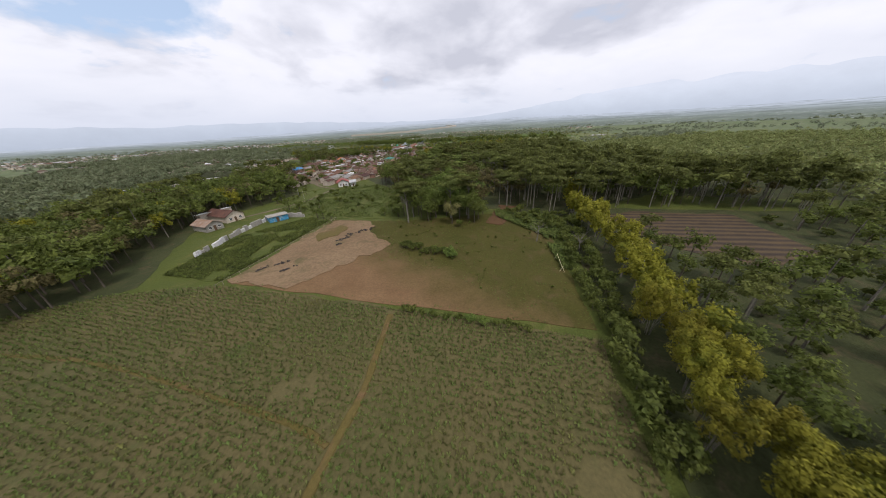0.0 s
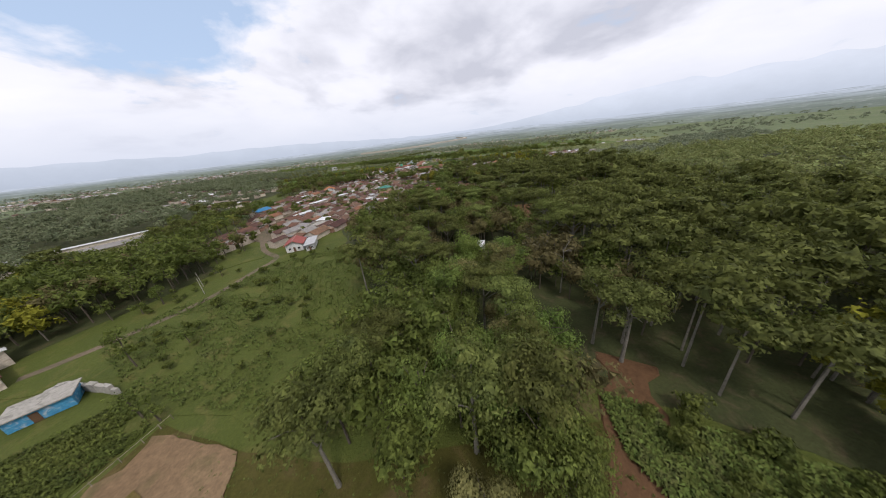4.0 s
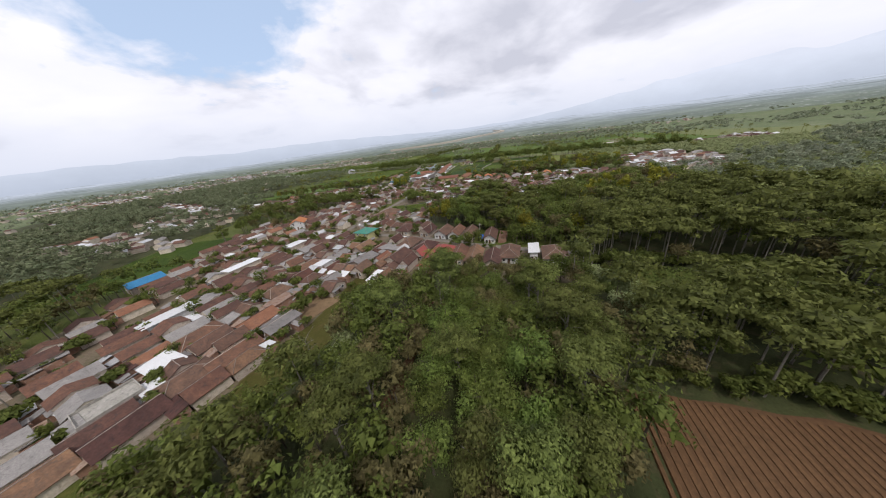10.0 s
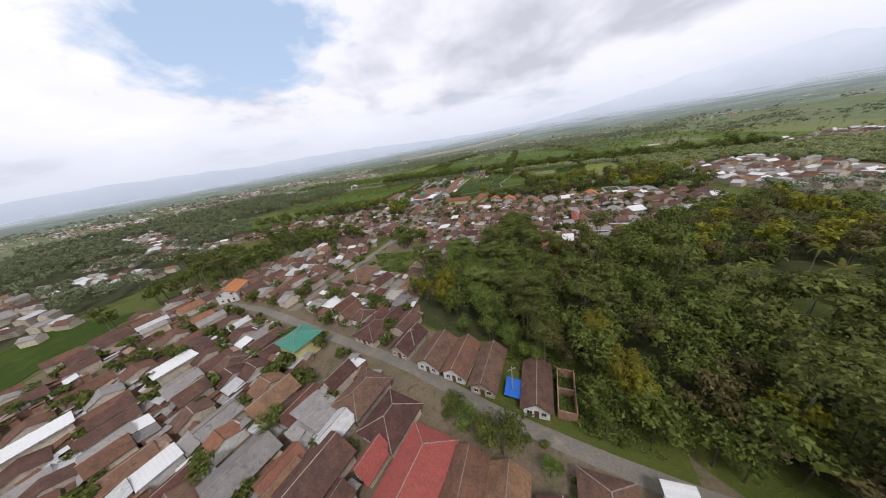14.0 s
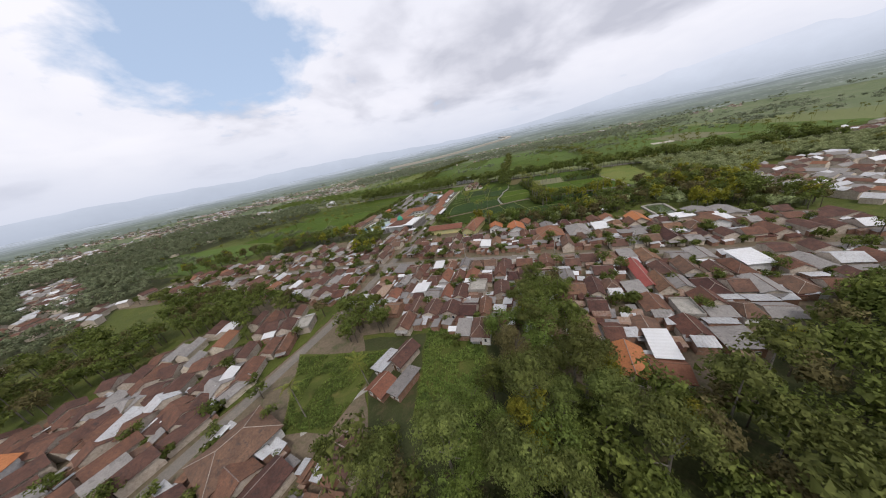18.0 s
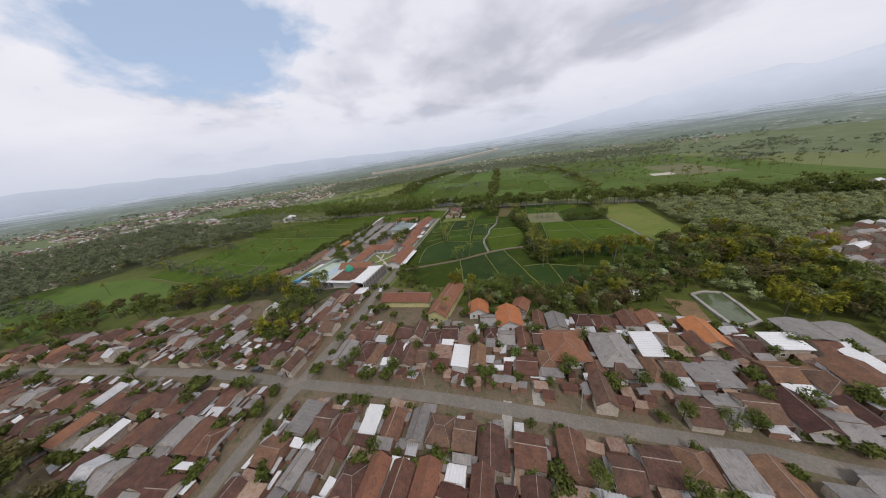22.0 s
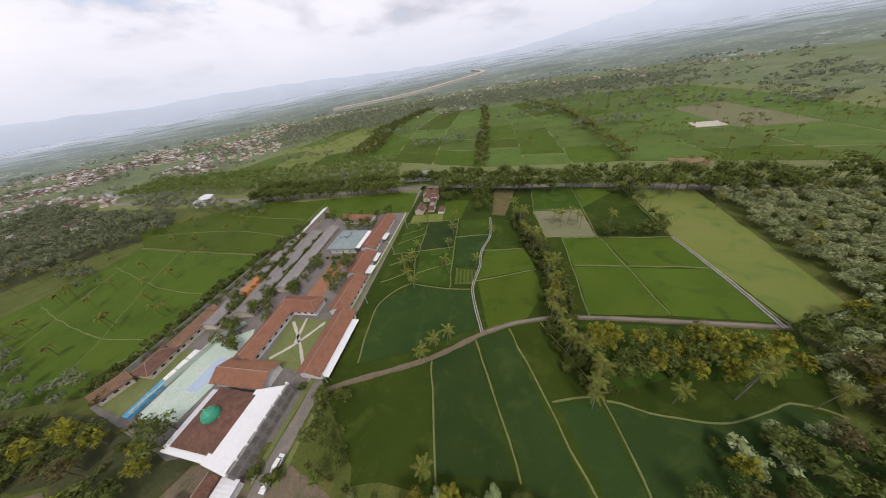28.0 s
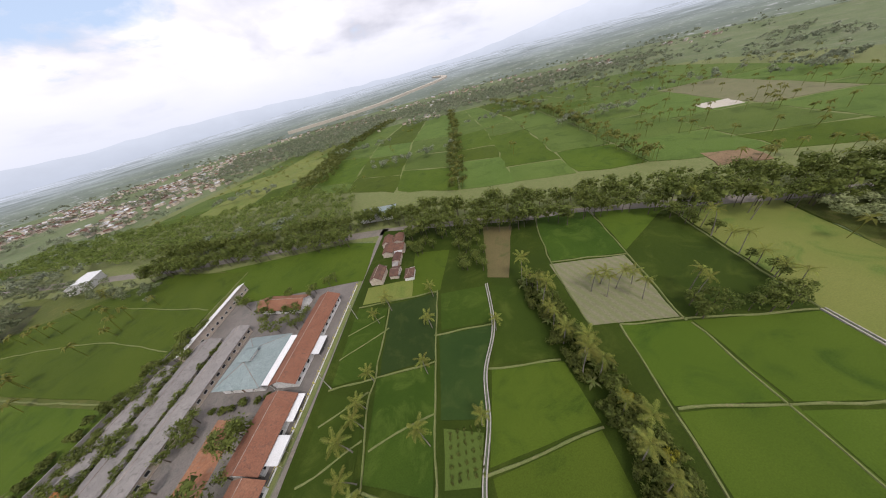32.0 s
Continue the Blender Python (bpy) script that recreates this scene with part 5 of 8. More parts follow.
for x, y, ang, W, L, h, rise, kind, roof, wall, label in (
        (-15.5, 187.4, -24, 7.5, 10.0, 3.0, 2.0, "hip", "tile_dark", "wall", "dark hipped house with pale ridges beside the lane"),
        (-7.0, 181.5, -24, 8.0, 9.0, 3.0, 2.0, "hip", "tile_dark", "wall", "dark hipped house behind the red-roofed one"),
        (-18.1, 172.3, -24, 8.0, 10.0, 3.0, 2.0, "gable", "tile_dark", "wall", "dark gabled house on the edge of the village"),
        (-8.5, 174.3, -24, 3.6, 5.0, 3.0, 2.0, "gable", "red_metal", "wall", "small annexe with a faded red roof"),
        (-37.9, 186.5, -24, 6.5, 9.0, 3.0, 2.0, "gable", "tile_brown", "wall", "brown tiled house in the village row"),
        (-33.3, 172.9, -24, 7.0, 10.0, 3.0, 1.2, "gable", "asbestos", "wall", "grey roofed house in the village row"),
        (-20.8, 209.2, -24, 8.0, 9.0, 3.0, 2.0, "hip", "tile_dark", "wall", "dark hipped house north of the lane"),
        (-8.2, 203.3, -24, 5.5, 9.0, 3.0, 2.0, "gable", "tile_dark", "wall", "narrow dark house north of the lane"),
        (-69.7, 191.4, -24, 8.0, 7.0, 3.0, 1.2, "gable", "asbestos", "wall", "broad grey roofed house in the village"),
        (-18.2, 179.4, -24, 4.5, 6.0, 3.0, 1.2, "gable", "zinc", "wall", "small house under bluish zinc sheets"),
        (-45.5, 134, -24, 6.0, 8.5, 2.8, 0.8, "gable", "asbestos", "wall", "grey roofed house at the edge of the slope"),
        (-91, 175, -22, 7.0, 13.0, 4.0, 0.7, "shed", "white_roof", "wall", "long building with a white sheet roof"),
        (-79, 197, -22, 7.0, 9.0, 4.0, 0.6, "shed", "white_roof", "wall", "building with a white metal roof"),
        (-88, 140, -22, 6.5, 13.0, 3.5, 0.6, "shed", "white_roof", "wall_white", "white roofed workshop in the village"),
        (-41, 248.5, -28, 11.0, 14.0, 3.4, 2.2, "hip", "tile_dark", "wall_white", "large dark house with a white roofed wing"),
        (-7.5, 271, -30, 4.6, 8.0, 3.0, 1.5, "gable", "tile_dark", "wall", "small dark tiled house standing among the plots"),
        (-12, 269, -30, 3.6, 7.0, 2.8, 0.6, "shed", "zinc", "wall", "pale sheet roofed house standing among the plots"),
        (-11.5, 261.5, -30, 5.0, 5.0, 2.6, 1.3, "gable", "tile_red", "wall_brick", "little house with a reddish tiled roof by the path"),
        (-5.5, 262, -30, 3.0, 8.0, 2.4, 0.5, "shed", "asbestos", "wall_brick", "narrow lean-to under grey sheets by the path"),
        (47, 261, -18, 6.0, 9.0, 3.0, 1.7, "gable", "tile_orange", "wall", "small orange roofed house by the trees"),
        (56, 264.5, -18, 3.8, 8.5, 3.4, 0.5, "shed", "white_roof", "wall", "shed with a bright white roof"),
        (71.5, 296, -14, 3.4, 18.0, 3.2, 1.0, "gable", "red_metal", "wall", "long narrow building with a red roof")):
    stand(house("house", label, W, L, h, rise, kind, roof, wall, 0.6, kind != "shed", 1), x, y, ang, W, L)
for x, y, ang, W, L, h, rise, kind, roof, wall, label in (
        (103, 295, -14, 5.4, 9.5, 4.0, 0.7, "shed", "white_roof", "wall_white", "broad warehouse with a white metal roof"),
        (19.5, 381, -21, 8.0, 26.0, 4.2, 2.2, "gable", "tile_red", "wall_yellow", "long yellow school building with a red tiled roof"),
        (0, 386.5, 80, 7.5, 23.0, 3.8, 2.0, "gable", "tile_red", "wall_yellow", "school wing with a red tiled roof"),
        (44, 364, -6, 8.6, 11.0, 3.6, 2.0, "gable", "tile_orange", "wall_white", "house with a new orange tiled roof"),
        (33, 372.5, -6, 7.5, 7.5, 3.4, 1.8, "gable", "tile_orange", "wall_white", "small house with an orange roof"),
        (58, 346.5, -8, 11.5, 13.0, 3.8, 2.6, "hip", "tile_red", "wall_white", "broad hall with a brown hipped roof"),
        (71, 343, -10, 9.0, 13.5, 3.8, 2.0, "hip", "asbestos", "wall", "broad hall with a grey hipped roof"),
        (101.5, 346.5, -14, 7.0, 11.0, 3.6, 1.8, "gable", "tile_orange", "wall", "long house with an orange roof by the pond")):
    stand(house("house", label, W, L, h, rise, kind, roof, wall, 0.7, kind != "shed", 1), x, y, ang, W, L)
for x, y, ang, W, L, h, rise, kind, roof, wall, label in (
        (82, 343.5, -14, 5.4, 10.0, 3.6, 0.6, "shed", "white_roof", "wall", "shed with a white metal roof"),
        (127.5, 344, -14, 8.5, 9.0, 3.6, 0.8, "gable", "asbestos", "wall", "grey roofed shed beside the pond"),
        (136, 339, -14, 7.5, 13.0, 3.4, 0.8, "gable", "asbestos", "wall", "long grey roofed shed by the trees"),
        (127.5, 331.5, -14, 3.6, 13.0, 3.4, 0.5, "shed", "white_roof", "wall_white", "narrow white roofed wing"),
        (120, 327.5, -14, 8.5, 8.5, 4.4, 1.8, "gable", "tile_brown", "wall_white", "white walled house with a brown roof"),
        (117.5, 340, -14, 7.0, 6.5, 3.6, 0.6, "shed", "white_roof", "wall", "open hall with a white metal roof"),
        (-105, 16, 62, 7.5, 14.0, 3.0, 1.8, "gable", "tile_brown", "wall", "low shed with a brown roof beside the wall"),
        (-111, 19, -28, 3.2, 13.0, 3.4, 0.5, "shed", "white_roof", "wall", "white roofed lean-to of the shed"),
        (-104, 3.5, 62, 6.0, 9.0, 2.6, 1.5, "gable", "rust", "concrete", "low shed with a rusty roof and grey gable"),
        (99, 373, -20, 2.6, 3.2, 2.4, 0.3, "shed", "white_roof", "wall_white", "small white roofed kiosk in the gardens"),
        (51, 372, -30, 6.0, 7.0, 3.0, 1.5, "gable", "tile_red", "wall", "small red roofed house in the gardens"),
        (-206, 120, -41, 8.0, 58.0, 3.6, 0.5, "shed", "white_roof", "wall", "very long white roofed shed in the fields"),
        (-190, 108, -41, 9.0, 46.0, 3.2, 1.4, "gable", "asbestos", "wall", "long grey roofed poultry shed"),
        (-225, 655, 20, 14.0, 20.0, 6.0, 2.0, "gable", "white_roof", "wall_white", "large white roofed hall in the fields")):
    stand(house("house", label, W, L, h, rise, kind, roof, wall, 0.5, False, 1), x, y, ang, W, L)

hut = root("hut", "open hut under two white sheet roofs among trees", "hut")
part("roof", roof_shed(4.1, 7.0, 3.1, 0.45, 0.15), M["white_roof"], hut)
lean = part("lean_to_roof", roof_shed(3.5, 5.4, 2.7, 0.3, 0.1), M["white_roof"], hut)
lean.matrix_basis = pose(-3.75, 1.2, 0)
for x, y, z in ((-1.9, -3.3, 3.05), (1.9, -3.3, 3.5), (-1.9, 0.0, 3.05), (1.9, 0.0, 3.5), (-1.9, 3.3, 3.05), (1.9, 3.3, 3.5), (-5.3, -1.3, 2.65), (-5.3, 3.7, 2.65)):
    part("post", Buf().tube([(x, y, 0), (x, y, z)], [0.09, 0.08], 6), M["bark"], hut)
part("back_wall", Buf().box(-1.9, 3.2, 0, 1.9, 3.35, 2.2), M["wall_brick"], hut)
part("side_wall", Buf().box(1.85, -1.0, 0, 1.98, 3.2, 2.0), M["door"], hut)
part("bench", Buf().box(-4.8, -1.1, 0.35, -3.4, -0.6, 0.45), M["door"], hut)
part("skylight", Buf().box(1.0, 1.9, 3.5, 1.5, 2.4, 3.56), M["dark"], hut)
hut.matrix_basis = pose(8.0, 50.7, 0.12, 0, 0, -15)
LANDMARKS.append((7, 51.5, 3.0))

shell = root("unroofed_house", "roofless brick house shell beside the lane", "house")
for x0, y0, x1, y1 in ((-1.7, -5, -1.5, 5), (1.5, -5, 1.7, 5), (-1.5, -5, 1.5, -4.8), (-1.5, 4.8, 1.5, 5), (-1.5, 0, 1.5, 0.15)):
    part("wall", Buf().box(x0, y0, 0, x1, y1, 2.6 if y1 - y0 > 1 else 2.3), M["wall_brick"], shell)
shell.matrix_basis = pose(28.6, 187.2, 0.12, 0, 0, -16)
LANDMARKS.append((28.6, 187.2, 4.0))

POND = [(117, 370), (131, 370), (134, 351), (119, 351)]
GREEN = [[(-52, 145), (-41, 153), (-32, 148), (-39, 135)], [(-46, 104), (-34, 106), (-24, 160), (-35, 163), (-38, 138)], [(-50, 282), (-12, 280), (-3, 248), (-24, 246), (-36, 250), (-54, 258)], [(-40, 192), (-28, 188), (-26, 202), (-36, 206)]]
SCHOOL2 = [(-16, 370), (30, 364), (32, 398), (-14, 400)]
fill([(-112, 86), (-86, 86), (-64, 90), (-52, 106), (-32, 136), (-28, 164), (-12, 188), (-8, 206), (-13, 246), (-26, 262), (-50, 270), (-66, 272), (-108, 268), (-138, 246), (-138, 206), (-126, 165), (-118, 120)], -22, 10.6, 0.95, 21, GREEN)
fill([(-33, 148), (-10, 150), (-10, 190), (-28, 190)], -22, 10.6, 0.95, 22, GREEN)
fill([(-114, 268), (-106, 294), (-66, 306), (-41, 302), (-44, 288), (-58, 252), (-100, 250)], 12, 10.6, 0.92, 23, GREEN)
fill([(-40, 300), (-32, 284), (-14, 281), (-4, 288), (14, 274), (26, 284), (40, 296), (44, 258), (62, 258), (82, 270), (148, 288), (158, 300), (102, 314), (56, 327), (15, 338), (-28, 346)], -12, 10.6, 0.96, 24, [[(-42, 302), (-19, 299), (-12, 279), (-36, 277)], [(26, 298), (46, 300), (46, 284), (28, 284)]])
fill([(-30, 342), (15, 334), (56, 322), (104, 309), (158, 300), (160, 326), (138, 344), (114, 346), (98, 358), (56, 362), (30, 366), (-6, 374), (-22, 376)], -11, 10.6, 0.95, 25, [SCHOOL2, POND])
fill([(-210, 344), (-160, 342), (-78, 318), (-40, 300), (-34, 344), (-77, 352), (-145, 361), (-212, 366)], -6, 10.6, 0.88, 26)
fill([(-210, 366), (-145, 361), (-77, 353), (-34, 346), (-24, 400), (-46, 400), (-58, 376), (-80, 398), (-132, 390), (-206, 378)], -8, 10.6, 0.85, 27, [[(-66, 384), (-44, 384), (-46, 362), (-64, 362)]])
fill([(-46, 372), (-28, 368), (-17, 404), (-34, 408)], -12, 10.6, 0.95, 28)
fill([(15, 552), (38, 548), (40, 598), (22, 600)], -12, 10.6, 0.8, 29)


def clutter(poly, step, seed, keep, avoid=()):
    """Low sheet-roofed sheds, pens and shelters crammed between the houses, joined by their roofing."""
    rng = random.Random(seed)
    made = {"zinc": Buf(), "white_roof": Buf(), "asbestos": Buf(), "rust": Buf(), "tile_brown": Buf()}
    xs, ys = [p[0] for p in poly], [p[1] for p in poly]
    y = min(ys)
    while y < max(ys):
        x = min(xs)
        while x < max(xs):
            px, py = x + rng.uniform(-0.4, 0.4) * step, y + rng.uniform(-0.4, 0.4) * step
            x += step
            if rng.random() > keep or not inside(px, py, poly) or not free_of_roads(px, py, 4.8) or any(inside(px, py, q) for q in avoid):
                continue
            if any((px - a) ** 2 + (py - b) ** 2 < (0.56 * r + 0.3) ** 2 for a, b, r in HOUSES + LANDMARKS):
                continue
            b = made[rng.choices(list(made), [5, 2, 8, 4, 5])[0]]
            w, l, h = rng.uniform(0.7, 1.7), rng.uniform(1.0, 2.4), rng.uniform(1.6, 2.3)
            a = radians(-16 + rng.choice((0, 90)) + rng.uniform(-8, 8))
            c, s = math.cos(a), math.sin(a)
            at = lambda i, j, k: (px + c * i - s * j, py + s * i + c * j, k)
            b.slab([at(-w, -l, h), at(w, -l, h + 0.5), at(w, l, h + 0.5), at(-w, l, h)], 0.08)
            v = [at(i, j, k) for k in (0.0, h - 0.1) for i, j in ((-w * .9, -l * .9), (w * .9, -l * .9), (w * .9, l * .9), (-w * .9, l * .9))]
            b.add(v, [(0, 1, 5, 4), (1, 2, 6, 5), (2, 3, 7, 6), (3, 0, 4, 7), (4, 5, 6, 7)])
        y += step
    for k, b in made.items():
        if b.v:
            me = b.mesh("yard_sheds", M[k])
            me.materials.append(M["wall_brick"])
            me.polygons.foreach_set("material_index", ([0] * 6 + [1] * 5) * (len(me.polygons) // 11))
            tagged(new("yard_sheds", me), "small yard sheds under %s roofs" % ROOF_WORDS[k], "sheds", "", "stuff")


clutter([(-112, 92), (-60, 106), (-30, 138), (-8, 206), (-14, 246), (-26, 262), (-60, 270), (-108, 268), (-134, 240), (-120, 130)], 3.5, 71, 0.8, GREEN)
clutter([(-40, 300), (14, 276), (44, 260), (80, 270), (150, 290), (158, 326), (100, 358), (30, 366), (-24, 400), (-60, 376), (-130, 388), (-206, 376), (-206, 346), (-80, 320)], 3.5, 72, 0.8, GREEN + [SCHOOL2, POND])


# ---------------------------------------------------------------- vegetation
def leaf_cloud(blobs, n, size, rng, flat=0.35, low=-0.35):
    """Leaf sprays spread over the upper shells of a crown's lobes: vertices, faces and the crown's own soft normals."""
    blobs = np.array(blobs, float)                       # x, y, z, radius, height radius
    area = blobs[:, 3] ** 2
    which = rng.choice(len(blobs), n, p=area / area.sum())
    z = rng.uniform(low, 1.0, n)
    a = rng.uniform(0, 2 * np.pi, n)
    r = np.sqrt(1 - z * z)
    d = np.stack([r * np.cos(a), r * np.sin(a), z], 1)
    depth = rng.uniform(0.62, 1.06, n)[:, None]
    c = blobs[which]
    p = c[:, :3] + d * depth * np.stack([c[:, 3], c[:, 3], c[:, 4]], 1)
    nrm = d + rng.normal(0, 0.45, (n, 3)) + np.array([0, 0, flat])
    nrm /= np.linalg.norm(nrm, axis=1)[:, None]
    t = np.cross(nrm, rng.normal(0, 1, (n, 3)))
    t /= np.linalg.norm(t, axis=1)[:, None]
    b = np.cross(nrm, t)
    s = size * rng.uniform(0.55, 1.3, n)[:, None]
    t, b = t * s, b * s * 0.62
    V = np.stack([p - t - b * 0.5, p + t - b * 0.5, p + b * 1.3], 1).reshape(-1, 3)
    soft = 0.62 * d + 0.38 * nrm
    soft /= np.linalg.norm(soft, axis=1)[:, None]
    return V, np.arange(3 * n).reshape(-1, 3), np.repeat(soft, 3, 0)


def crown_arrays(blobs, n, size, seed, inner=0.14):
    """Fine sprays outside, a few broad ones inside to close the crown."""
    rng = np.random.default_rng(seed)
    V, F, S = leaf_cloud(blobs, n, size, rng)
    core = [(x, y, z, r * 0.62, h * 0.6) for x, y, z, r, h in blobs]
    V2, F2, S2 = leaf_cloud(core, int(n * inner), size * 2.4, rng, 0.6, -0.8)
    return np.concatenate([V, V2]), np.concatenate([F, F2 + len(V)]), np.concatenate([S, S2])


def trunk_buf(h, r, rng, limbs, reach, lean=0.4):
    b = Buf()
    bend = (rng.uniform(-lean, lean), rng.uniform(-lean, lean))
    pts = [(bend[0] * t * t, bend[1] * t * t, h * t) for t in (0, 0.15, 0.4, 0.7, 1.0)]
    b.tube([(p[0], p[1], p[2] - (0.2 if i == 0 else 0)) for i, p in enumerate(pts)], [r * 1.35, r, r * 0.85, r * 0.6, r * 0.3], 7)
    for k in range(limbs):
        t = rng.uniform(0.45, 0.9)
        a = rng.uniform(0, 6.28)
        s = (bend[0] * t * t, bend[1] * t * t, h * t)
        e = (s[0] + reach * math.cos(a), s[1] + reach * math.sin(a), s[2] + rng.uniform(0.12, 0.3) * h)
        m = tuple((p + q) / 2 + (0.25 if i == 2 else 0) for i, (p, q) in enumerate(zip(s, e)))
        b.tube([s, m, e], [r * 0.45, r * 0.3, r * 0.1], 5)
    return b


TREES, LEAF_OF, PLANTS = {}, {}, []


def tree_type(key, label, category, leaf, bark, seed, h, spread, lobes, n, size, style):
    rng = random.Random(seed)
    blobs = []
    for k in range(lobes):
        a, q = rng.uniform(0, 6.28), math.sqrt(rng.random()) * spread * 0.72
        if style == "tier":
            z = h * rng.uniform(0.78, 1.0) - 0.06 * q * q
            blobs.append((q * math.cos(a), q * math.sin(a), z, spread * rng.uniform(0.34, 0.55), rng.uniform(0.45, 0.8)))
        elif style == "plume":
            z = h * rng.uniform(0.45, 0.95) - 0.10 * q * q
            blobs.append((q * math.cos(a), q * math.sin(a), z, spread * rng.uniform(0.22, 0.36), rng.uniform(1.2, 2.4)))
        else:
            z = h * rng.uniform(0.52, 0.9) - 0.05 * q * q
            rr = spread * rng.uniform(0.36, 0.56)
            blobs.append((q * math.cos(a), q * math.sin(a), z, rr, rr * rng.uniform(0.75, 1.0)))
    if style == "plume":
        trunk = []
        for k in range(6):
            a, reach, top_ = k * 1.05 + rng.uniform(-0.3, 0.3), spread * rng.uniform(0.35, 0.8), h * rng.uniform(0.7, 0.95)
            pts_ = [((0.35 + reach * t * t) * math.cos(a), (0.35 + reach * t * t) * math.sin(a), top_ * (t - 0.12 * t ** 4) - 0.2) for t in (0, 0.3, 0.6, 0.85, 1.0)]
            trunk.append(Buf().tube(pts_, [0.07, 0.065, 0.05, 0.03, 0.012], 5).mesh("culm", M[bark]))
    else:
        trunk = [trunk_buf(h * 0.86, 0.014 * h + 0.05, rng, 6, spread * 0.6).mesh("trunk", M[bark])]
    V, F, S = crown_arrays(blobs, n, size, seed)
    crown = np_mesh("crown", V, F, M[leaf], S)
    lite = crown_arrays(blobs, int(n * 0.18), size * 1.9, seed + 1)
    sparse = crown_arrays(blobs, int(n * (0.10 if n > 1300 else 0.2)), size * 2.5, seed + 2)
    TREES.setdefault(key, []).append([label, category, trunk, crown, None, lite, h, sparse])
    LEAF_OF[key] = (leaf, bark)


for s in range(4):
    tree_type("feather", "tall pale-trunked tree with flat feathery crown", "tree", "leaf_a", "bark", 100 + s, 13.0 + s * 0.8, 4.5, 15, 3100, 0.185, "tier")
for s in range(4):
    tree_type("broad", "broad-leaved tree with a rounded green crown", "tree", "leaf_b", "bark_dark", 120 + s, 9.5 + s * 0.9, 4.2, 14, 3000, 0.17, "round")
for s in range(3):
    tree_type("olive", "tree with a dry olive-brown crown", "tree", "leaf_olive", "bark_dark", 140 + s, 9.5 + s, 3.7, 12, 3000, 0.155, "round")
for s in range(3):
    tree_type("bamboo", "clump of arching yellow-green bamboo", "bamboo", "leaf_bamboo", "bark", 160 + s, 10.0 + s, 3.9, 22, 3200, 0.19, "plume")
for s in range(3):
    tree_type("shrub", "low bushy green shrub", "shrub", "leaf_b", "bark_dark", 180 + s, 2.6, 1.8, 9, 1100, 0.13, "round")
for s in range(2):
    tree_type("grey", "small grey-green orchard tree", "tree", "leaf_grey", "bark", 200 + s, 6.5, 2.8, 9, 1500, 0.20, "round")
TREE_WORD = {"feather": "plantation trees", "broad": "broad-leaved trees", "olive": "dry-leaved trees", "bamboo": "bamboo clumps", "shrub": "shrubs", "grey": "orchard trees"}


def plant(key, x, y, rng, scale=1.0, z=0.05):
    """Notes a tree to be set; set_trees() builds them all."""
    sc = scale * rng.uniform(0.82, 1.18)
    PLANTS.append((key, rng.randrange(len(TREES[key])), x, y, z, rng.uniform(0, 360), sc * rng.uniform(0.92, 1.08), sc, sc * rng.uniform(0.88, 1.14)))


NEAR_COUNT = {"feather": 80, "broad": 135, "olive": 40, "bamboo": 45, "shrub": 70, "grey": 44}


def set_trees():
    """The trees nearest the flight line stand as things of their own; the rest are joined by kind."""
    for key, types in TREES.items():
        mine = sorted((p for p in PLANTS if p[0] == key), key=lambda p: near_line(p[2], p[3], AXIS))
        name = {"bamboo": "bamboo_clump", "shrub": "shrub"}.get(key, "tree")
        for p in mine[:NEAR_COUNT[key]]:
            _, k, x, y, z, turn, sx, sy, sz = p
            kind = types[k]
            m = pose(x, y, z, 0, 0, turn)
            if kind[4] is None:
                kind[4] = root(name, kind[0], kind[1], TREE_WORD[key])
                for me in kind[2]:
                    part(me.name.split(".")[0], me, None, kind[4])
                part("crown", kind[3], None, kind[4])
                kind[4].matrix_basis = m
            else:
                copy_thing(kind[4], m @ Matrix.Diagonal((sx, sy, sz, 1)))
        rest = mine[NEAR_COUNT[key]:]
        if not rest:
            continue
        crowns, shade, stems = [], [], Buf()
        for _, k, x, y, z, turn, sx, sy, sz in rest:
            c, s = math.cos(radians(turn)), math.sin(radians(turn))
            V, _, S = types[k][5 if near_line(x, y, AXIS) < 52 else 7]
            V = V * (sx, sy, sz)
            crowns.append(np.stack([x + c * V[:, 0] - s * V[:, 1], y + s * V[:, 0] + c * V[:, 1], z + V[:, 2]], 1))
            shade.append(np.stack([c * S[:, 0] - s * S[:, 1], s * S[:, 0] + c * S[:, 1], S[:, 2]], 1))
            h, r = types[k][6] * sz, 0.013 * types[k][6] + 0.05
            stems.tube([(x, y, z - 0.2), (x + 0.2 * s, y + 0.2 * c, z + h * 0.8)], [r, r * 0.4], 4)
        V = np.concatenate(crowns)
        mass = root(TREE_WORD[key].replace(" ", "_").replace("-", "_"), "massed " + TREE_WORD[key] + " standing close together", "trees", "", "stuff")
        part("crowns", np_mesh("crowns", V, np.arange(len(V)).reshape(-1, 3), M[LEAF_OF[key][0]], np.concatenate(shade)), None, mass)
        part("trunks", stems, M[LEAF_OF[key][1]], mass)


def clear_of_houses(x, y, gap):
    return all((x - a) ** 2 + (y - b) ** 2 > (0.72 * r + gap) ** 2 for a, b, r in HOUSES + LANDMARKS)


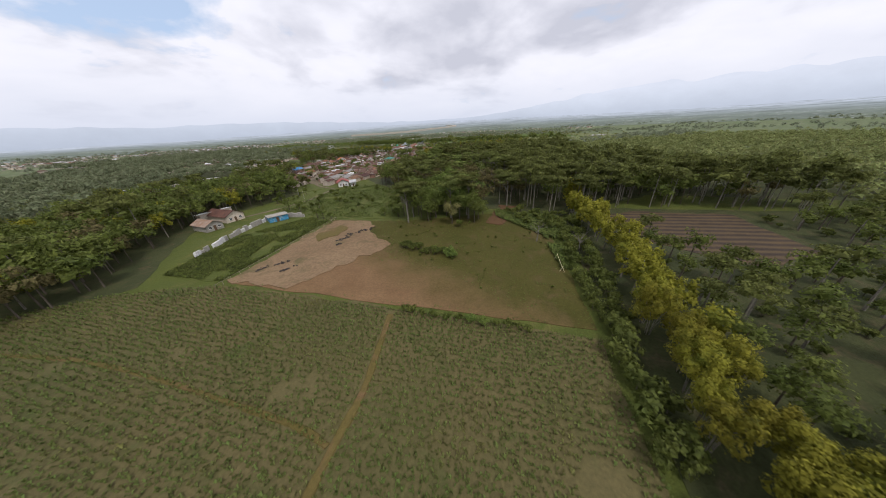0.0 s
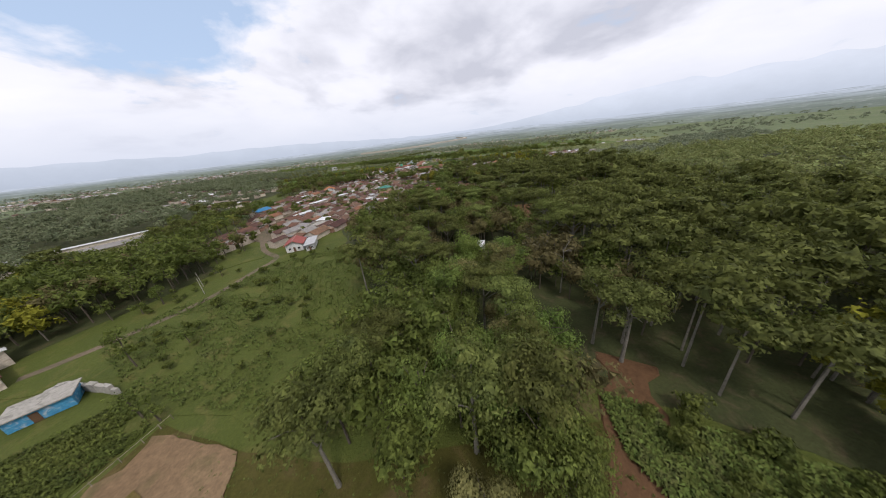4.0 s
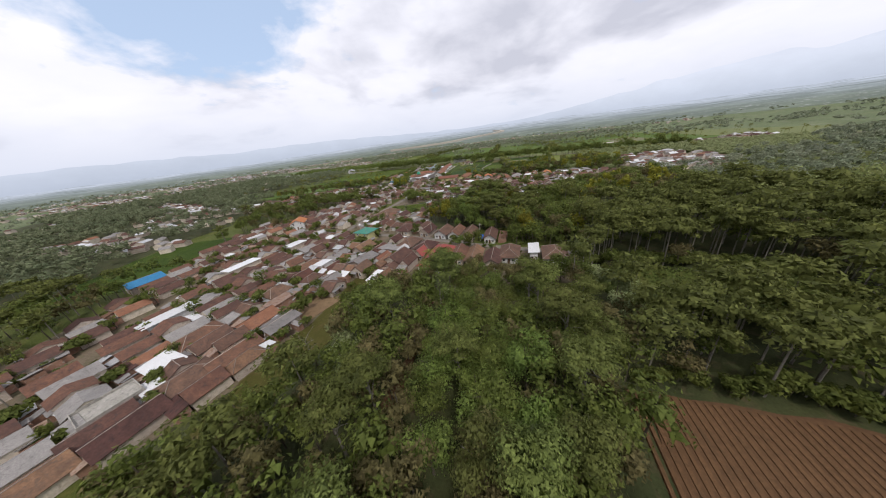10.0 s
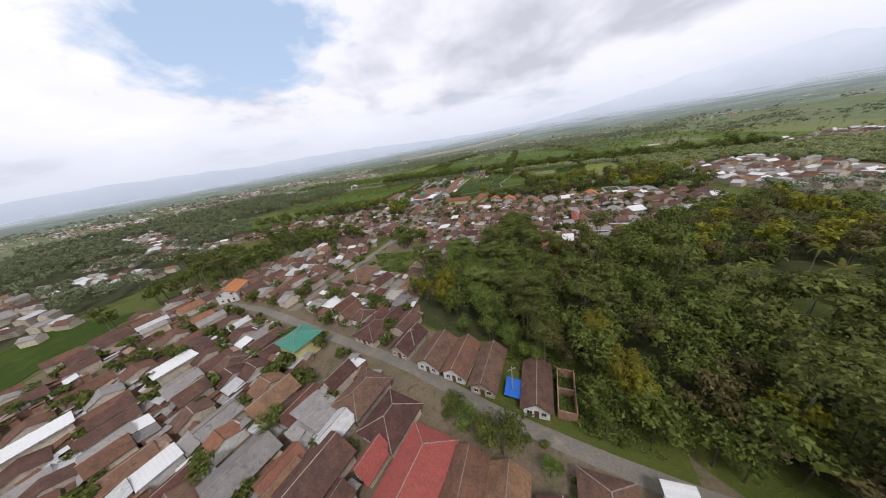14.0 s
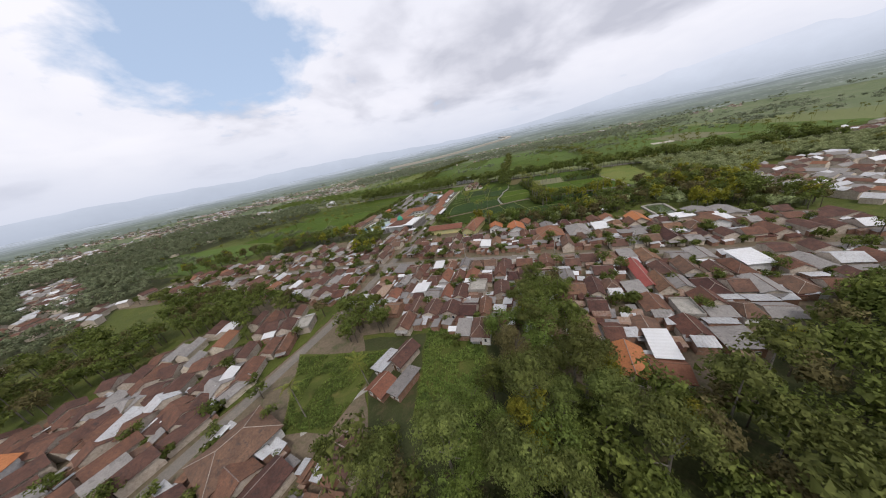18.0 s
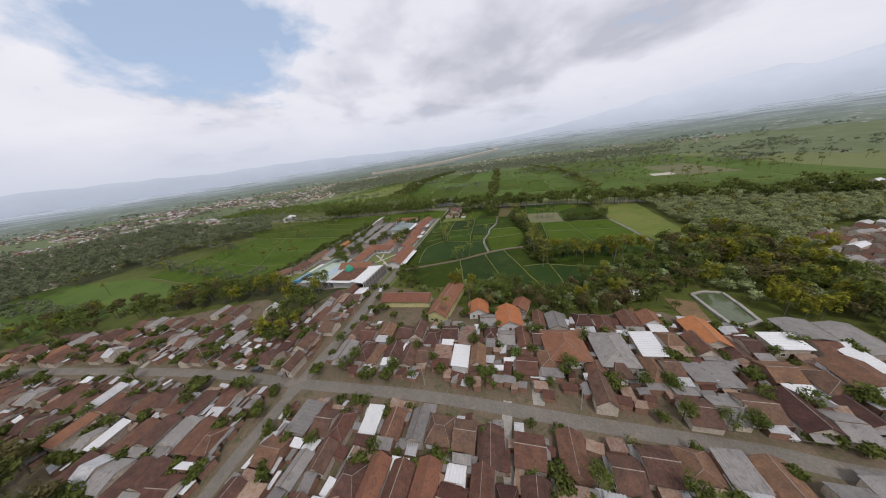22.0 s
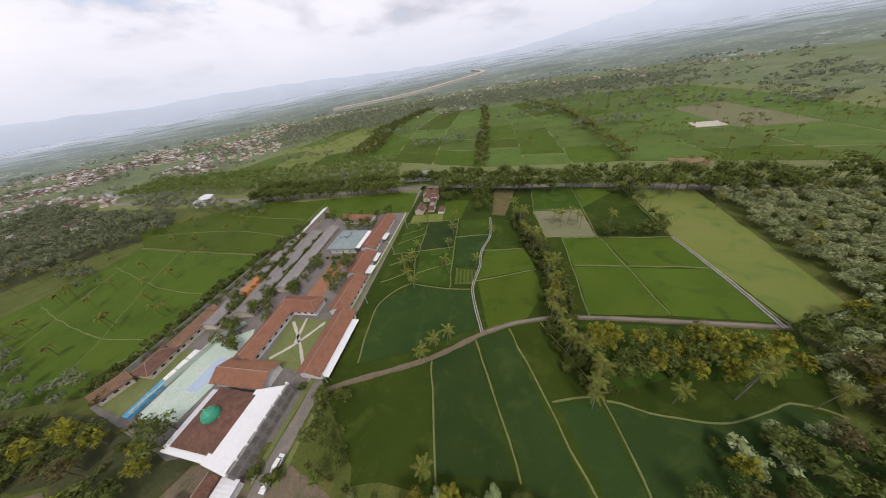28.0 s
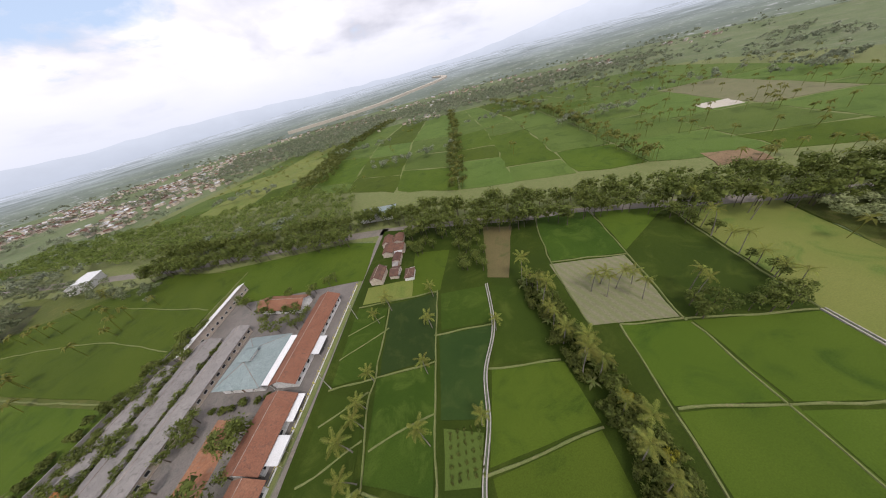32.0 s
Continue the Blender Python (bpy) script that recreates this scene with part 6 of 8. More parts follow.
def spread(poly, step, rng, keep=1.0):
    """Points strewn over an area, none much closer than step."""
    xs, ys = [p[0] for p in poly], [p[1] for p in poly]
    out = []
    y = min(ys)
    while y < max(ys):
        x = min(xs)
        while x < max(xs):
            px, py = x + rng.uniform(-0.42, 0.42) * step, y + rng.uniform(-0.42, 0.42) * step
            if inside(px, py, poly) and rng.random() < keep:
                out.append((px, py))
            x += step
        y += step * 0.9
    return out


def wood(poly, step, mix, seed, keep=1.0, scale=1.0, gap=0.0, houses=1.5, avoid=()):
    rng = random.Random(seed)
    keys, weights = list(mix), list(mix.values())
    for x, y in spread(poly, step, rng, keep):
        if any(inside(x, y, q) for q in avoid) or not free_of_roads(x, y, 3.4 + gap) or not clear_of_houses(x, y, houses):
            continue
        plant(rng.choices(keys, weights)[0], x, y, rng, scale)


def stuff_trees(name, label, pts, h, spread_, n, size, material, seed, flat=0.5):
    """Many far trees as one mass of leaf sprays with their stems."""
    rng = np.random.default_rng(seed)
    blobs = []
    for x, y, z in pts:
        hh = h * rng.uniform(0.7, 1.25)
        for k in range(3):
            a, q = rng.uniform(0, 6.28), rng.uniform(0, 0.6) * spread_
            rr = spread_ * rng.uniform(0.45, 0.8)
            blobs.append((x + q * np.cos(a), y + q * np.sin(a), z + hh * rng.uniform(0.6, 0.95), rr, rr * 0.75))
    V, F, S = leaf_cloud(blobs, int(1.8 * n) * len(pts), size * 0.86, rng, flat, -0.2)
    return tagged(new(name, np_mesh(name, V, F, material, S)), label, "trees", "", "stuff")


# villages to the east, kept clear of trees
EAST_VILLAGE = [(176, 346), (184, 312), (206, 290), (264, 324), (266, 372), (272, 414), (244, 424), (206, 404), (186, 380)]
FARV = [EAST_VILLAGE, [(300, 496), (362, 508), (392, 482), (345, 458)], [(400, 512), (450, 500), (440, 455), (408, 460)]]
WESTV = [[(-330, 250), (-290, 262), (-170, 225), (-180, 212), (-320, 238)], [(-330, 300), (-200, 320), (-205, 345), (-330, 330)], [(-300, 252), (-190, 270), (-190, 296), (-300, 288)],
         [(-450, 410), (-300, 345), (-268, 328), (-285, 372), (-430, 440)]]
# woods round the start and along the flight
HUT = [(-4, 46), (6, 40), (19, 42), (22, 54), (8, 59), (-2, 59)]
PLOUGH = [(29, 85), (48, 72), (68, 79), (88, 93), (62, 105), (38, 112)]
PASTURE = [(48, 142), (53, 157), (76, 151), (104, 140), (104, 121), (74, 125), (53, 132)]
BURNT = [(42, -16), (66, -16), (96, -32), (84, -66), (56, -68), (42, -46)]
wood([(-26, -9), (0, -18), (9, -14), (8, 10), (0, 24), (-22, 20)], 4.6, {"broad": 7, "feather": 2, "olive": 1}, 301, 0.95, 1.0)
wood([(-42, 80), (-30, 56), (-27, 28), (0, 22), (34, 16), (30, 66), (28, 80), (38, 112), (44, 138), (44, 146), (24, 149), (6, 149), (-10, 148), (-19, 146), (-24, 130), (-29, 112), (-40, 94)], 5.0, {"feather": 2, "broad": 7, "olive": 6}, 302, 0.93, 1.02, 0, 1.5, [HUT, PLOUGH, PASTURE])
wood([(17, 4), (36, -14), (66, -13), (96, -27), (130, -40), (118, 70), (88, 92), (66, 78), (50, 72), (30, 76), (32, 20)], 5.6, {"feather": 9, "broad": 2, "olive": 1}, 303, 0.94, 1.05, 0, 1.5, [PLOUGH, BURNT])
wood([(40, 112), (62, 107), (90, 95), (118, 74), (128, 120), (160, 205), (122, 214), (110, 204), (74, 204), (62, 190), (49, 166), (50, 142)], 5.4, {"feather": 9, "broad": 2, "olive": 1}, 304, 0.95, 1.05, 0, 2.0, [PASTURE, PLOUGH])
wood(PASTURE, 2.7, {"shrub": 1}, 320, 0.3, 0.45)
for line in ([(50, 158), (64, 155), (76, 152), (90, 147), (104, 141)], [(40, 112), (52, 109), (64, 106), (88, 95)], [(48, 132), (60, 129), (74, 124), (100, 120)]):
    er = random.Random(len(line))
    for x, y in smooth_line(line, 1.8):
        plant("shrub", x + er.uniform(-0.8, 0.8), y + er.uniform(-0.5, 1.6), er, er.uniform(0.9, 1.7))
wood([(-8, 149), (24, 150), (46, 146), (48, 156), (30, 154), (-6, 158)], 3.3, {"broad": 4, "olive": 4, "shrub": 3}, 323, 0.95, 0.55, 0, 0.4)
GARDEN = [(-6, 288), (16, 286), (21, 264), (10, 249), (-5, 252)]
wood([(-8, 218), (10, 206), (28, 198), (22, 194), (30, 182), (42, 174), (52, 168), (70, 204), (70, 216), (80, 232), (64, 254), (44, 256), (40, 294), (26, 284), (14, 272), (2, 274), (-2, 262), (-10, 250)], 5.4, {"broad": 8, "olive": 2, "feather": 3, "bamboo": 1}, 305, 0.9, 1.0, 0.5, 1.8, [GARDEN])
wood([(76, 230), (118, 228), (150, 215), (165, 295), (148, 286), (86, 264), (66, 250)], 6.0, {"bamboo": 1, "broad": 6, "olive": 3}, 306, 0.9, 1.0, 0.5, 2.0)
wood([(-112, 24), (-94, 52), (-92, 66), (-112, 84), (-160, 84), (-170, 20), (-150, -60), (-104, -56), (-96, -42), (-112, -10)], 4.9, {"broad": 9, "feather": 1, "olive": 2, "bamboo": 0.5}, 307, 0.95, 1.0, 0, 2.0)
# the hedge and bamboo along the gully beside the crop field
GULLY = [(36, -24), (28, -42), (22, -56), (14, -72), (6, -88), (0, -104), (-8, -122)]
gr = random.Random(5)
for off, step in ((7, 3.2), (11, 4.0)):
    for x, y in smooth_line([(46, -8), (40, -20)] + [(a + off - 1, b) for a, b in GULLY[1:]], step):
        plant("bamboo", x + gr.uniform(-2, 2), y + gr.uniform(-1.5, 1.5), gr, gr.uniform(0.62, 0.85))
for x, y in smooth_line(GULLY, 1.5):
    plant("shrub", x + gr.uniform(-1.8, 1.8), y + gr.uniform(-1, 1), gr, gr.uniform(0.7, 1.2))
wood([(46, -22), (40, -44), (24, -80), (10, -112), (90, -140), (150, -60), (96, -34), (80, -66), (56, -68), (44, -40)], 4.6, {"broad": 6, "shrub": 5, "feather": 2}, 308, 0.9, 0.62, 0, 1.0, [BURNT])
wood([(20, -4), (36, -18), (26, -42), (22, -32), (14, -12)], 3.6, {"shrub": 6, "broad": 0.5}, 309, 0.8, 0.9)
# greenery in and around the villages
wood([(-46, 366), (-64, 362), (-66, 384), (-50, 396), (-46, 384)], 5.0, {"broad": 6, "bamboo": 1}, 310, 0.9, 0.85, 0, 1.0)
wood([(-150, 406), (-88, 410), (-62, 392), (-48, 410), (-54, 420), (-104, 426), (-150, 426)], 5.2, {"broad": 4, "bamboo": 3, "olive": 3, "shrub": 4}, 311, 0.85, 0.8, 0, 1.5)
wood([(-160, 336), (-82, 318), (-44, 298), (-64, 292), (-112, 296), (-150, 318)], 5.4, {"broad": 6, "olive": 2, "feather": 1}, 312, 0.9, 0.95, 0.5, 1.0)
wood([(-210, 378), (-132, 394), (-84, 408), (-150, 430), (-230, 400)], 7.0, {"broad": 5, "olive": 2, "bamboo": 1}, 313, 0.8, 0.9, 0.5, 1.5)
wood([(4, 398), (30, 378), (58, 368), (100, 364), (112, 372), (100, 402), (78, 384), (66, 380), (50, 394)], 3.9, {"broad": 3, "bamboo": 0.6, "shrub": 4, "olive": 2, "grey": 4}, 314, 0.92, 0.75, 0, 2.0)
wood([(78, 415), (104, 414), (134, 411), (136, 420), (110, 428), (84, 432)], 4.4, {"bamboo": 5, "broad": 4, "shrub": 1}, 315, 0.95, 0.78)
wood([(112, 374), (134, 372), (150, 350), (165, 330), (200, 360), (190, 420), (150, 424), (136, 408), (130, 384)], 6.2, {"broad": 3, "bamboo": 2, "olive": 2, "grey": 4}, 316, 0.9, 1.0, 0, 2.0, [EAST_VILLAGE])
wood([(28, 288), (44, 286), (44, 300), (34, 304)], 4.6, {"broad": 5, "olive": 1}, 317, 0.95, 0.8, 0, 0.4)
wood([(-150, 90), (-116, 92), (-122, 160), (-134, 205), (-106, 236), (-112, 300), (-180, 300), (-150, 238), (-134, 196), (-142, 166), (-175, 156)], 6.4, {"broad": 6, "olive": 2, "feather": 2}, 318, 0.8, 0.95, 0, 2.0)
wood([(-40, 300), (-20, 298), (-14, 281), (-34, 280)], 4.6, {"broad": 5, "olive": 2}, 321, 0.95, 0.8, 0, 1.0)
wood([(-118, 238), (-110, 296), (-66, 300), (-50, 286), (-60, 266), (-100, 258)], 6.0, {"broad": 5, "olive": 2, "shrub": 2}, 322, 0.5, 0.6, 0, 0.8)
wood([(18, 199), (28, 188), (42, 177), (56, 169), (64, 176), (42, 198), (24, 208), (4, 208)], 3.8, {"broad": 6, "olive": 2, "shrub": 2}, 324, 0.85, 0.68, -0.6, 0.3)
wood([(48, 158), (50, 170), (60, 166), (66, 158), (58, 150)], 3.6, {"broad": 5, "shrub": 4}, 325, 0.85, 0.6, -0.6, 0.3)
wood([(-10, 176), (-2, 182), (10, 178), (40, 170), (44, 172), (20, 184), (-6, 196)], 4.2, {"shrub": 5, "broad": 1}, 326, 0.5, 0.6, -1.2, 0.2)
wood([(133, 374), (134, 350), (148, 346), (166, 328), (176, 345), (152, 374)], 4.8, {"broad": 3, "bamboo": 2, "olive": 2, "grey": 3}, 327, 0.95, 0.85, 0, 0.8, [EAST_VILLAGE])
wood([(66, 258), (90, 270), (120, 278), (110, 262), (78, 250)], 5.0, {"broad": 6, "bamboo": 2, "olive": 1}, 328, 0.9, 0.85, 0, 0.6)
wood([(56, 366), (100, 362), (112, 372), (104, 388), (80, 382), (64, 378)], 4.4, {"broad": 2, "olive": 2, "shrub": 2, "grey": 3}, 329, 0.85, 0.72, 0, 1.0)
for x, y in ((-17, 141), (-19, 122), (-22, 126), (-14, 138), (-16, 134), (6, 140), (9, 137), (2, 143), (46, 141), (46, 127), (49, 134), (-20, 117), (12, 146), (26, 146)):
    plant("grey", x, y, random.Random(int(x * 31 + y)), 1.25)
wood([(150, 427), (174, 429), (190, 442), (198, 420), (176, 388), (140, 394), (136, 408)], 4.6, {"broad": 3, "olive": 2, "bamboo": 2, "grey": 4}, 330, 0.92, 0.8, 0, 1.0, [EAST_VILLAGE])
wood([(98, 368), (116, 373), (134, 374), (134, 398), (104, 401), (96, 386)], 4.0, {"broad": 2, "shrub": 5, "olive": 2, "grey": 3}, 331, 0.9, 0.8, 0, 1.0)
wood([(-13, 424), (-9, 404), (6, 398), (4, 420), (-2, 426)], 3.6, {"broad": 2, "shrub": 5}, 334, 0.85, 0.6, 0, 1.0)
wood([(6, 398), (26, 396), (44, 394), (60, 380), (40, 376), (20, 392)], 4.2, {"broad": 3, "shrub": 5, "olive": 1}, 332, 0.7, 0.6, 0, 1.0)
wood([(86, 524), (84, 498), (85, 480), (86, 468), (82, 458), (76, 436), (74, 420), (80, 420), (82, 436), (88, 458), (91, 480), (90, 500), (91, 524)], 4.0, {"broad": 5, "olive": 1, "bamboo": 1}, 333, 0.8, 0.5)
wood([(-118, 72), (-96, 72), (-88, 86), (-104, 96), (-124, 92)], 4.4, {"broad": 5, "shrub": 3, "olive": 1}, 335, 0.9, 0.7, 0.5, 1.0)
wood([(-104, 26), (-94, 30), (-84, 48), (-80, 62), (-92, 64), (-98, 50)], 4.6, {"broad": 3, "shrub": 5}, 336, 0.75, 0.5, 0.5, 1.0)
# single trees and bushes in yards
yr = random.Random(77)
for poly, step, keep in (([(-118, 92), (-60, 106), (-30, 140), (-8, 206), (-14, 246), (-60, 270), (-100, 240), (-128, 204)], 6.0, 0.65),
                         ([(-40, 300), (44, 262), (150, 292), (156, 330), (100, 360), (-20, 402), (-60, 376), (-130, 390), (-206, 378), (-206, 346), (-100, 322)], 6.4, 0.65)):
    for x, y in spread(poly, step, yr, keep):
        for k in range(9):
            px, py = x + yr.uniform(-4, 4), y + yr.uniform(-4, 4)
            if free_of_roads(px, py, 3.4) and clear_of_houses(px, py, 0.2):
                plant(*(("broad", px, py, yr, yr.uniform(0.4, 0.62)) if yr.random() < 0.25 else ("shrub", px, py, yr, yr.uniform(0.8, 1.5))))
                break
for poly, step, keep, key in (([(-68, 452), (-60, 448), (-56, 470), (-64, 474)], 5.0, 0.8, "broad"), ([(-66, 474), (-58, 536), (-52, 536), (-54, 474)], 7, 0.5, "broad"), ([(-30, 484), (-22, 478), (-18, 496), (-26, 500)], 5, 0.6, "broad"),
                              ([(-46, 478), (-38, 476), (-34, 504), (-42, 506)], 4.6, 0.9, "broad"), ([(-80, 478), (-70, 476), (-62, 530), (-60, 560), (-70, 556), (-74, 520)], 5.2, 0.7, "broad"), ([(-34, 536), (-10, 534), (-8, 548), (-34, 550)], 5, 0.5, "broad"),
                              ([(-56, 556), (-4, 552), (8, 560), (-56, 568)], 5.5, 0.6, "broad"), ([(-30, 404), (-20, 404), (-16, 412), (-26, 412)], 4, 0.5, "shrub"), ([(-104, 430), (-98, 462), (-88, 500), (-78, 540), (-82, 540), (-94, 500), (-110, 440)], 3.2, 0.8, "shrub"),
                              ([(82, 524), (80, 498), (81, 480), (82, 468), (78, 458), (72, 436), (70, 422), (76, 412), (84, 414), (80, 424), (84, 440), (90, 458), (92, 480), (90, 500), (92, 524)], 2.5, 0.8, "shrub"),
                              ([(120, 489), (152, 481), (154, 488), (126, 497)], 3.6, 0.9, "broad"), ([(153, 484), (158, 484), (170, 538), (163, 538)], 4.2, 0.6, "broad"), ([(60, 540), (72, 534), (82, 572), (66, 574)], 5, 0.75, "broad"), ([(36, 552), (50, 560), (62, 572), (40, 590)], 6, 0.6, "broad")):
    for x, y in spread(poly, step, yr, keep):
        plant(key, x, y, yr, 0.62 if key == "broad" else 1.05)
for k in range(5):
    for x, y in smooth_line([(42 + 1.9 * k, 469.5), (43.5 + 1.9 * k, 479)], 1.5):
        plant("shrub", x, y, yr, 0.3, 0.3)
# trees along the highway
hr = random.Random(9)
for side in (-1, 1):
    for off, gap_ in ((7.5, 4.0), (13.0, 5.0)):
        for x, y in smooth_line([(a, b + side * off) for a, b in HIGHWAY[1:6]], gap_):
            if hr.random() < (0.9 if off < 10 or x < 120 else 0.35) and not (4 < x < 42 and side < 0):
                plant("broad", x + hr.uniform(-2, 2), y + hr.uniform(-2.5, 2.5), hr, hr.uniform(0.9, 1.35))


# ---------------------------------------------------------------- palms and bananas
def frond_buf(length, droop, leaflets):
    b = Buf()
    pts = []
    for i in range(8):
        t = i / 7
        pts.append((length * t * (1 - 0.18 * t * droop), 0, length * (0.42 * t - droop * 0.62 * t * t)))
    b.tube(pts, [0.06 * (1 - 0.8 * i / 7) for i in range(8)], 4)
    for k in range(leaflets):
        t = 0.12 + 0.88 * k / leaflets
        i = min(6, int(t * 7))
        f = t * 7 - i
        p = [pts[i][j] * (1 - f) + pts[i + 1][j] * f for j in range(3)]
        ln = length * 0.165 * math.sin(math.pi * min(1, 0.12 + 0.88 * t)) ** 0.6 + 0.15
        for s in (-1, 1):
            w = length / leaflets * 0.3
            e = (p[0] + 0.35 * ln, s * ln * 0.85, p[2] - 0.38 * ln)
            b.add([(p[0] - w, 0, p[2]), (p[0] + w, 0, p[2]), (e[0] + w * 0.3, e[1], e[2]), (e[0] - w * 0.3, e[1], e[2])], [(0, 1, 2, 3) if s > 0 else (3, 2, 1, 0)])
    return b


PALMS = []
for s, h in enumerate((9.0, 12.0, 14.0)):
    rng = random.Random(400 + s)
    p = root("coconut_palm", "coconut palm with a ragged yellow-green crown", "palm tree", "coconut palms")
    bx, by = rng.uniform(-1.2, 1.2), rng.uniform(-1.2, 1.2)
    part("trunk", Buf().tube([(bx * t * t, by * t * t, h * t - (0.3 if t == 0 else 0)) for t in (0, 0.1, 0.35, 0.65, 1.0)], [0.28, 0.2, 0.17, 0.15, 0.13], 7), M["bark"], p)
    fm = [frond_buf(4.3, d, 17).mesh("frond", M["palm"]) for d in (0.75, 1.1, 1.5)]
    for k in range(12):
        fr = part("frond", fm[k % 3], None, p)
        fr.matrix_basis = pose(bx, by, h - 0.05, rng.uniform(-12, 12), rng.uniform(-28, 18) if k % 3 else rng.uniform(-48, -20), k * 137.5) @ Matrix.Diagonal((rng.uniform(0.85, 1.1), 1, 1, 1))
    PALMS.append([p, False])


def palm(x, y, rng, scale=1.0, low=False):
    kind = PALMS[0] if low else rng.choice(PALMS)
    if not kind[1]:
        kind[0].matrix_basis = pose(x, y, 0.1)
        kind[1] = True
        return
    sc = scale * rng.uniform(0.85, 1.1)
    copy_thing(kind[0], pose(x, y, 0.1, rng.uniform(-4, 4), rng.uniform(-4, 4), rng.uniform(0, 360)) @ Matrix.Diagonal((sc, sc, sc * rng.uniform(0.85, 1.1), 1)))


pr = random.Random(31)
for x, y in [(17, 482), (20, 492), (21.5, 500), (18.5, 475), (23, 524), (44, 514), (38, 478), (52, 479), (66, 505), (26, 431), (30, 436), (34, 437), (28, 529), (19, 487), (40, 497), (20, 470), (47, 530)]:
    palm(x + pr.uniform(-0.4, 0.4), y, pr, 0.86, True)
for x, y in smooth_line([(86, 524), (84, 498), (85, 480), (86, 468), (82, 458), (76, 436), (74, 422), (78, 412)], 4.4):
    palm(x + pr.uniform(-3, 3), y + pr.uniform(-1.5, 1.5), pr, pr.uniform(0.75, 1.05))
for x, y in [(96, 409), (112, 408), (118, 411), (128, 404), (74, 410), (107, 505), (112, 507), (116, 500), (104, 509), (118, 507), (109, 511), (155, 488), (156.5, 494), (158, 500), (161, 512), (164, 524), (166, 534), (182, 520), (186, 524), (30, 372), (26, 400), (159, 506), (162, 518), (128, 494), (131, 498)]:
    palm(x, y, pr, 0.85)
for x, y in [(-98, 112), (-104, 100), (-125, 100), (-118, 108), (30, 118), (34, 124), (-15, 262), (60, 168), (66, 178), (-30, 256), (92, 372), (20, 366), (-3, 163), (-132, 92), (-140, 96), (71, 229), (78, 228), (85, 219), (91, 220), (109, 224), (104, 214), (150, 400), (165, 395), (178, 410), (172, 425), (190, 440)]:
    palm(x, y, pr, 0.85)


def banana(rng):
    base = root("banana_plant", "banana plant with broad torn leaves", "banana plant", "banana plants")
    part("stem", Buf().tube([(0, 0, -0.1), (0, 0, 1.2), (0.1, 0, 2.4)], [0.17, 0.14, 0.08], 6), M["banana"], base)
    for k in range(6):
        b = Buf()
        for i in range(6):
            t = i / 5
            w = 0.34 * math.sin(math.pi * (0.12 + 0.8 * t))
            x, z = 2.5 * t * (1 - 0.15 * t), 2.3 + 1.5 * t - 1.9 * t * t
            b.v += [(x, -w, z - 0.12), (x, 0, z), (x, w, z - 0.12)]
        for i in range(5):
            b.f += [(3 * i, 3 * i + 3, 3 * i + 4, 3 * i + 1), (3 * i + 1, 3 * i + 4, 3 * i + 5, 3 * i + 2)]
        lf = part("leaf", b, M["banana"], base)
        lf.matrix_basis = pose(0, 0, 0, 0, rng.uniform(-22, 12), k * 137.5)
    return base


br = random.Random(55)
first = banana(br)
first.matrix_basis = pose(95, 240, 0.08)
for x, y in spread([(80, 236), (108, 228), (116, 240), (90, 252)], 4.4, br, 0.85) + spread([(60, 372), (70, 368), (74, 376), (64, 380)], 3.4, br, 0.9) + [(x + br.uniform(-3, 3), y) for x, y in smooth_line([(86, 522), (84, 498), (85, 480), (86, 468), (82, 456), (77, 440)], 3.4)] + spread([(84, 416), (128, 412), (132, 418), (88, 426)], 6.0, br, 0.7) + spread([(-102, 432), (-96, 470), (-90, 500), (-94, 500), (-108, 440)], 4.0, br, 0.8):
    sc = br.uniform(0.8, 1.25)
    copy_thing(first, pose(x, y, 0.08, 0, 0, br.uniform(0, 360)) @ Matrix.Diagonal((sc, sc, sc, 1)))


def far_palms(pts, seed):
    """Far coconut palms as one mass: thin stems and starry crowns."""
    rng = random.Random(seed)
    b = Buf()
    for x, y in pts:
        h = rng.uniform(6.5, 10.5)
        lx, ly = rng.uniform(-1.5, 1.5), rng.uniform(-1.5, 1.5)
        b.tube([(x, y, 0), (x + lx, y + ly, h)], [0.14, 0.10], 4)
        for k in range(14):
            a, d, up = rng.uniform(0, 6.28), rng.uniform(2.4, 3.6), rng.uniform(-0.5, 1.3)
            c, s = math.cos(a), math.sin(a)
            m_ = (x + lx + c * d * 0.55, y + ly + s * d * 0.55, h + up)
            e = (x + lx + c * d, y + ly + s * d, h + up - 1.5)
            b.add([(x + lx, y + ly, h), (m_[0] - s * 0.55, m_[1] + c * 0.55, m_[2] - 0.2), e, (m_[0] + s * 0.55, m_[1] - c * 0.55, m_[2] - 0.2)], [(0, 1, 2, 3)])
    return b


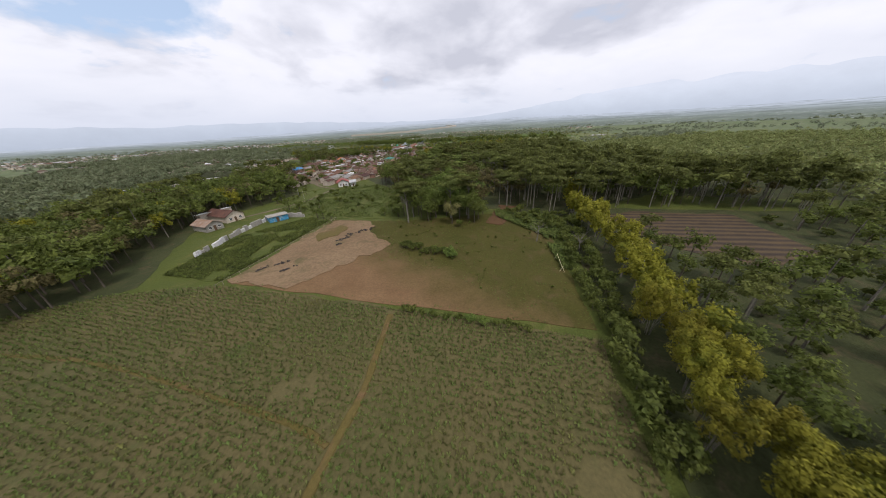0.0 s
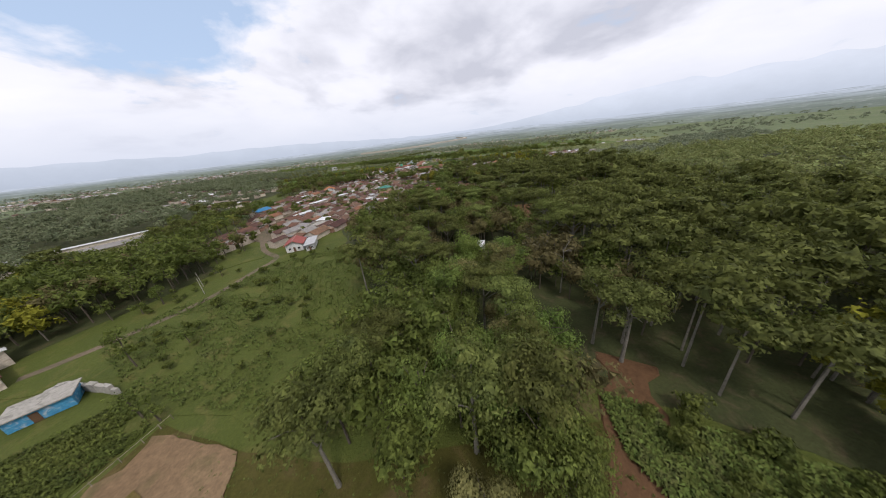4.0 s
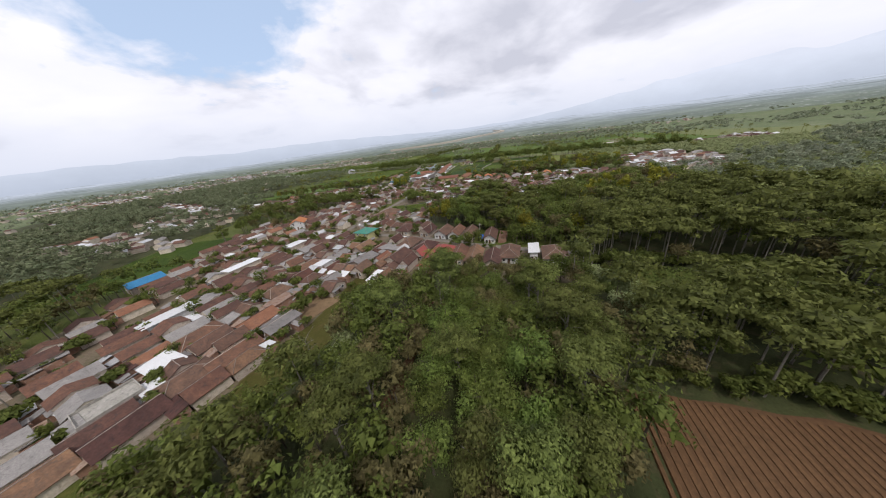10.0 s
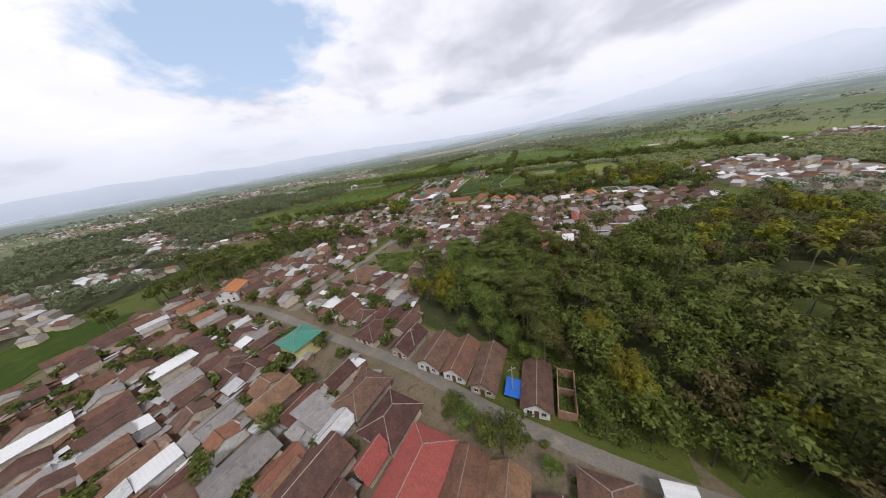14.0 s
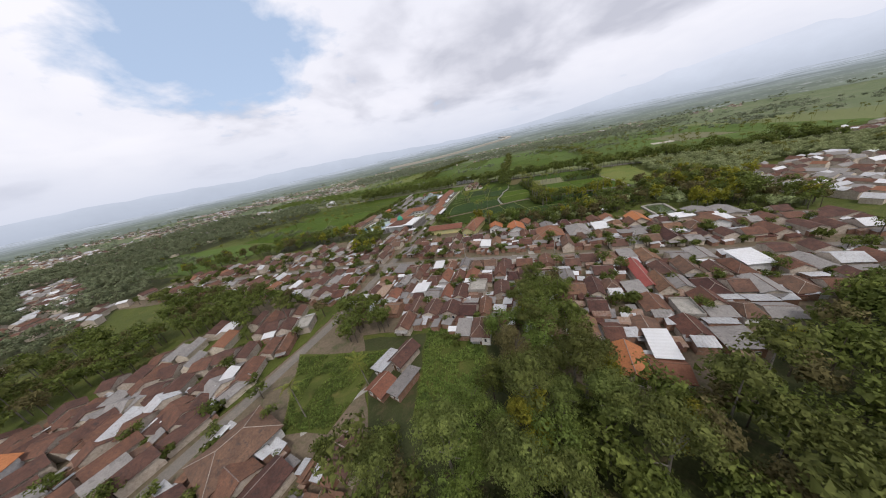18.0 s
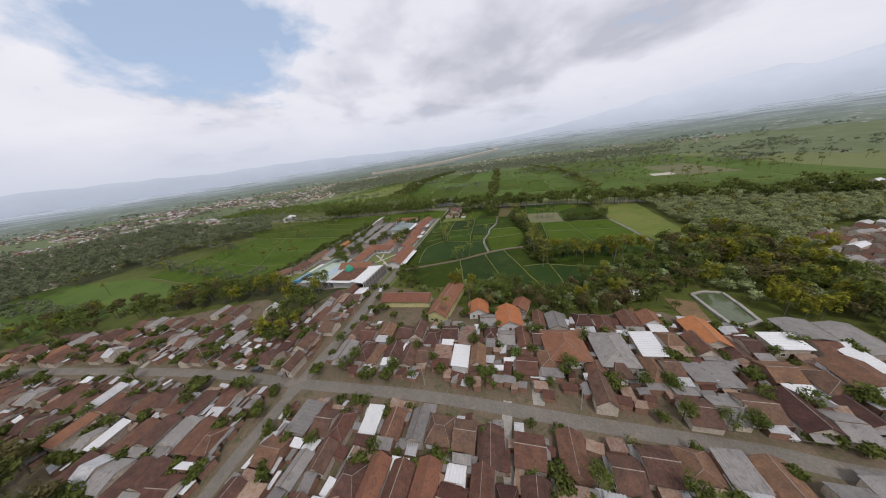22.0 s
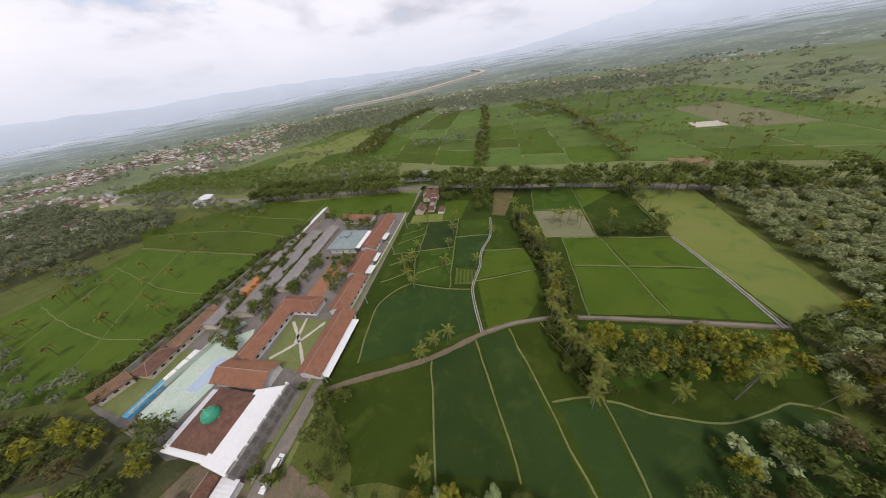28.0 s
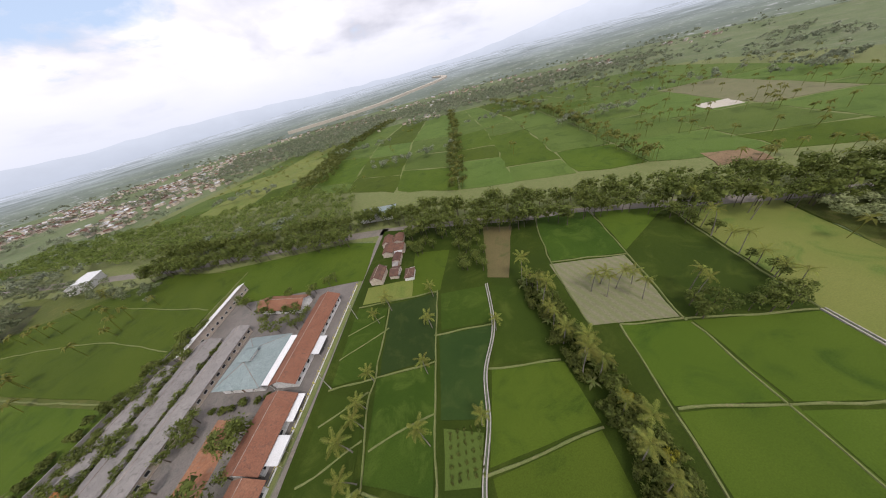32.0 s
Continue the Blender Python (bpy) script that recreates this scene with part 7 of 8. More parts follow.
fp = random.Random(66)
pts = []
for line, step, jit in ((ROW_A, 7, 3.5), (ROW_B, 3.4, 4), (ROW_W, 14, 6), ([(230, 560), (330, 520), (480, 450)], 7, 6), ([(236, 660), (330, 640), (480, 620)], 9, 8), ([(262, 800), (420, 760)], 11, 14),
                        ([(-110, 480), (-140, 520), (-120, 590)], 12, 8), ([(-250, 560), (-160, 470), (-140, 440)], 10, 14), ([(150, 660), (176, 760), (200, 900)], 24, 16), ([(20, 740), (40, 860), (60, 1000)], 26, 20)):
    pts += [(x + fp.gauss(0, jit), y + fp.gauss(0, jit)) for x, y in smooth_line(line, step)]
pts += [(fp.uniform(235, 560), fp.uniform(560, 1000)) for _ in range(170)] + [(fp.uniform(180, 300), fp.uniform(390, 500)) for _ in range(30)]
pts += [(fp.uniform(-330, -130), fp.uniform(430, 620)) for _ in range(46)] + [(fp.uniform(-280, -80), fp.uniform(760, 950)) for _ in range(40)]
tagged(new("far_palms", far_palms(pts, 67).mesh("far_palms", M["palm"])), "scattered coconut palms over far paddies", "palm trees", "", "stuff")

# ---------------------------------------------------------------- far woods, as masses
fr = random.Random(88)


def strew(poly, step, keep, avoid=()):
    return [(x, y, 0.0) for x, y in spread(poly, step, fr, keep) if not any(inside(x, y, q) for q in avoid)]


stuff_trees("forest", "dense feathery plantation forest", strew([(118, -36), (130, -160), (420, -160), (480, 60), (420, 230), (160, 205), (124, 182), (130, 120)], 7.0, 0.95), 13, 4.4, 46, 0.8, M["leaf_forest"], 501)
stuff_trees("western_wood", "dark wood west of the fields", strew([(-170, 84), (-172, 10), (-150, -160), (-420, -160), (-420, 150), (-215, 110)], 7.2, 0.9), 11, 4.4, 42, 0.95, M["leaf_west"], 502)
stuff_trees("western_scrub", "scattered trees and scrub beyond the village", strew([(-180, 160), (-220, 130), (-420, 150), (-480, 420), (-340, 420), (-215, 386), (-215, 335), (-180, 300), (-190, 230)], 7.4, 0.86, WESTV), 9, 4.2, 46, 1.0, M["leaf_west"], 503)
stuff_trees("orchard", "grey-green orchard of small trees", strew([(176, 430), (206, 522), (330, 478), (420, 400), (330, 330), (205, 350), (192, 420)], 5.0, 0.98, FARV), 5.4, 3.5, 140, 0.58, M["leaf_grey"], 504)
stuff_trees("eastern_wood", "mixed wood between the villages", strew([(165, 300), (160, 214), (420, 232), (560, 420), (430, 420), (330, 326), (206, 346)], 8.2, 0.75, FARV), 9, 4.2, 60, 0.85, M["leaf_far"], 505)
stuff_trees("western_hedgerows", "rows of trees between the western fields", [p for q in ([(-150, 440), (-330, 516), (-330, 532), (-150, 452)], [(-190, 505), (-400, 600), (-400, 622), (-190, 520)], [(-120, 592), (-330, 680), (-330, 704), (-120, 606)],
            [(-215, 400), (-420, 450), (-420, 470), (-215, 414)], [(-110, 432), (-152, 436), (-150, 448), (-112, 442)]) for p in strew(q, 6.5, 0.75)], 7, 3.4, 60, 0.7, M["leaf_west"], 509)
stuff_trees("highway_wood", "belt of trees behind the highway", strew([(-420, 735), (-150, 655), (-2, 624), (-4, 690), (-70, 740), (-130, 728), (-400, 800)], 7.4, 0.92), 10, 4.8, 60, 0.75, M["leaf_b"], 506)
stuff_trees("valley_tree_rows", "rows of dark trees running up the valley between fields", [p for line, w, k in ((ROW_A, 8, 0.8), (ROW_B, 5, 0.55), (ROW_W, 22, 0.9)) for p in
            strew([(x - w, y) for x, y in smooth_line(line, 40)] + [(x + w, y) for x, y in reversed(smooth_line(line, 40))], 7.0, k)], 8, 3.8, 48, 0.8, M["leaf_b"], 510)
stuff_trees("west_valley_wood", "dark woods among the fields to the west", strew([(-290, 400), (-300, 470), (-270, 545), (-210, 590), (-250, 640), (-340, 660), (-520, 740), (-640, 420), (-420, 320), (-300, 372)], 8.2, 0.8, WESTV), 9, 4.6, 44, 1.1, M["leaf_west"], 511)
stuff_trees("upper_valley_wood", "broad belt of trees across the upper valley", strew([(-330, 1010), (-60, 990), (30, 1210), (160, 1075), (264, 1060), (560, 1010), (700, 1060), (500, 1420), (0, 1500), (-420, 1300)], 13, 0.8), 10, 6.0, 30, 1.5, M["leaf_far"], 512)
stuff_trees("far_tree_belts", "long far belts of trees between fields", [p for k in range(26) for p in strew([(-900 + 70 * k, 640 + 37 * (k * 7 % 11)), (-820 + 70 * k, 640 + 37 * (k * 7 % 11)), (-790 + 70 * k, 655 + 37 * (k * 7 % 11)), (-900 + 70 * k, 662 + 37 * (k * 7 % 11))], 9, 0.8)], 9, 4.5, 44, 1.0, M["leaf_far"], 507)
ring = []
for _ in range(4200):
    a, r = fr.uniform(-1.9, 1.9), 560 + 760 * fr.random() ** 0.8
    x, y = r * math.sin(a), 300 + r * math.cos(a)
    if noise.noise((x / 130, y / 90, 3.3)) > -0.02 and (abs(x) > 230 or y > 1000):
        ring.append((x, y, far_rise(x, y)))
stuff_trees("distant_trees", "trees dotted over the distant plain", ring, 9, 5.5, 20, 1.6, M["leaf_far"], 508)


# ---------------------------------------------------------------- far villages
vr = random.Random(99)
VILLAGE = []
for poly, step, keep in ((FARV[0], 8.2, 0.82), (FARV[1], 8.5, 0.85), (FARV[2], 9, 0.8),
                         (WESTV[0], 9, 0.7), (WESTV[1], 9, 0.75), (WESTV[2], 10, 0.65), (WESTV[3], 8.5, 0.8)):
    VILLAGE += [(x, y, 0.0) for x, y in spread(poly, step, vr, keep) if free_of_roads(x, y, 6)]


def town(points, material_name, seed):
    """Small gabled houses far off, as one mass: roofs that overhang plastered walls."""
    rng = random.Random(seed)
    b = Buf()
    for x, y, z, *extra in points:
        w, l, h, r = rng.uniform(2.0, 3.4), rng.uniform(2.8, 4.8), rng.uniform(2.4, 4), rng.uniform(0.8, 1.7)
        a = rng.uniform(0, 0.5) + (1.57 if rng.random() < 0.5 else 0)
        if extra:
            a, w, l, h, r = radians(extra[0]), extra[1], extra[2], rng.uniform(2.4, 3.4), rng.uniform(1.0, 1.8)
        c, s = math.cos(a), math.sin(a)
        e, v = 0.88, l * 0.94
        P = [(-w * e, -v, 0), (w * e, -v, 0), (w * e, v, 0), (-w * e, v, 0), (-w * e, -v, h), (w * e, -v, h), (w * e, v, h), (-w * e, v, h), (0, -v, h + r * 0.9), (0, v, h + r * 0.9),
             (-w, -l, h), (0, -l, h + r), (w, -l, h), (-w, l, h), (0, l, h + r), (w, l, h)]
        b.add([(x + c * p[0] - s * p[1], y + s * p[0] + c * p[1], z + p[2]) for p in P],
              [(0, 1, 5, 8, 4), (2, 3, 7, 9, 6), (1, 2, 6, 5), (3, 0, 4, 7), (10, 11, 14, 13), (11, 12, 15, 14)])
    me = b.mesh("town_houses", M[material_name])
    me.materials.append(M["wall"])
    me.polygons.foreach_set("material_index", [1, 1, 1, 1, 0, 0] * len(points))
    return me


tw = random.Random(123)
groups = {"tile_brown": [], "white_roof": [], "zinc": [], "tile_dark": [], "tile_red": [], "asbestos": []}
for _ in range(5200):
    if tw.random() < 0.72:
        x, y = tw.gauss(-700, 230), tw.gauss(900, 220)
        if x > -300 + 0.1 * (y - 700):
            continue
    else:
        x, y = tw.uniform(-600, 900), tw.uniform(1080, 1750)
    if noise.noise((x / 160, y / 110, 8.1)) < -0.05:
        continue
    r = math.hypot(x, y - 300)
    if r > 1230:
        continue
    groups[tw.choices(list(groups), [4, 1.0, 4, 4, 0.6, 4])[0]].append((x, y, far_rise(x, y)))
for p in FAR_HOUSES:
    groups[{"tile_orange": "tile_red", "rust": "tile_brown", "concrete": "zinc"}.get(p[6], p[6])].append(p[:6])
for p in VILLAGE:
    groups[tw.choices(list(groups), [4, 2.2, 3.4, 4, 0.5, 5])[0]].append(p)
for i, (k, p) in enumerate(groups.items()):
    tagged(new("town_houses", town(p, k, 200 + i)), "far town of low houses with %s roofs" % ROOF_WORDS[k], "houses", "", "stuff")

# ---------------------------------------------------------------- school and mosque
setting("ground_school", patch([(-102, 430), (-92, 470), (-80, 515), (-66, 568), (-2, 566), (12, 556), (4, 520), (-8, 468), (-16, 432), (-20, 412), (-54, 410)], 0.13, 0.3, 0.3, 95), M["paving"], "paved grounds between school buildings", "yard")


def block(name, label, x, y, ang, W, L, h=3.8, rise=2.0, kind="gable", roof="tile_red", wall="wall_white", over=0.9, ridge=True):
    b = house(name, label, W, L, h, rise, kind, roof, wall, over, ridge, 1, False, "building", "school buildings" if "class" in name else "")
    for k in range(max(2, int(L / 3.2))):
        yy = -L / 2 + (k + 0.5) * L / max(2, int(L / 3.2))
        for s in (-1, 1):
            window_part(b, pose(s * W / 2, yy, 1.1, 0, 0, 90 * s), 1.6, 1.2)
    b.matrix_basis = pose(x, y, 0.13, 0, 0, ang)
    LANDMARKS.append((x, y, math.hypot(W, L) / 2))
    return b


A = -12.5
for x, y, ang, W, L, kind, roof, label in (
        (-13, 444, A, 8.5, 28, "gable", "tile_red", "long classroom wing with a red tiled roof"), (-41.5, 434, A + 90, 8.5, 22, "gable", "tile_red", "classroom wing across the garden court"),
        (-44, 453, A, 8.0, 25, "gable", "tile_red", "classroom wing beside the garden court"), (-35, 467, A + 90, 8.0, 21, "hip", "tile_red", "hipped classroom wing with a red tiled roof"),
        (-12, 470, A, 8.5, 22, "gable", "tile_red", "classroom wing with a faded red roof"), (-10.5, 493, A, 10, 19, "gable", "tile_red", "broad classroom with a red roof"),
        (-5.5, 527, A, 9, 40, "gable", "tile_red", "long classroom wing with red and orange tiles"), (-25, 552, A + 84, 8, 24, "gable", "tile_red", "rear classroom wing with a red roof")):
    block("classroom", label, x, y, ang, W, L, 3.8, 2.1, kind, roof)
for x, y, ang, W, L, kind, roof, label in (
        (-59, 503, A + 5, 9.5, 74, "gable", "asbestos", "very long building with a grey roof"), (-46.5, 512, A + 4, 7.5, 62, "gable", "asbestos", "long covered way with a grey roof"),
        (-72, 496, A + 4, 6.5, 70, "gable", "asbestos", "long low grey-roofed store"), (-84, 462, A + 2, 7, 22, "gable", "tile_brown", "long shed with a brown roof"),
        (-88, 446, A + 2, 9, 13, "hip", "tile_brown", "square building with a brown roof"), (-97, 436, A - 20, 6, 10, "gable", "tile_brown", "low brown roofed shed"),
        (-71, 486, A + 4, 7, 13, "gable", "tile_orange", "small building with an orange roof"), (-62, 557, A + 6, 4.5, 44, "shed", "white_roof", "long canopy with a white roof")):
    block("school_building", label, x, y, ang, W, L, 3.4, 1.3 if roof == "asbestos" else 1.8, kind, roof, "wall", 0.6, kind != "shed")
for x, y, L in ((-7.5, 441, 25), (-4.2, 487, 7), (-3.2, 498, 8), (-0.5, 520, 8)):
    c = root("canopy", "white sheet canopy on posts along the classrooms", "canopy", "canopies")
    part("roof", Buf().slab([(-1.9, -L / 2, 3.0), (1.9, -L / 2, 2.6), (1.9, L / 2, 2.6), (-1.9, L / 2, 3.0)], 0.07), M["white_roof"], c)
    for k in range(3):
        part("post", Buf().tube([(1.6, -L / 2 + 0.3 + k * (L - 0.6) / 2, 0), (1.6, -L / 2 + 0.3 + k * (L - 0.6) / 2, 2.6)], [0.06, 0.06], 6), M["concrete"], c)
    c.matrix_basis = pose(x, y, 0.13, 0, 0, A)
hall = house("school_hall", "broad hall with a grey-green hipped roof and lantern", 17, 19, 5.0, 3.0, "hip", "green_roof", "wall_white", 1.4, True, 1, True, "building")
part("lantern_wall", Buf().box(-2.2, -2.2, 7.2, 2.2, 2.2, 9.0), M["wall_white"], hall)
part("lantern_roof", roof_hip(4.4, 4.6, 9.0, 1.2, 0.7), M["green_roof"], hall)
part("porch_roof", Buf().slab([(8.2, -10, 4.7), (12.4, -10, 4.1), (12.4, 10, 4.1), (8.2, 10, 4.7)], 0.1), M["white_roof"], hall)
for k in range(4):
    part("porch_post", Buf().tube([(12.1, -9.5 + k * 6.3, 0), (12.1, -9.5 + k * 6.3, 4.1)], [0.12, 0.12], 6), M["wall_white"], hall)
hall.matrix_basis = pose(-24.5, 520, 0.13, 0, 0, A)
green_hall = house("roadside_hall", "pale green two-storey hall at the road's end", 11, 26, 6.4, 2.2, "hip", "green_roof", "wall_white", 0.8, True, 2, True, "building")
green_hall.matrix_basis = pose(20, 626, 0.1, 0, 0, 76)

# garden court with its pale crossing walks
setting("garden_court", patch([(-40, 438.5), (-20, 433.5), (-16, 457), (-38, 461.5)], 0.19, 0.2, 0.2, 97), M["bund"], "grassy garden court of the school", "garden")
for line in ([(-38, 441), (-29, 447), (-20, 456)], [(-22, 436), (-28, 447), (-36, 459)], [(-30, 447), (-30, 460)]):
    setting("walk", ribbon(line, 1.2, 0.36, 0.1, 0.2, 2.0, 0.25, 3), M["gravel"], "pale gravel walk across the court", "path")
setting("sports_court", patch([(-78, 424), (-60, 421), (-50, 446), (-54, 458), (-70, 452)], 0.20, 0.2, 0.0, 98), M["court_green"], "pale green sports court", "court")
setting("court_marking", patch([(-66, 432), (-60, 430.5), (-55.5, 443), (-61.5, 445)], 0.215, 0.05, 0.0, 99), M["court_line"], "blue painted playing area", "court")
setting("red_court", patch([(-37, 474), (-27, 472), (-22, 500), (-32, 503)], 0.20, 0.2, 0.3, 96), M["redcourt"], "red earth sports ground", "court")
setting("grey_court", patch([(-27.5, 472), (-18, 470), (-14, 500), (-22.5, 503)], 0.205, 0.2, 0.2, 94), M["asphalt"], "grey paved school yard", "court")
setting("field_school_lawn", patch([(-101, 431), (-80, 424), (-72, 446), (-80, 452), (-96, 440)], 0.20, 0.2, 0.3, 93), M["bund"], "dry lawn beside the sports court", "lawn")
bw = root("stand", "low blue and white stand beside the court", "stand")
for k in range(6):
    part("panel", Buf().box(-1.6, k * 4.4, 0, 1.6, k * 4.4 + 4.1, 1.7), M["blue_wall"] if k < 3 else M["wall_white"], bw)
bw.matrix_basis = pose(-80.5, 424, 0.13, 0, 0, -16)

mosque = root("mosque", "white mosque with brown roof and green dome", "mosque")
part("wall", Buf().box(-8, -8, 0, 8, 8, 5.2), M["wall_white"], mosque)
part("roof", roof_hip(15, 15.2, 5.65, 2.4, 0.9), M["tile_brown"], mosque)
dome = Buf()
prof = [(0, 11.2), (1.0, 10.7), (1.9, 9.8), (2.4, 8.7), (2.5, 7.9), (2.3, 7.2), (2.2, 6.4)]
nseg = 20
for r, z in prof[1:]:
    dome.v += [(r * math.cos(2 * math.pi * k / nseg), r * math.sin(2 * math.pi * k / nseg), z) for k in range(nseg)]
top = len(dome.v)
dome.v.append((0, 0, 11.6))
for i in range(len(prof) - 2):
    for k in range(nseg):
        a, c = i * nseg + k, i * nseg + (k + 1) % nseg
        dome.f.append((a, a + nseg, c + nseg, c))
dome.f += [(top, k, (k + 1) % nseg) for k in range(nseg)]
part("dome", dome, M["dome"], mosque, "green onion dome with a cream band")
part("dome_band", Buf().tube([(0, 0, 6.3), (0, 0, 7.3)], [2.45, 2.45], 20), M["dome_band"], mosque)
part("finial", Buf().tube([(0, 0, 11.4), (0, 0, 12.8)], [0.08, 0.03], 6), M["dome_band"], mosque)
part("canopy", Buf().slab([(6.5, -10.5, 5.6), (15.5, -11.5, 5.2), (16.5, 12.5, 5.2), (6.5, 9.5, 5.6)], 0.12), M["white_roof"], mosque)
part("rear_canopy", Buf().slab([(-11, -10, 4.6), (6.5, -10.2, 4.6), (6.5, -8.2, 5.0), (-11, -8.0, 5.0)], 0.12), M["white_roof"], mosque)
part("side_canopy", Buf().slab([(-12, -8, 4.2), (-8.2, -8, 4.6), (-8.2, 8, 4.6), (-12, 8, 4.2)], 0.12), M["zinc"], mosque)
for xx, yy in ((15, -10.5), (15.2, -3), (15.6, 4), (15.9, 11.5), (-11.6, -7.6), (-11.6, 7.6)):
    part("column", Buf().tube([(xx, yy, 0), (xx, yy, 5.2 if xx > 0 else 4.2)], [0.2, 0.2], 8), M["wall_white"], mosque)
part("facade", Buf().box(16.6, -11.5, 0, 17.4, 12.4, 5.9), M["asbestos"], mosque, "grey street front with pointed arches")
for k in range(7):
    yy, b = -9.7 + k * 3.4, Buf()
    for z0 in (0.4, 3.3):
        o = [(yy - 1.1, z0), (yy + 1.1, z0), (yy + 1.1, z0 + 1.4), (yy + 0.6, z0 + 2.0), (yy, z0 + 2.3), (yy - 0.6, z0 + 2.0), (yy - 1.1, z0 + 1.4)]
        b.add([(17.43, y, z) for y, z in o] + [(17.2, y, z) for y, z in o], [tuple(range(7))] + [(i, i + 7, (i + 1) % 7 + 7, (i + 1) % 7) for i in range(7)])
    part("arch", b, M["paving"], mosque)
for k in range(8):
    part("parapet_post", Buf().box(16.5, -11.6 + k * 3.4, 5.9, 17.5, -11.0 + k * 3.4, 6.7), M["wall_white"], mosque)
mosque.matrix_basis = pose(-40, 418, 0.13, 0, 0, -14)

# walls, hedges and planting of the school
sw = root("school_wall", "long grey rendered wall behind the school", "wall", "", "structure")
swl = smooth_line([(-103, 434), (-93, 470), (-82, 512), (-70, 560)], 6.0)
for p, q in zip(swl, swl[1:]):
    part("panel", ribbon([p, q], 0.3, 2.3, 0.0, 0.0, 10), M["asbestos"], sw)
gw = root("court_wall", "pale green wall along the sports court", "wall", "", "structure")
for p, q in (((-79.5, 425), (-74, 440)), ((-74, 440), (-68, 455)), ((-68, 455), (-60, 462))):
    part("panel", ribbon([p, q], 0.35, 2.4, 0.0, 0.0, 20), M["court_green"], gw)
sr = random.Random(414)
for line, step, key, sc in (([(-70, 470), (-66, 500), (-61.5, 536)], 3.2, "broad", 0.5), ([(-56.5, 474), (-52.5, 505), (-48.5, 536)], 3.0, "broad", 0.42), ([(-20, 474), (-18, 484), (-17, 494)], 4.0, "broad", 0.85),
                            ([(-52, 470), (-48, 462)], 3.0, "broad", 0.6), ([(-68, 462), (-58, 450), (-54, 446)], 4.0, "broad", 0.6), ([(-34, 506), (-24, 505), (-16, 506)], 3.0, "shrub", 0.9),
                            ([(-98, 430), (-88, 468), (-78, 510), (-68, 556)], 3.2, "broad", 0.4), ([(-22, 424), (-15, 432), (-11, 452)], 4.5, "shrub", 0.7), ([(2, 404), (-6, 414), (-9, 424)], 2.6, "broad", 0.5)):
    for x, y in smooth_line(line, step):
        plant(key, x + sr.uniform(-0.8, 0.8), y + sr.uniform(-0.8, 0.8), sr, sc * sr.uniform(0.8, 1.2))

# fence of the school along the road
fence = root("school_fence", "yellow and green railing on a low wall", "fence", "", "structure")
fl = smooth_line([(x - 4.6, y) for x, y in ROAD_A[4:8]], 4.0)
for i, (x, y) in enumerate(fl):
    part("post", Buf().box(x - 0.14, y - 0.14, 0, x + 0.14, y + 0.14, 1.5), M["green_fence"], fence)
for (x0, y0), (x1, y1) in zip(fl, fl[1:]):
    part("rail", Buf().tube([(x0, y0, 1.25), (x1, y1, 1.25)], [0.05, 0.05], 4), M["green_fence"], fence)
part("low_wall", ribbon([(x - 4.6, y) for x, y in ROAD_A[4:8]], 0.2, 0.6, 0.0, 0.0, 4.0), M["wall_white"], fence)

# ---------------------------------------------------------------- pond
pond = root("fish_pond", "walled fish pond with murky green water", "pond")
rim = [(119.5, 370.5), (125, 371.5), (130.5, 369.5), (128.5, 361), (125.5, 352), (120.5, 350.8), (116, 352), (117.5, 361)]
for p, q in zip(rim, rim[1:] + rim[:1]):
    part("wall", ribbon([p, q], 1.1, 1.0, 0.0, 0.0, 20), M["concrete"], pond)
part("water", patch([(x * 0.97 + 123 * 0.03, y * 0.97 + 361 * 0.03) for x, y in rim], 0.45, 0.2), M["water"], pond)

# ---------------------------------------------------------------- the start: wall, crops, rubbish
bwall = root("boundary_wall", "long low wall of pale weathered blocks, broken in places", "wall", "", "structure")
wl = smooth_line([(-88.5, -26), (-88, -10), (-87, -3), (-85, 6), (-83, 13), (-76, 12), (-69, 10)], 1.6)
wr = random.Random(17)
for i, (p, q) in enumerate(zip(wl, wl[1:])):
    if i not in (4, 9):
        part("block", ribbon([p, q], wr.uniform(0.35, 0.8), wr.uniform(1.2, 2.1), 0.0, 0.0, 10), M["concrete"] if wr.random() < 0.6 else M["wall_white"], bwall)
tank = root("tank_house", "flat-roofed shed with blue painted walls beside the wall", "shed")
part("wall", Buf().box(-2.2, -3.6, 0, 2.2, 3.6, 2.3), M["blue_wall"], tank)
part("roof", Buf().box(-2.6, -4.0, 2.3, 2.6, 4.0, 2.5), M["concrete"], tank)
part("door", Buf().box(2.18, -1.0, 0, 2.26, 0.0, 1.9), M["door"], tank)
tank.matrix_basis = pose(-79.5, 8.6, 0.1, 0, 0, -52)
pf = root("plot_fence", "thin bamboo fence along the plot", "fence", "", "structure")
pl = smooth_line([(-70, -46), (-61, -20), (-53.5, 3)], 2.6)
for x, y in pl:
    part("stake", Buf().tube([(x, y, 0), (x, y, 1.2)], [0.05, 0.04], 5), M["ridge"], pf)
for (x0, y0), (x1, y1) in zip(pl, pl[1:]):
    part("rail", Buf().tube([(x0, y0, 1.0), (x1, y1, 1.0)], [0.035, 0.035], 4), M["ridge"], pf)
ar = random.Random(61)
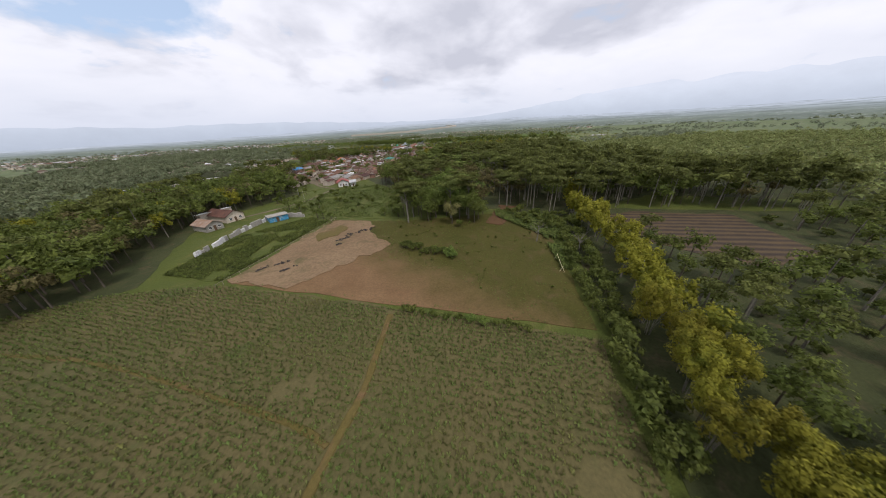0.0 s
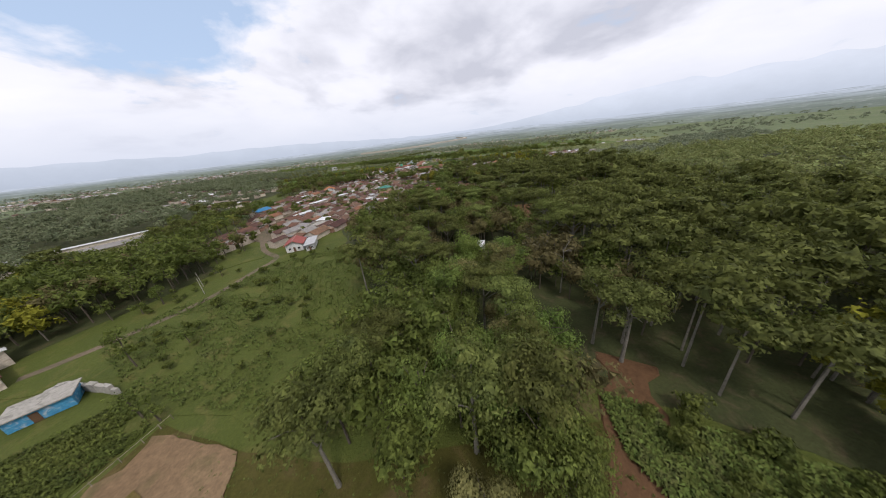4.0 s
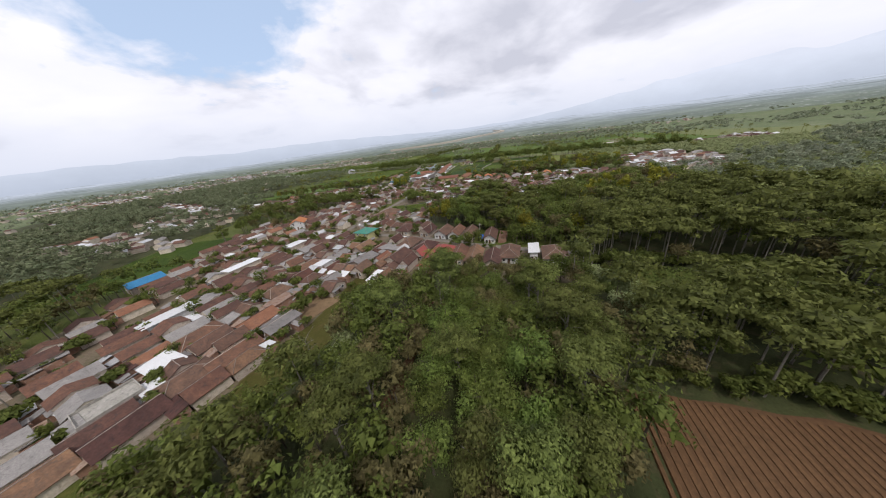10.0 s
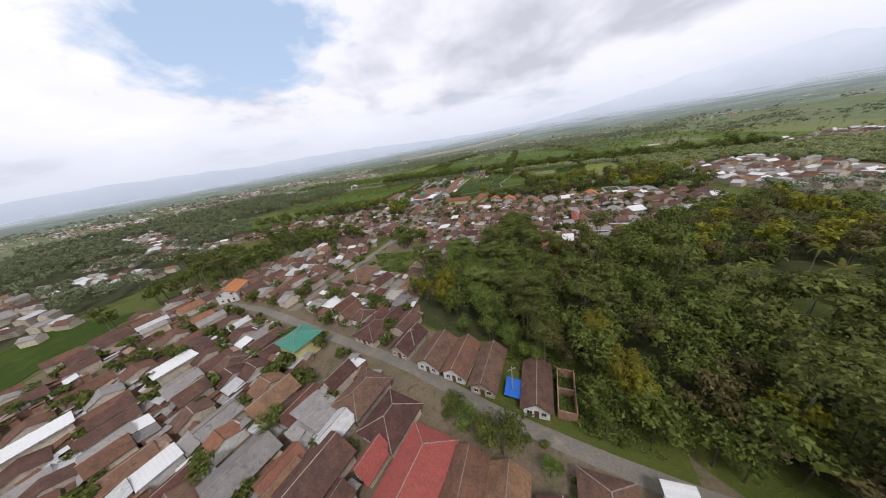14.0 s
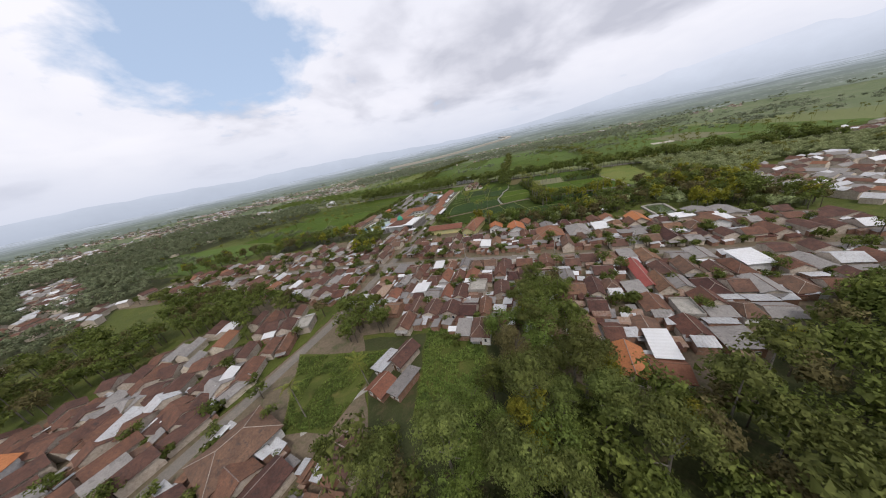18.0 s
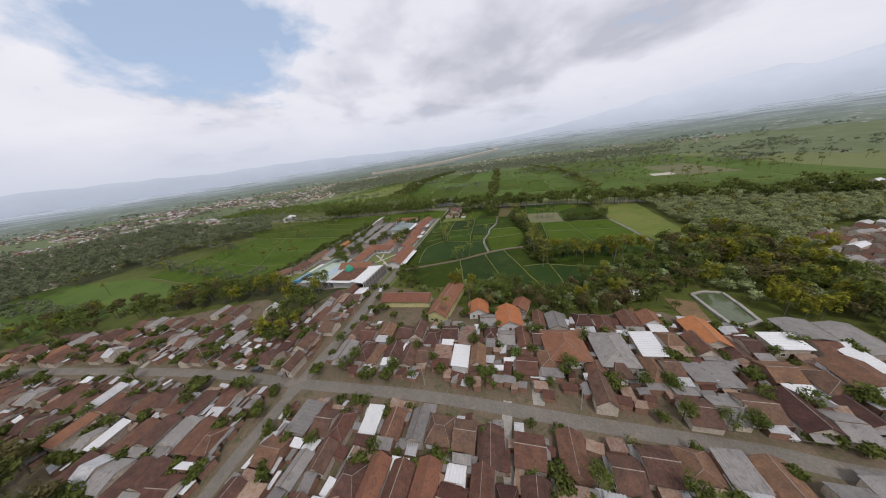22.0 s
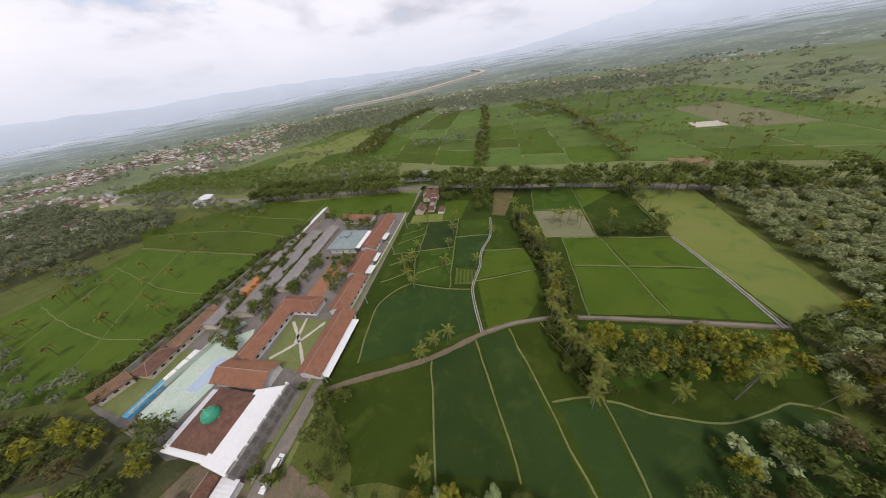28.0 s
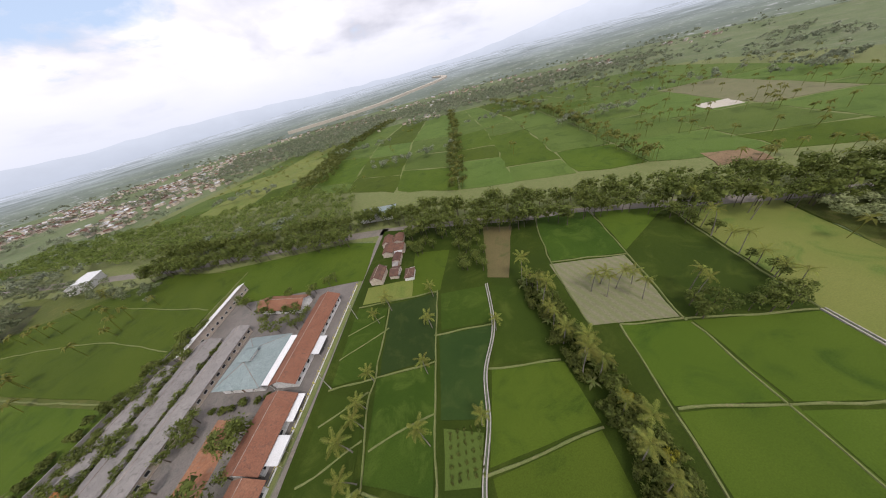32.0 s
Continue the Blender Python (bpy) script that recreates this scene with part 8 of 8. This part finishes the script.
for x, y, s in ((-43, -17.5, 2.6), (-41, -15.5, 2.2), (-38, -14, 2.2), (-44.5, -21, 2.0), (-46, -26, 1.0), (-59, -36, 1.2), (-56, -40, 1.6), (-63, -38, 1.4)):
    b = Buf()
    for k in range(14):
        a, d, r = ar.uniform(0, 6.28), ar.uniform(0, s), ar.uniform(0.15, 0.5)
        px, py = d * math.cos(a) * 1.6, d * math.sin(a) * 0.6
        b.add([(px - r, py - r, 0), (px + r, py - r * 0.6, 0), (px + r * 0.7, py + r, 0), (px - r, py + r * 0.8, 0), (px, py, ar.uniform(0.1, 0.35))],
              [(0, 1, 4), (1, 2, 4), (2, 3, 4), (3, 0, 4)])
    h = tagged(new("ash_heap", b.mesh("ash_heap", M["ash"])), "scattered black ash of burnt weeds", "ash heap", "ash heaps")
    h.matrix_basis = pose(x, y, 0.34, 0, 0, 35)


def crop_rows(poly, along, step_row, step_plant, seed, blocked):
    """Low leafy plants in rows: four bent blades each."""
    rng = np.random.default_rng(seed)
    c, s = math.cos(radians(along)), math.sin(radians(along))
    pts = []
    for i in range(-150, 150):
        for j in range(-280, 280):
            u, v = j * step_plant, i * step_row
            x, y = -50 + c * u - s * v, -80 + s * u + c * v
            if inside(x, y, poly):
                pts.append((x, y))
    pts = np.array(pts)
    pts += rng.normal(0, 0.16, pts.shape)
    keep = np.array([near_line(x, y, blocked) > 0.6 and noise.noise((x / 9, y / 9, 1)) > -0.75 + 0.3 * rng.random() for x, y in pts])
    pts = pts[keep]
    n, k = len(pts), 4
    a = rng.uniform(0, 2 * np.pi, (n, k))
    ln, up = rng.uniform(0.28, 0.5, (n, k)), rng.uniform(0.2, 0.6, (n, k))
    w = 0.10
    P = np.repeat(np.c_[pts, np.full(n, 0.1)][:, None, :], k, 1)
    d = np.stack([np.cos(a), np.sin(a), 0 * a], -1)
    t = np.stack([-np.sin(a), np.cos(a), 0 * a], -1) * w
    mid_ = P + d * ln[..., None] * 0.55 + np.stack([0 * a, 0 * a, up], -1)
    tip = P + d * ln[..., None] + np.stack([0 * a, 0 * a, up * 0.75], -1)
    V = np.stack([P, mid_ + t, tip, mid_ - t], 2).reshape(-1, 3)
    return V, np.arange(len(V)).reshape(-1, 4)


V, F = crop_rows(CROP, -21.5, 0.95, 0.50, 71, [(-27, -64), (-30, -80), (-33, -88), (-40, -110)])
tagged(new("crop_plants", np_mesh("crop_plants", V, F, M["crop"])), "rows of low leafy crop plants", "crops", "", "stuff")


def tufts(poly, count, seed, tall, avoid=()):
    """Grass and weed tufts strewn over rough ground: bent blades."""
    rng = np.random.default_rng(seed)
    xs, ys = [p[0] for p in poly], [p[1] for p in poly]
    pts = []
    while len(pts) < count:
        x, y = rng.uniform(min(xs), max(xs)), rng.uniform(min(ys), max(ys))
        if inside(x, y, poly) and noise.noise((x / 6, y / 6, seed)) > -0.15 + 0.3 * rng.random() - 0.25 and not any(inside(x, y, q) for q in avoid):
            pts.append((x, y))
    pts = np.array(pts)
    n, k = len(pts), 6
    a = rng.uniform(0, 2 * np.pi, (n, k))
    size = tall * rng.uniform(0.5, 1.5, (n, 1))
    ln, up = size * rng.uniform(0.5, 1.0, (n, k)), size * rng.uniform(0.5, 1.1, (n, k))
    P = np.repeat(np.c_[pts, np.full(n, 0.12)][:, None, :], k, 1)
    d = np.stack([np.cos(a), np.sin(a), 0 * a], -1)
    t = np.stack([-np.sin(a), np.cos(a), 0 * a], -1) * (0.16 * size)[..., None]
    mid_ = P + d * ln[..., None] * 0.5 + np.stack([0 * a, 0 * a, up], -1)
    tip = P + d * ln[..., None] + np.stack([0 * a, 0 * a, up * 0.7], -1)
    V = np.stack([P, mid_ + t, tip, mid_ - t], 2).reshape(-1, 3)
    return V, np.arange(len(V)).reshape(-1, 4)


BARE = [(-68, -43), (-61, -20), (-54, 1), (-41, -4), (-41, -14), (-33, -27), (-36, -38), (-22, -45), (-9, -57), (-3, -68), (-26, -60)]
for poly, count, tall, kind, label, avoid in (
        (PLOT, 2600, 0.22, "blades", "low dry grass tufts on the plot", [BARE]), ([(-90, -36), (-71, -43), (-56, 2), (-66, 8), (-86, -10)], 6000, 0.5, "leaf_b", "tall weeds beside the wall", []),
        ([(-86, 40), (-78, 44), (-72, 64), (-60, 70), (-44, 76), (-29, 52), (-27, 24), (-24, -2), (-54, 5), (-72, 13), (-88, 24)], 7000, 0.42, "blades", "rough grass tufts over the meadow", []),
        ([(14, -4), (34, -18), (26, -44), (14, -56), (20, -34), (12, -12)], 6500, 0.7, "blades", "rank yellow-green weeds at the gully edge", []),
        (PASTURE, 3000, 0.5, "blades", "rank grass over the pasture", []),
        ([(-45, 277), (-15, 275), (-18, 264), (-22, 253), (-34, 253)], 2600, 0.5, "leaf_b", "rows of leafy plants on the green plot", []),
        ([(-2, 283), (13, 280), (17, 264), (9, 253), (-2, 255)], 2200, 0.6, "leaf_b", "tall green plants on the garden plot", []),
        ([(18, 198), (29, 180), (40, 176), (36, 190), (28, 199)], 1500, 0.5, "blades", "rank grass beside the lane houses", []),
        ([(4, 178), (22, 172), (40, 168), (36, 156), (6, 158)], 900, 0.4, "leaf_b", "weeds in the lane yards", []),
        ([(-34, 140), (-22, 150), (6, 150), (-8, 160), (-28, 164)], 900, 0.5, "blades", "weeds behind the houses", [])):
    V, F = tufts(poly, count, count, tall, avoid)
    tagged(new("grass_tufts", np_mesh("grass_tufts", V, F, M[kind])), label, "grass", "", "stuff")
hg = random.Random(62)
for x, y, sc in ((8.5, 180.5, 0.5), (11.8, 178.8, 0.55), (14.5, 176.8, 0.45), (4.5, 182.5, 0.35), (21.5, 173.5, 0.35), (33, 180, 0.5), (36, 181.5, 0.45), (24, 170, 0.3)):
    plant("broad", x, y, hg, sc)
for x, y in ((23.5, 174.5), (25, 172.8), (10.5, 163.5), (17, 172), (32.5, 170.5), (19.5, 184), (20.5, 183.3), (34.5, 178), (30.5, 180.5)):
    plant("shrub", x, y, hg, 0.5)
for x, y, sc in ((-59, 4, 0.5), (-62, 5.5, 0.42), (-55.5, 3, 0.4), (-73, 17, 0.45), (-80, 22, 0.5), (-66, 22, 0.35), (-30, 6, 0.5), (-33, 2, 0.4), (-27, -2, 0.45)):
    plant("broad", x, y, hg, sc)
for x, y in spread([(-88, 26), (-72, 16), (-56, 6), (-26, 0), (-27, 30), (-34, 54), (-46, 76), (-62, 72), (-76, 50)], 5.0, hg, 0.38):
    plant("shrub", x, y, hg, hg.uniform(0.35, 0.85))
for x, y in smooth_line([(-24, -64), (-14, -68), (-3, -73)], 1.8):
    plant("shrub", x, y + hg.uniform(-0.5, 0.5), hg, 0.55)
for x, y in ((-20, -35), (-18, -38), (-15, -40), (-12, -43), (-22, -36), (-16, -37), (-11, -41), (-25, -33)):
    plant("shrub", x, y, hg, 0.62)
for k in range(16):
    plant("shrub", -25 + k + hg.uniform(-1, 1), -34 - 0.6 * k + hg.uniform(-1.6, 1.6), hg, hg.uniform(0.5, 0.85))
for k in range(70):
    x, y = hg.uniform(-30, 22), hg.uniform(-62, -10)
    if inside(x, y, PLOT) and not inside(x, y, BARE):
        plant("shrub", x, y, hg, hg.uniform(0.14, 0.34))
for x, y in smooth_line([(11, -76), (13, -66), (18, -53), (24, -38), (29, -25)], 1.3):
    plant("shrub", x + hg.uniform(-0.6, 1.6), y + hg.uniform(-0.6, 0.6), hg, hg.uniform(0.55, 1.0))

# furrows of the ploughed field
fur = root("furrows", "long reddish furrows of the ploughed field", "furrows", "", "structure")
for k in range(50):
    x0 = 31.5 + k * 1.05
    low_ = 86 - (x0 - 31) * 0.647 if x0 < 48 else 75 + (x0 - 48) * 0.333 if x0 < 66 else 81 + (x0 - 66) * 0.6
    a, b_ = (x0, low_ + 0.6), (x0 + 5.5, 109.5 - (x0 + 5.5 - 40) * 0.30)
    if b_[1] - a[1] > 2:
        part("furrow", ribbon([a, b_], 0.5, 0.36, 0.12, 0.5, 4.0, 0.1, k), M["furrow"], fur)


# ---------------------------------------------------------------- vehicles
def car(label, paint):
    base = root("car", label, "car", "parked cars")
    b = Buf()
    for z0, z1, x0, x1, y0, y1 in ((0.35, 0.85, 0.84, 0.84, 2.1, 2.1), (0.85, 1.5, 0.82, 0.66, 1.35, 0.95)):
        b.add([(-x0, -y0, z0), (x0, -y0, z0), (x0, y0, z0), (-x0, y0, z0), (-x1, -y1 - 0.3, z1), (x1, -y1 - 0.3, z1), (x1, y1, z1), (-x1, y1, z1)],
              [(3, 2, 1, 0), (4, 5, 6, 7), (0, 1, 5, 4), (1, 2, 6, 5), (2, 3, 7, 6), (3, 0, 4, 7)])
    part("body", b, M[paint], base)
    part("windscreen", Buf().slab([(-0.66, 1.32, 0.92), (0.66, 1.32, 0.92), (0.58, 1.02, 1.42), (-0.58, 1.02, 1.42)][::-1], 0.03), M["dark"], base)
    for sx in (-1, 1):
        part("side_window", Buf().box(sx * 0.76 - 0.04, -1.0, 0.98, sx * 0.76 + 0.04, 0.85, 1.38), M["dark"], base)
        for sy in (-1.3, 1.3):
            wh = part("wheel", Buf().tube([(sx * 0.70, sy, 0.31), (sx * 0.88, sy, 0.31)], [0.31, 0.31], 14), M["tyre"], base)
            part("rim", Buf().tube([(sx * 0.80, sy, 0.31), (sx * 0.895, sy, 0.31)], [0.19, 0.19], 12), M["zinc"], wh)
    return base


wc, dc = car("white car parked on the lane", "car_white"), car("dark car parked by the street", "car_dark")
wc.matrix_basis = pose(-38.3, 307, 0.2, 0, 0, -12)
dc.matrix_basis = pose(-52, 350.5, 0.2, 0, 0, 82)
for x, y, ang in ((-17.5, 402, -14), (-60, 352.5, 80), (-16.6, 406, -14), (92, 318, 70)):
    copy_thing(wc, pose(x, y, 0.2, 0, 0, ang))
tarp = tagged(new("tarpaulin", Buf().slab([(-1.6, -2.2, 2.3), (1.6, -2.2, 1.9), (1.6, 2.2, 2.0), (-1.6, 2.2, 2.5)], 0.04).mesh("tarpaulin", M["tarp"])), "bright blue tarpaulin stretched beside a house", "tarpaulin")
tarp.matrix_basis = pose(18.2, 188.0, 0.1, 0, 0, -15)


# ---------------------------------------------------------------- odd things by the fields
def bare_tree(x, y, h, seed):
    """A leafless tree: pale forked limbs."""
    rng = random.Random(seed)
    t = root("bare_tree", "leafless pale tree with forked limbs", "tree", "bare trees")
    part("trunk", Buf().tube([(0, 0, -0.2), (0.2, 0.1, h * 0.5), (0.1, 0.3, h * 0.8)], [0.2, 0.13, 0.06], 6), M["bark"], t)
    for k in range(9):
        z, a, r = h * rng.uniform(0.4, 0.8), k * 2.4, rng.uniform(1.2, 2.6)
        e = (r * math.cos(a), r * math.sin(a), z + rng.uniform(0.8, 2.2))
        b = Buf().tube([(0.15, 0.15, z), (e[0] * 0.5, e[1] * 0.5, (z + e[2]) / 2 + 0.2), e], [0.07, 0.05, 0.02], 5)
        for q in range(3):
            b.tube([e, (e[0] + rng.uniform(-0.9, 0.9), e[1] + rng.uniform(-0.9, 0.9), e[2] + rng.uniform(0.3, 1.1))], [0.022, 0.01], 4)
        part("limb", b, M["bark"], t)
    t.matrix_basis = pose(x, y, 0.05, 0, 0, rng.uniform(0, 360))


for i, (x, y, h) in enumerate(((22, 22, 15), (18, 30, 14), (44, 40, 16), (30, 48, 15), (-26, 118, 12), (-20, 130, 12), (28, 214, 12), (40, 224, 12), (16, -38, 6), (48, 152, 14), (56, 158, 14), (24, -47, 5))):
    bare_tree(x, y, h, 900 + i)
for x, y, lean in ((-87, 53, 3), (-82, 47, -3)):
    p = tagged(new("post", Buf().tube([(0, 0, -0.2), (0, 0, 5.5)], [0.11, 0.08], 8).mesh("post", M["concrete"])), "leaning pale concrete post beside the lane", "post", "lane posts")
    p.matrix_basis = pose(x, y, 0.1, lean, lean / 2, 0)
rail = root("bamboo_rail", "long yellow bamboo pole laid on forked stakes", "rail")
part("pole", Buf().tube([(16, -49.5, 1.3), (13.6, -56, 1.1)], [0.06, 0.05], 6), M["dome_band"], rail)
for x, y in ((16, -49.5), (13.6, -56)):
    for s in (-1, 1):
        part("stake", Buf().tube([(x + s * 0.5, y - s * 0.3, 0.0), (x - s * 0.08, y, 1.5)], [0.05, 0.04], 5), M["dome_band"], rail)


def utility_pole(x, y, ang):
    p = root("utility_pole", "concrete utility pole with crossarm and insulators", "utility pole", "utility poles")
    part("shaft", Buf().tube([(0, 0, -0.3), (0, 0, 8.6)], [0.17, 0.10], 8), M["concrete"], p)
    arm = part("crossarm", Buf().box(-0.9, -0.06, 7.9, 0.9, 0.06, 8.05), M["concrete"], p)
    for s in (-0.8, -0.3, 0.3, 0.8):
        part("insulator", Buf().tube([(s, 0, 8.05), (s, 0, 8.3)], [0.05, 0.04], 6), M["dark"], arm)
    p.matrix_basis = pose(x, y, 0.1, 0, 0, ang)
    return p


first_pole = utility_pole(-9.5, 428, 78)
for x, y, ang in ((-2, 464, 78), (6.8, 502, 78), (13, 530, 78), (-21, 372, 78), (-16.5, 401, 78), (-77, 356, 8), (-120, 361, 8), (12, 338.5, 12), (54, 327, 12), (84, 319.5, 14), (-6, 201, 25), (-36, 214, 25), (18, 187.5, 25)):
    copy_thing(first_pole, pose(x, y, 0.1, 0, 0, ang))

set_trees()
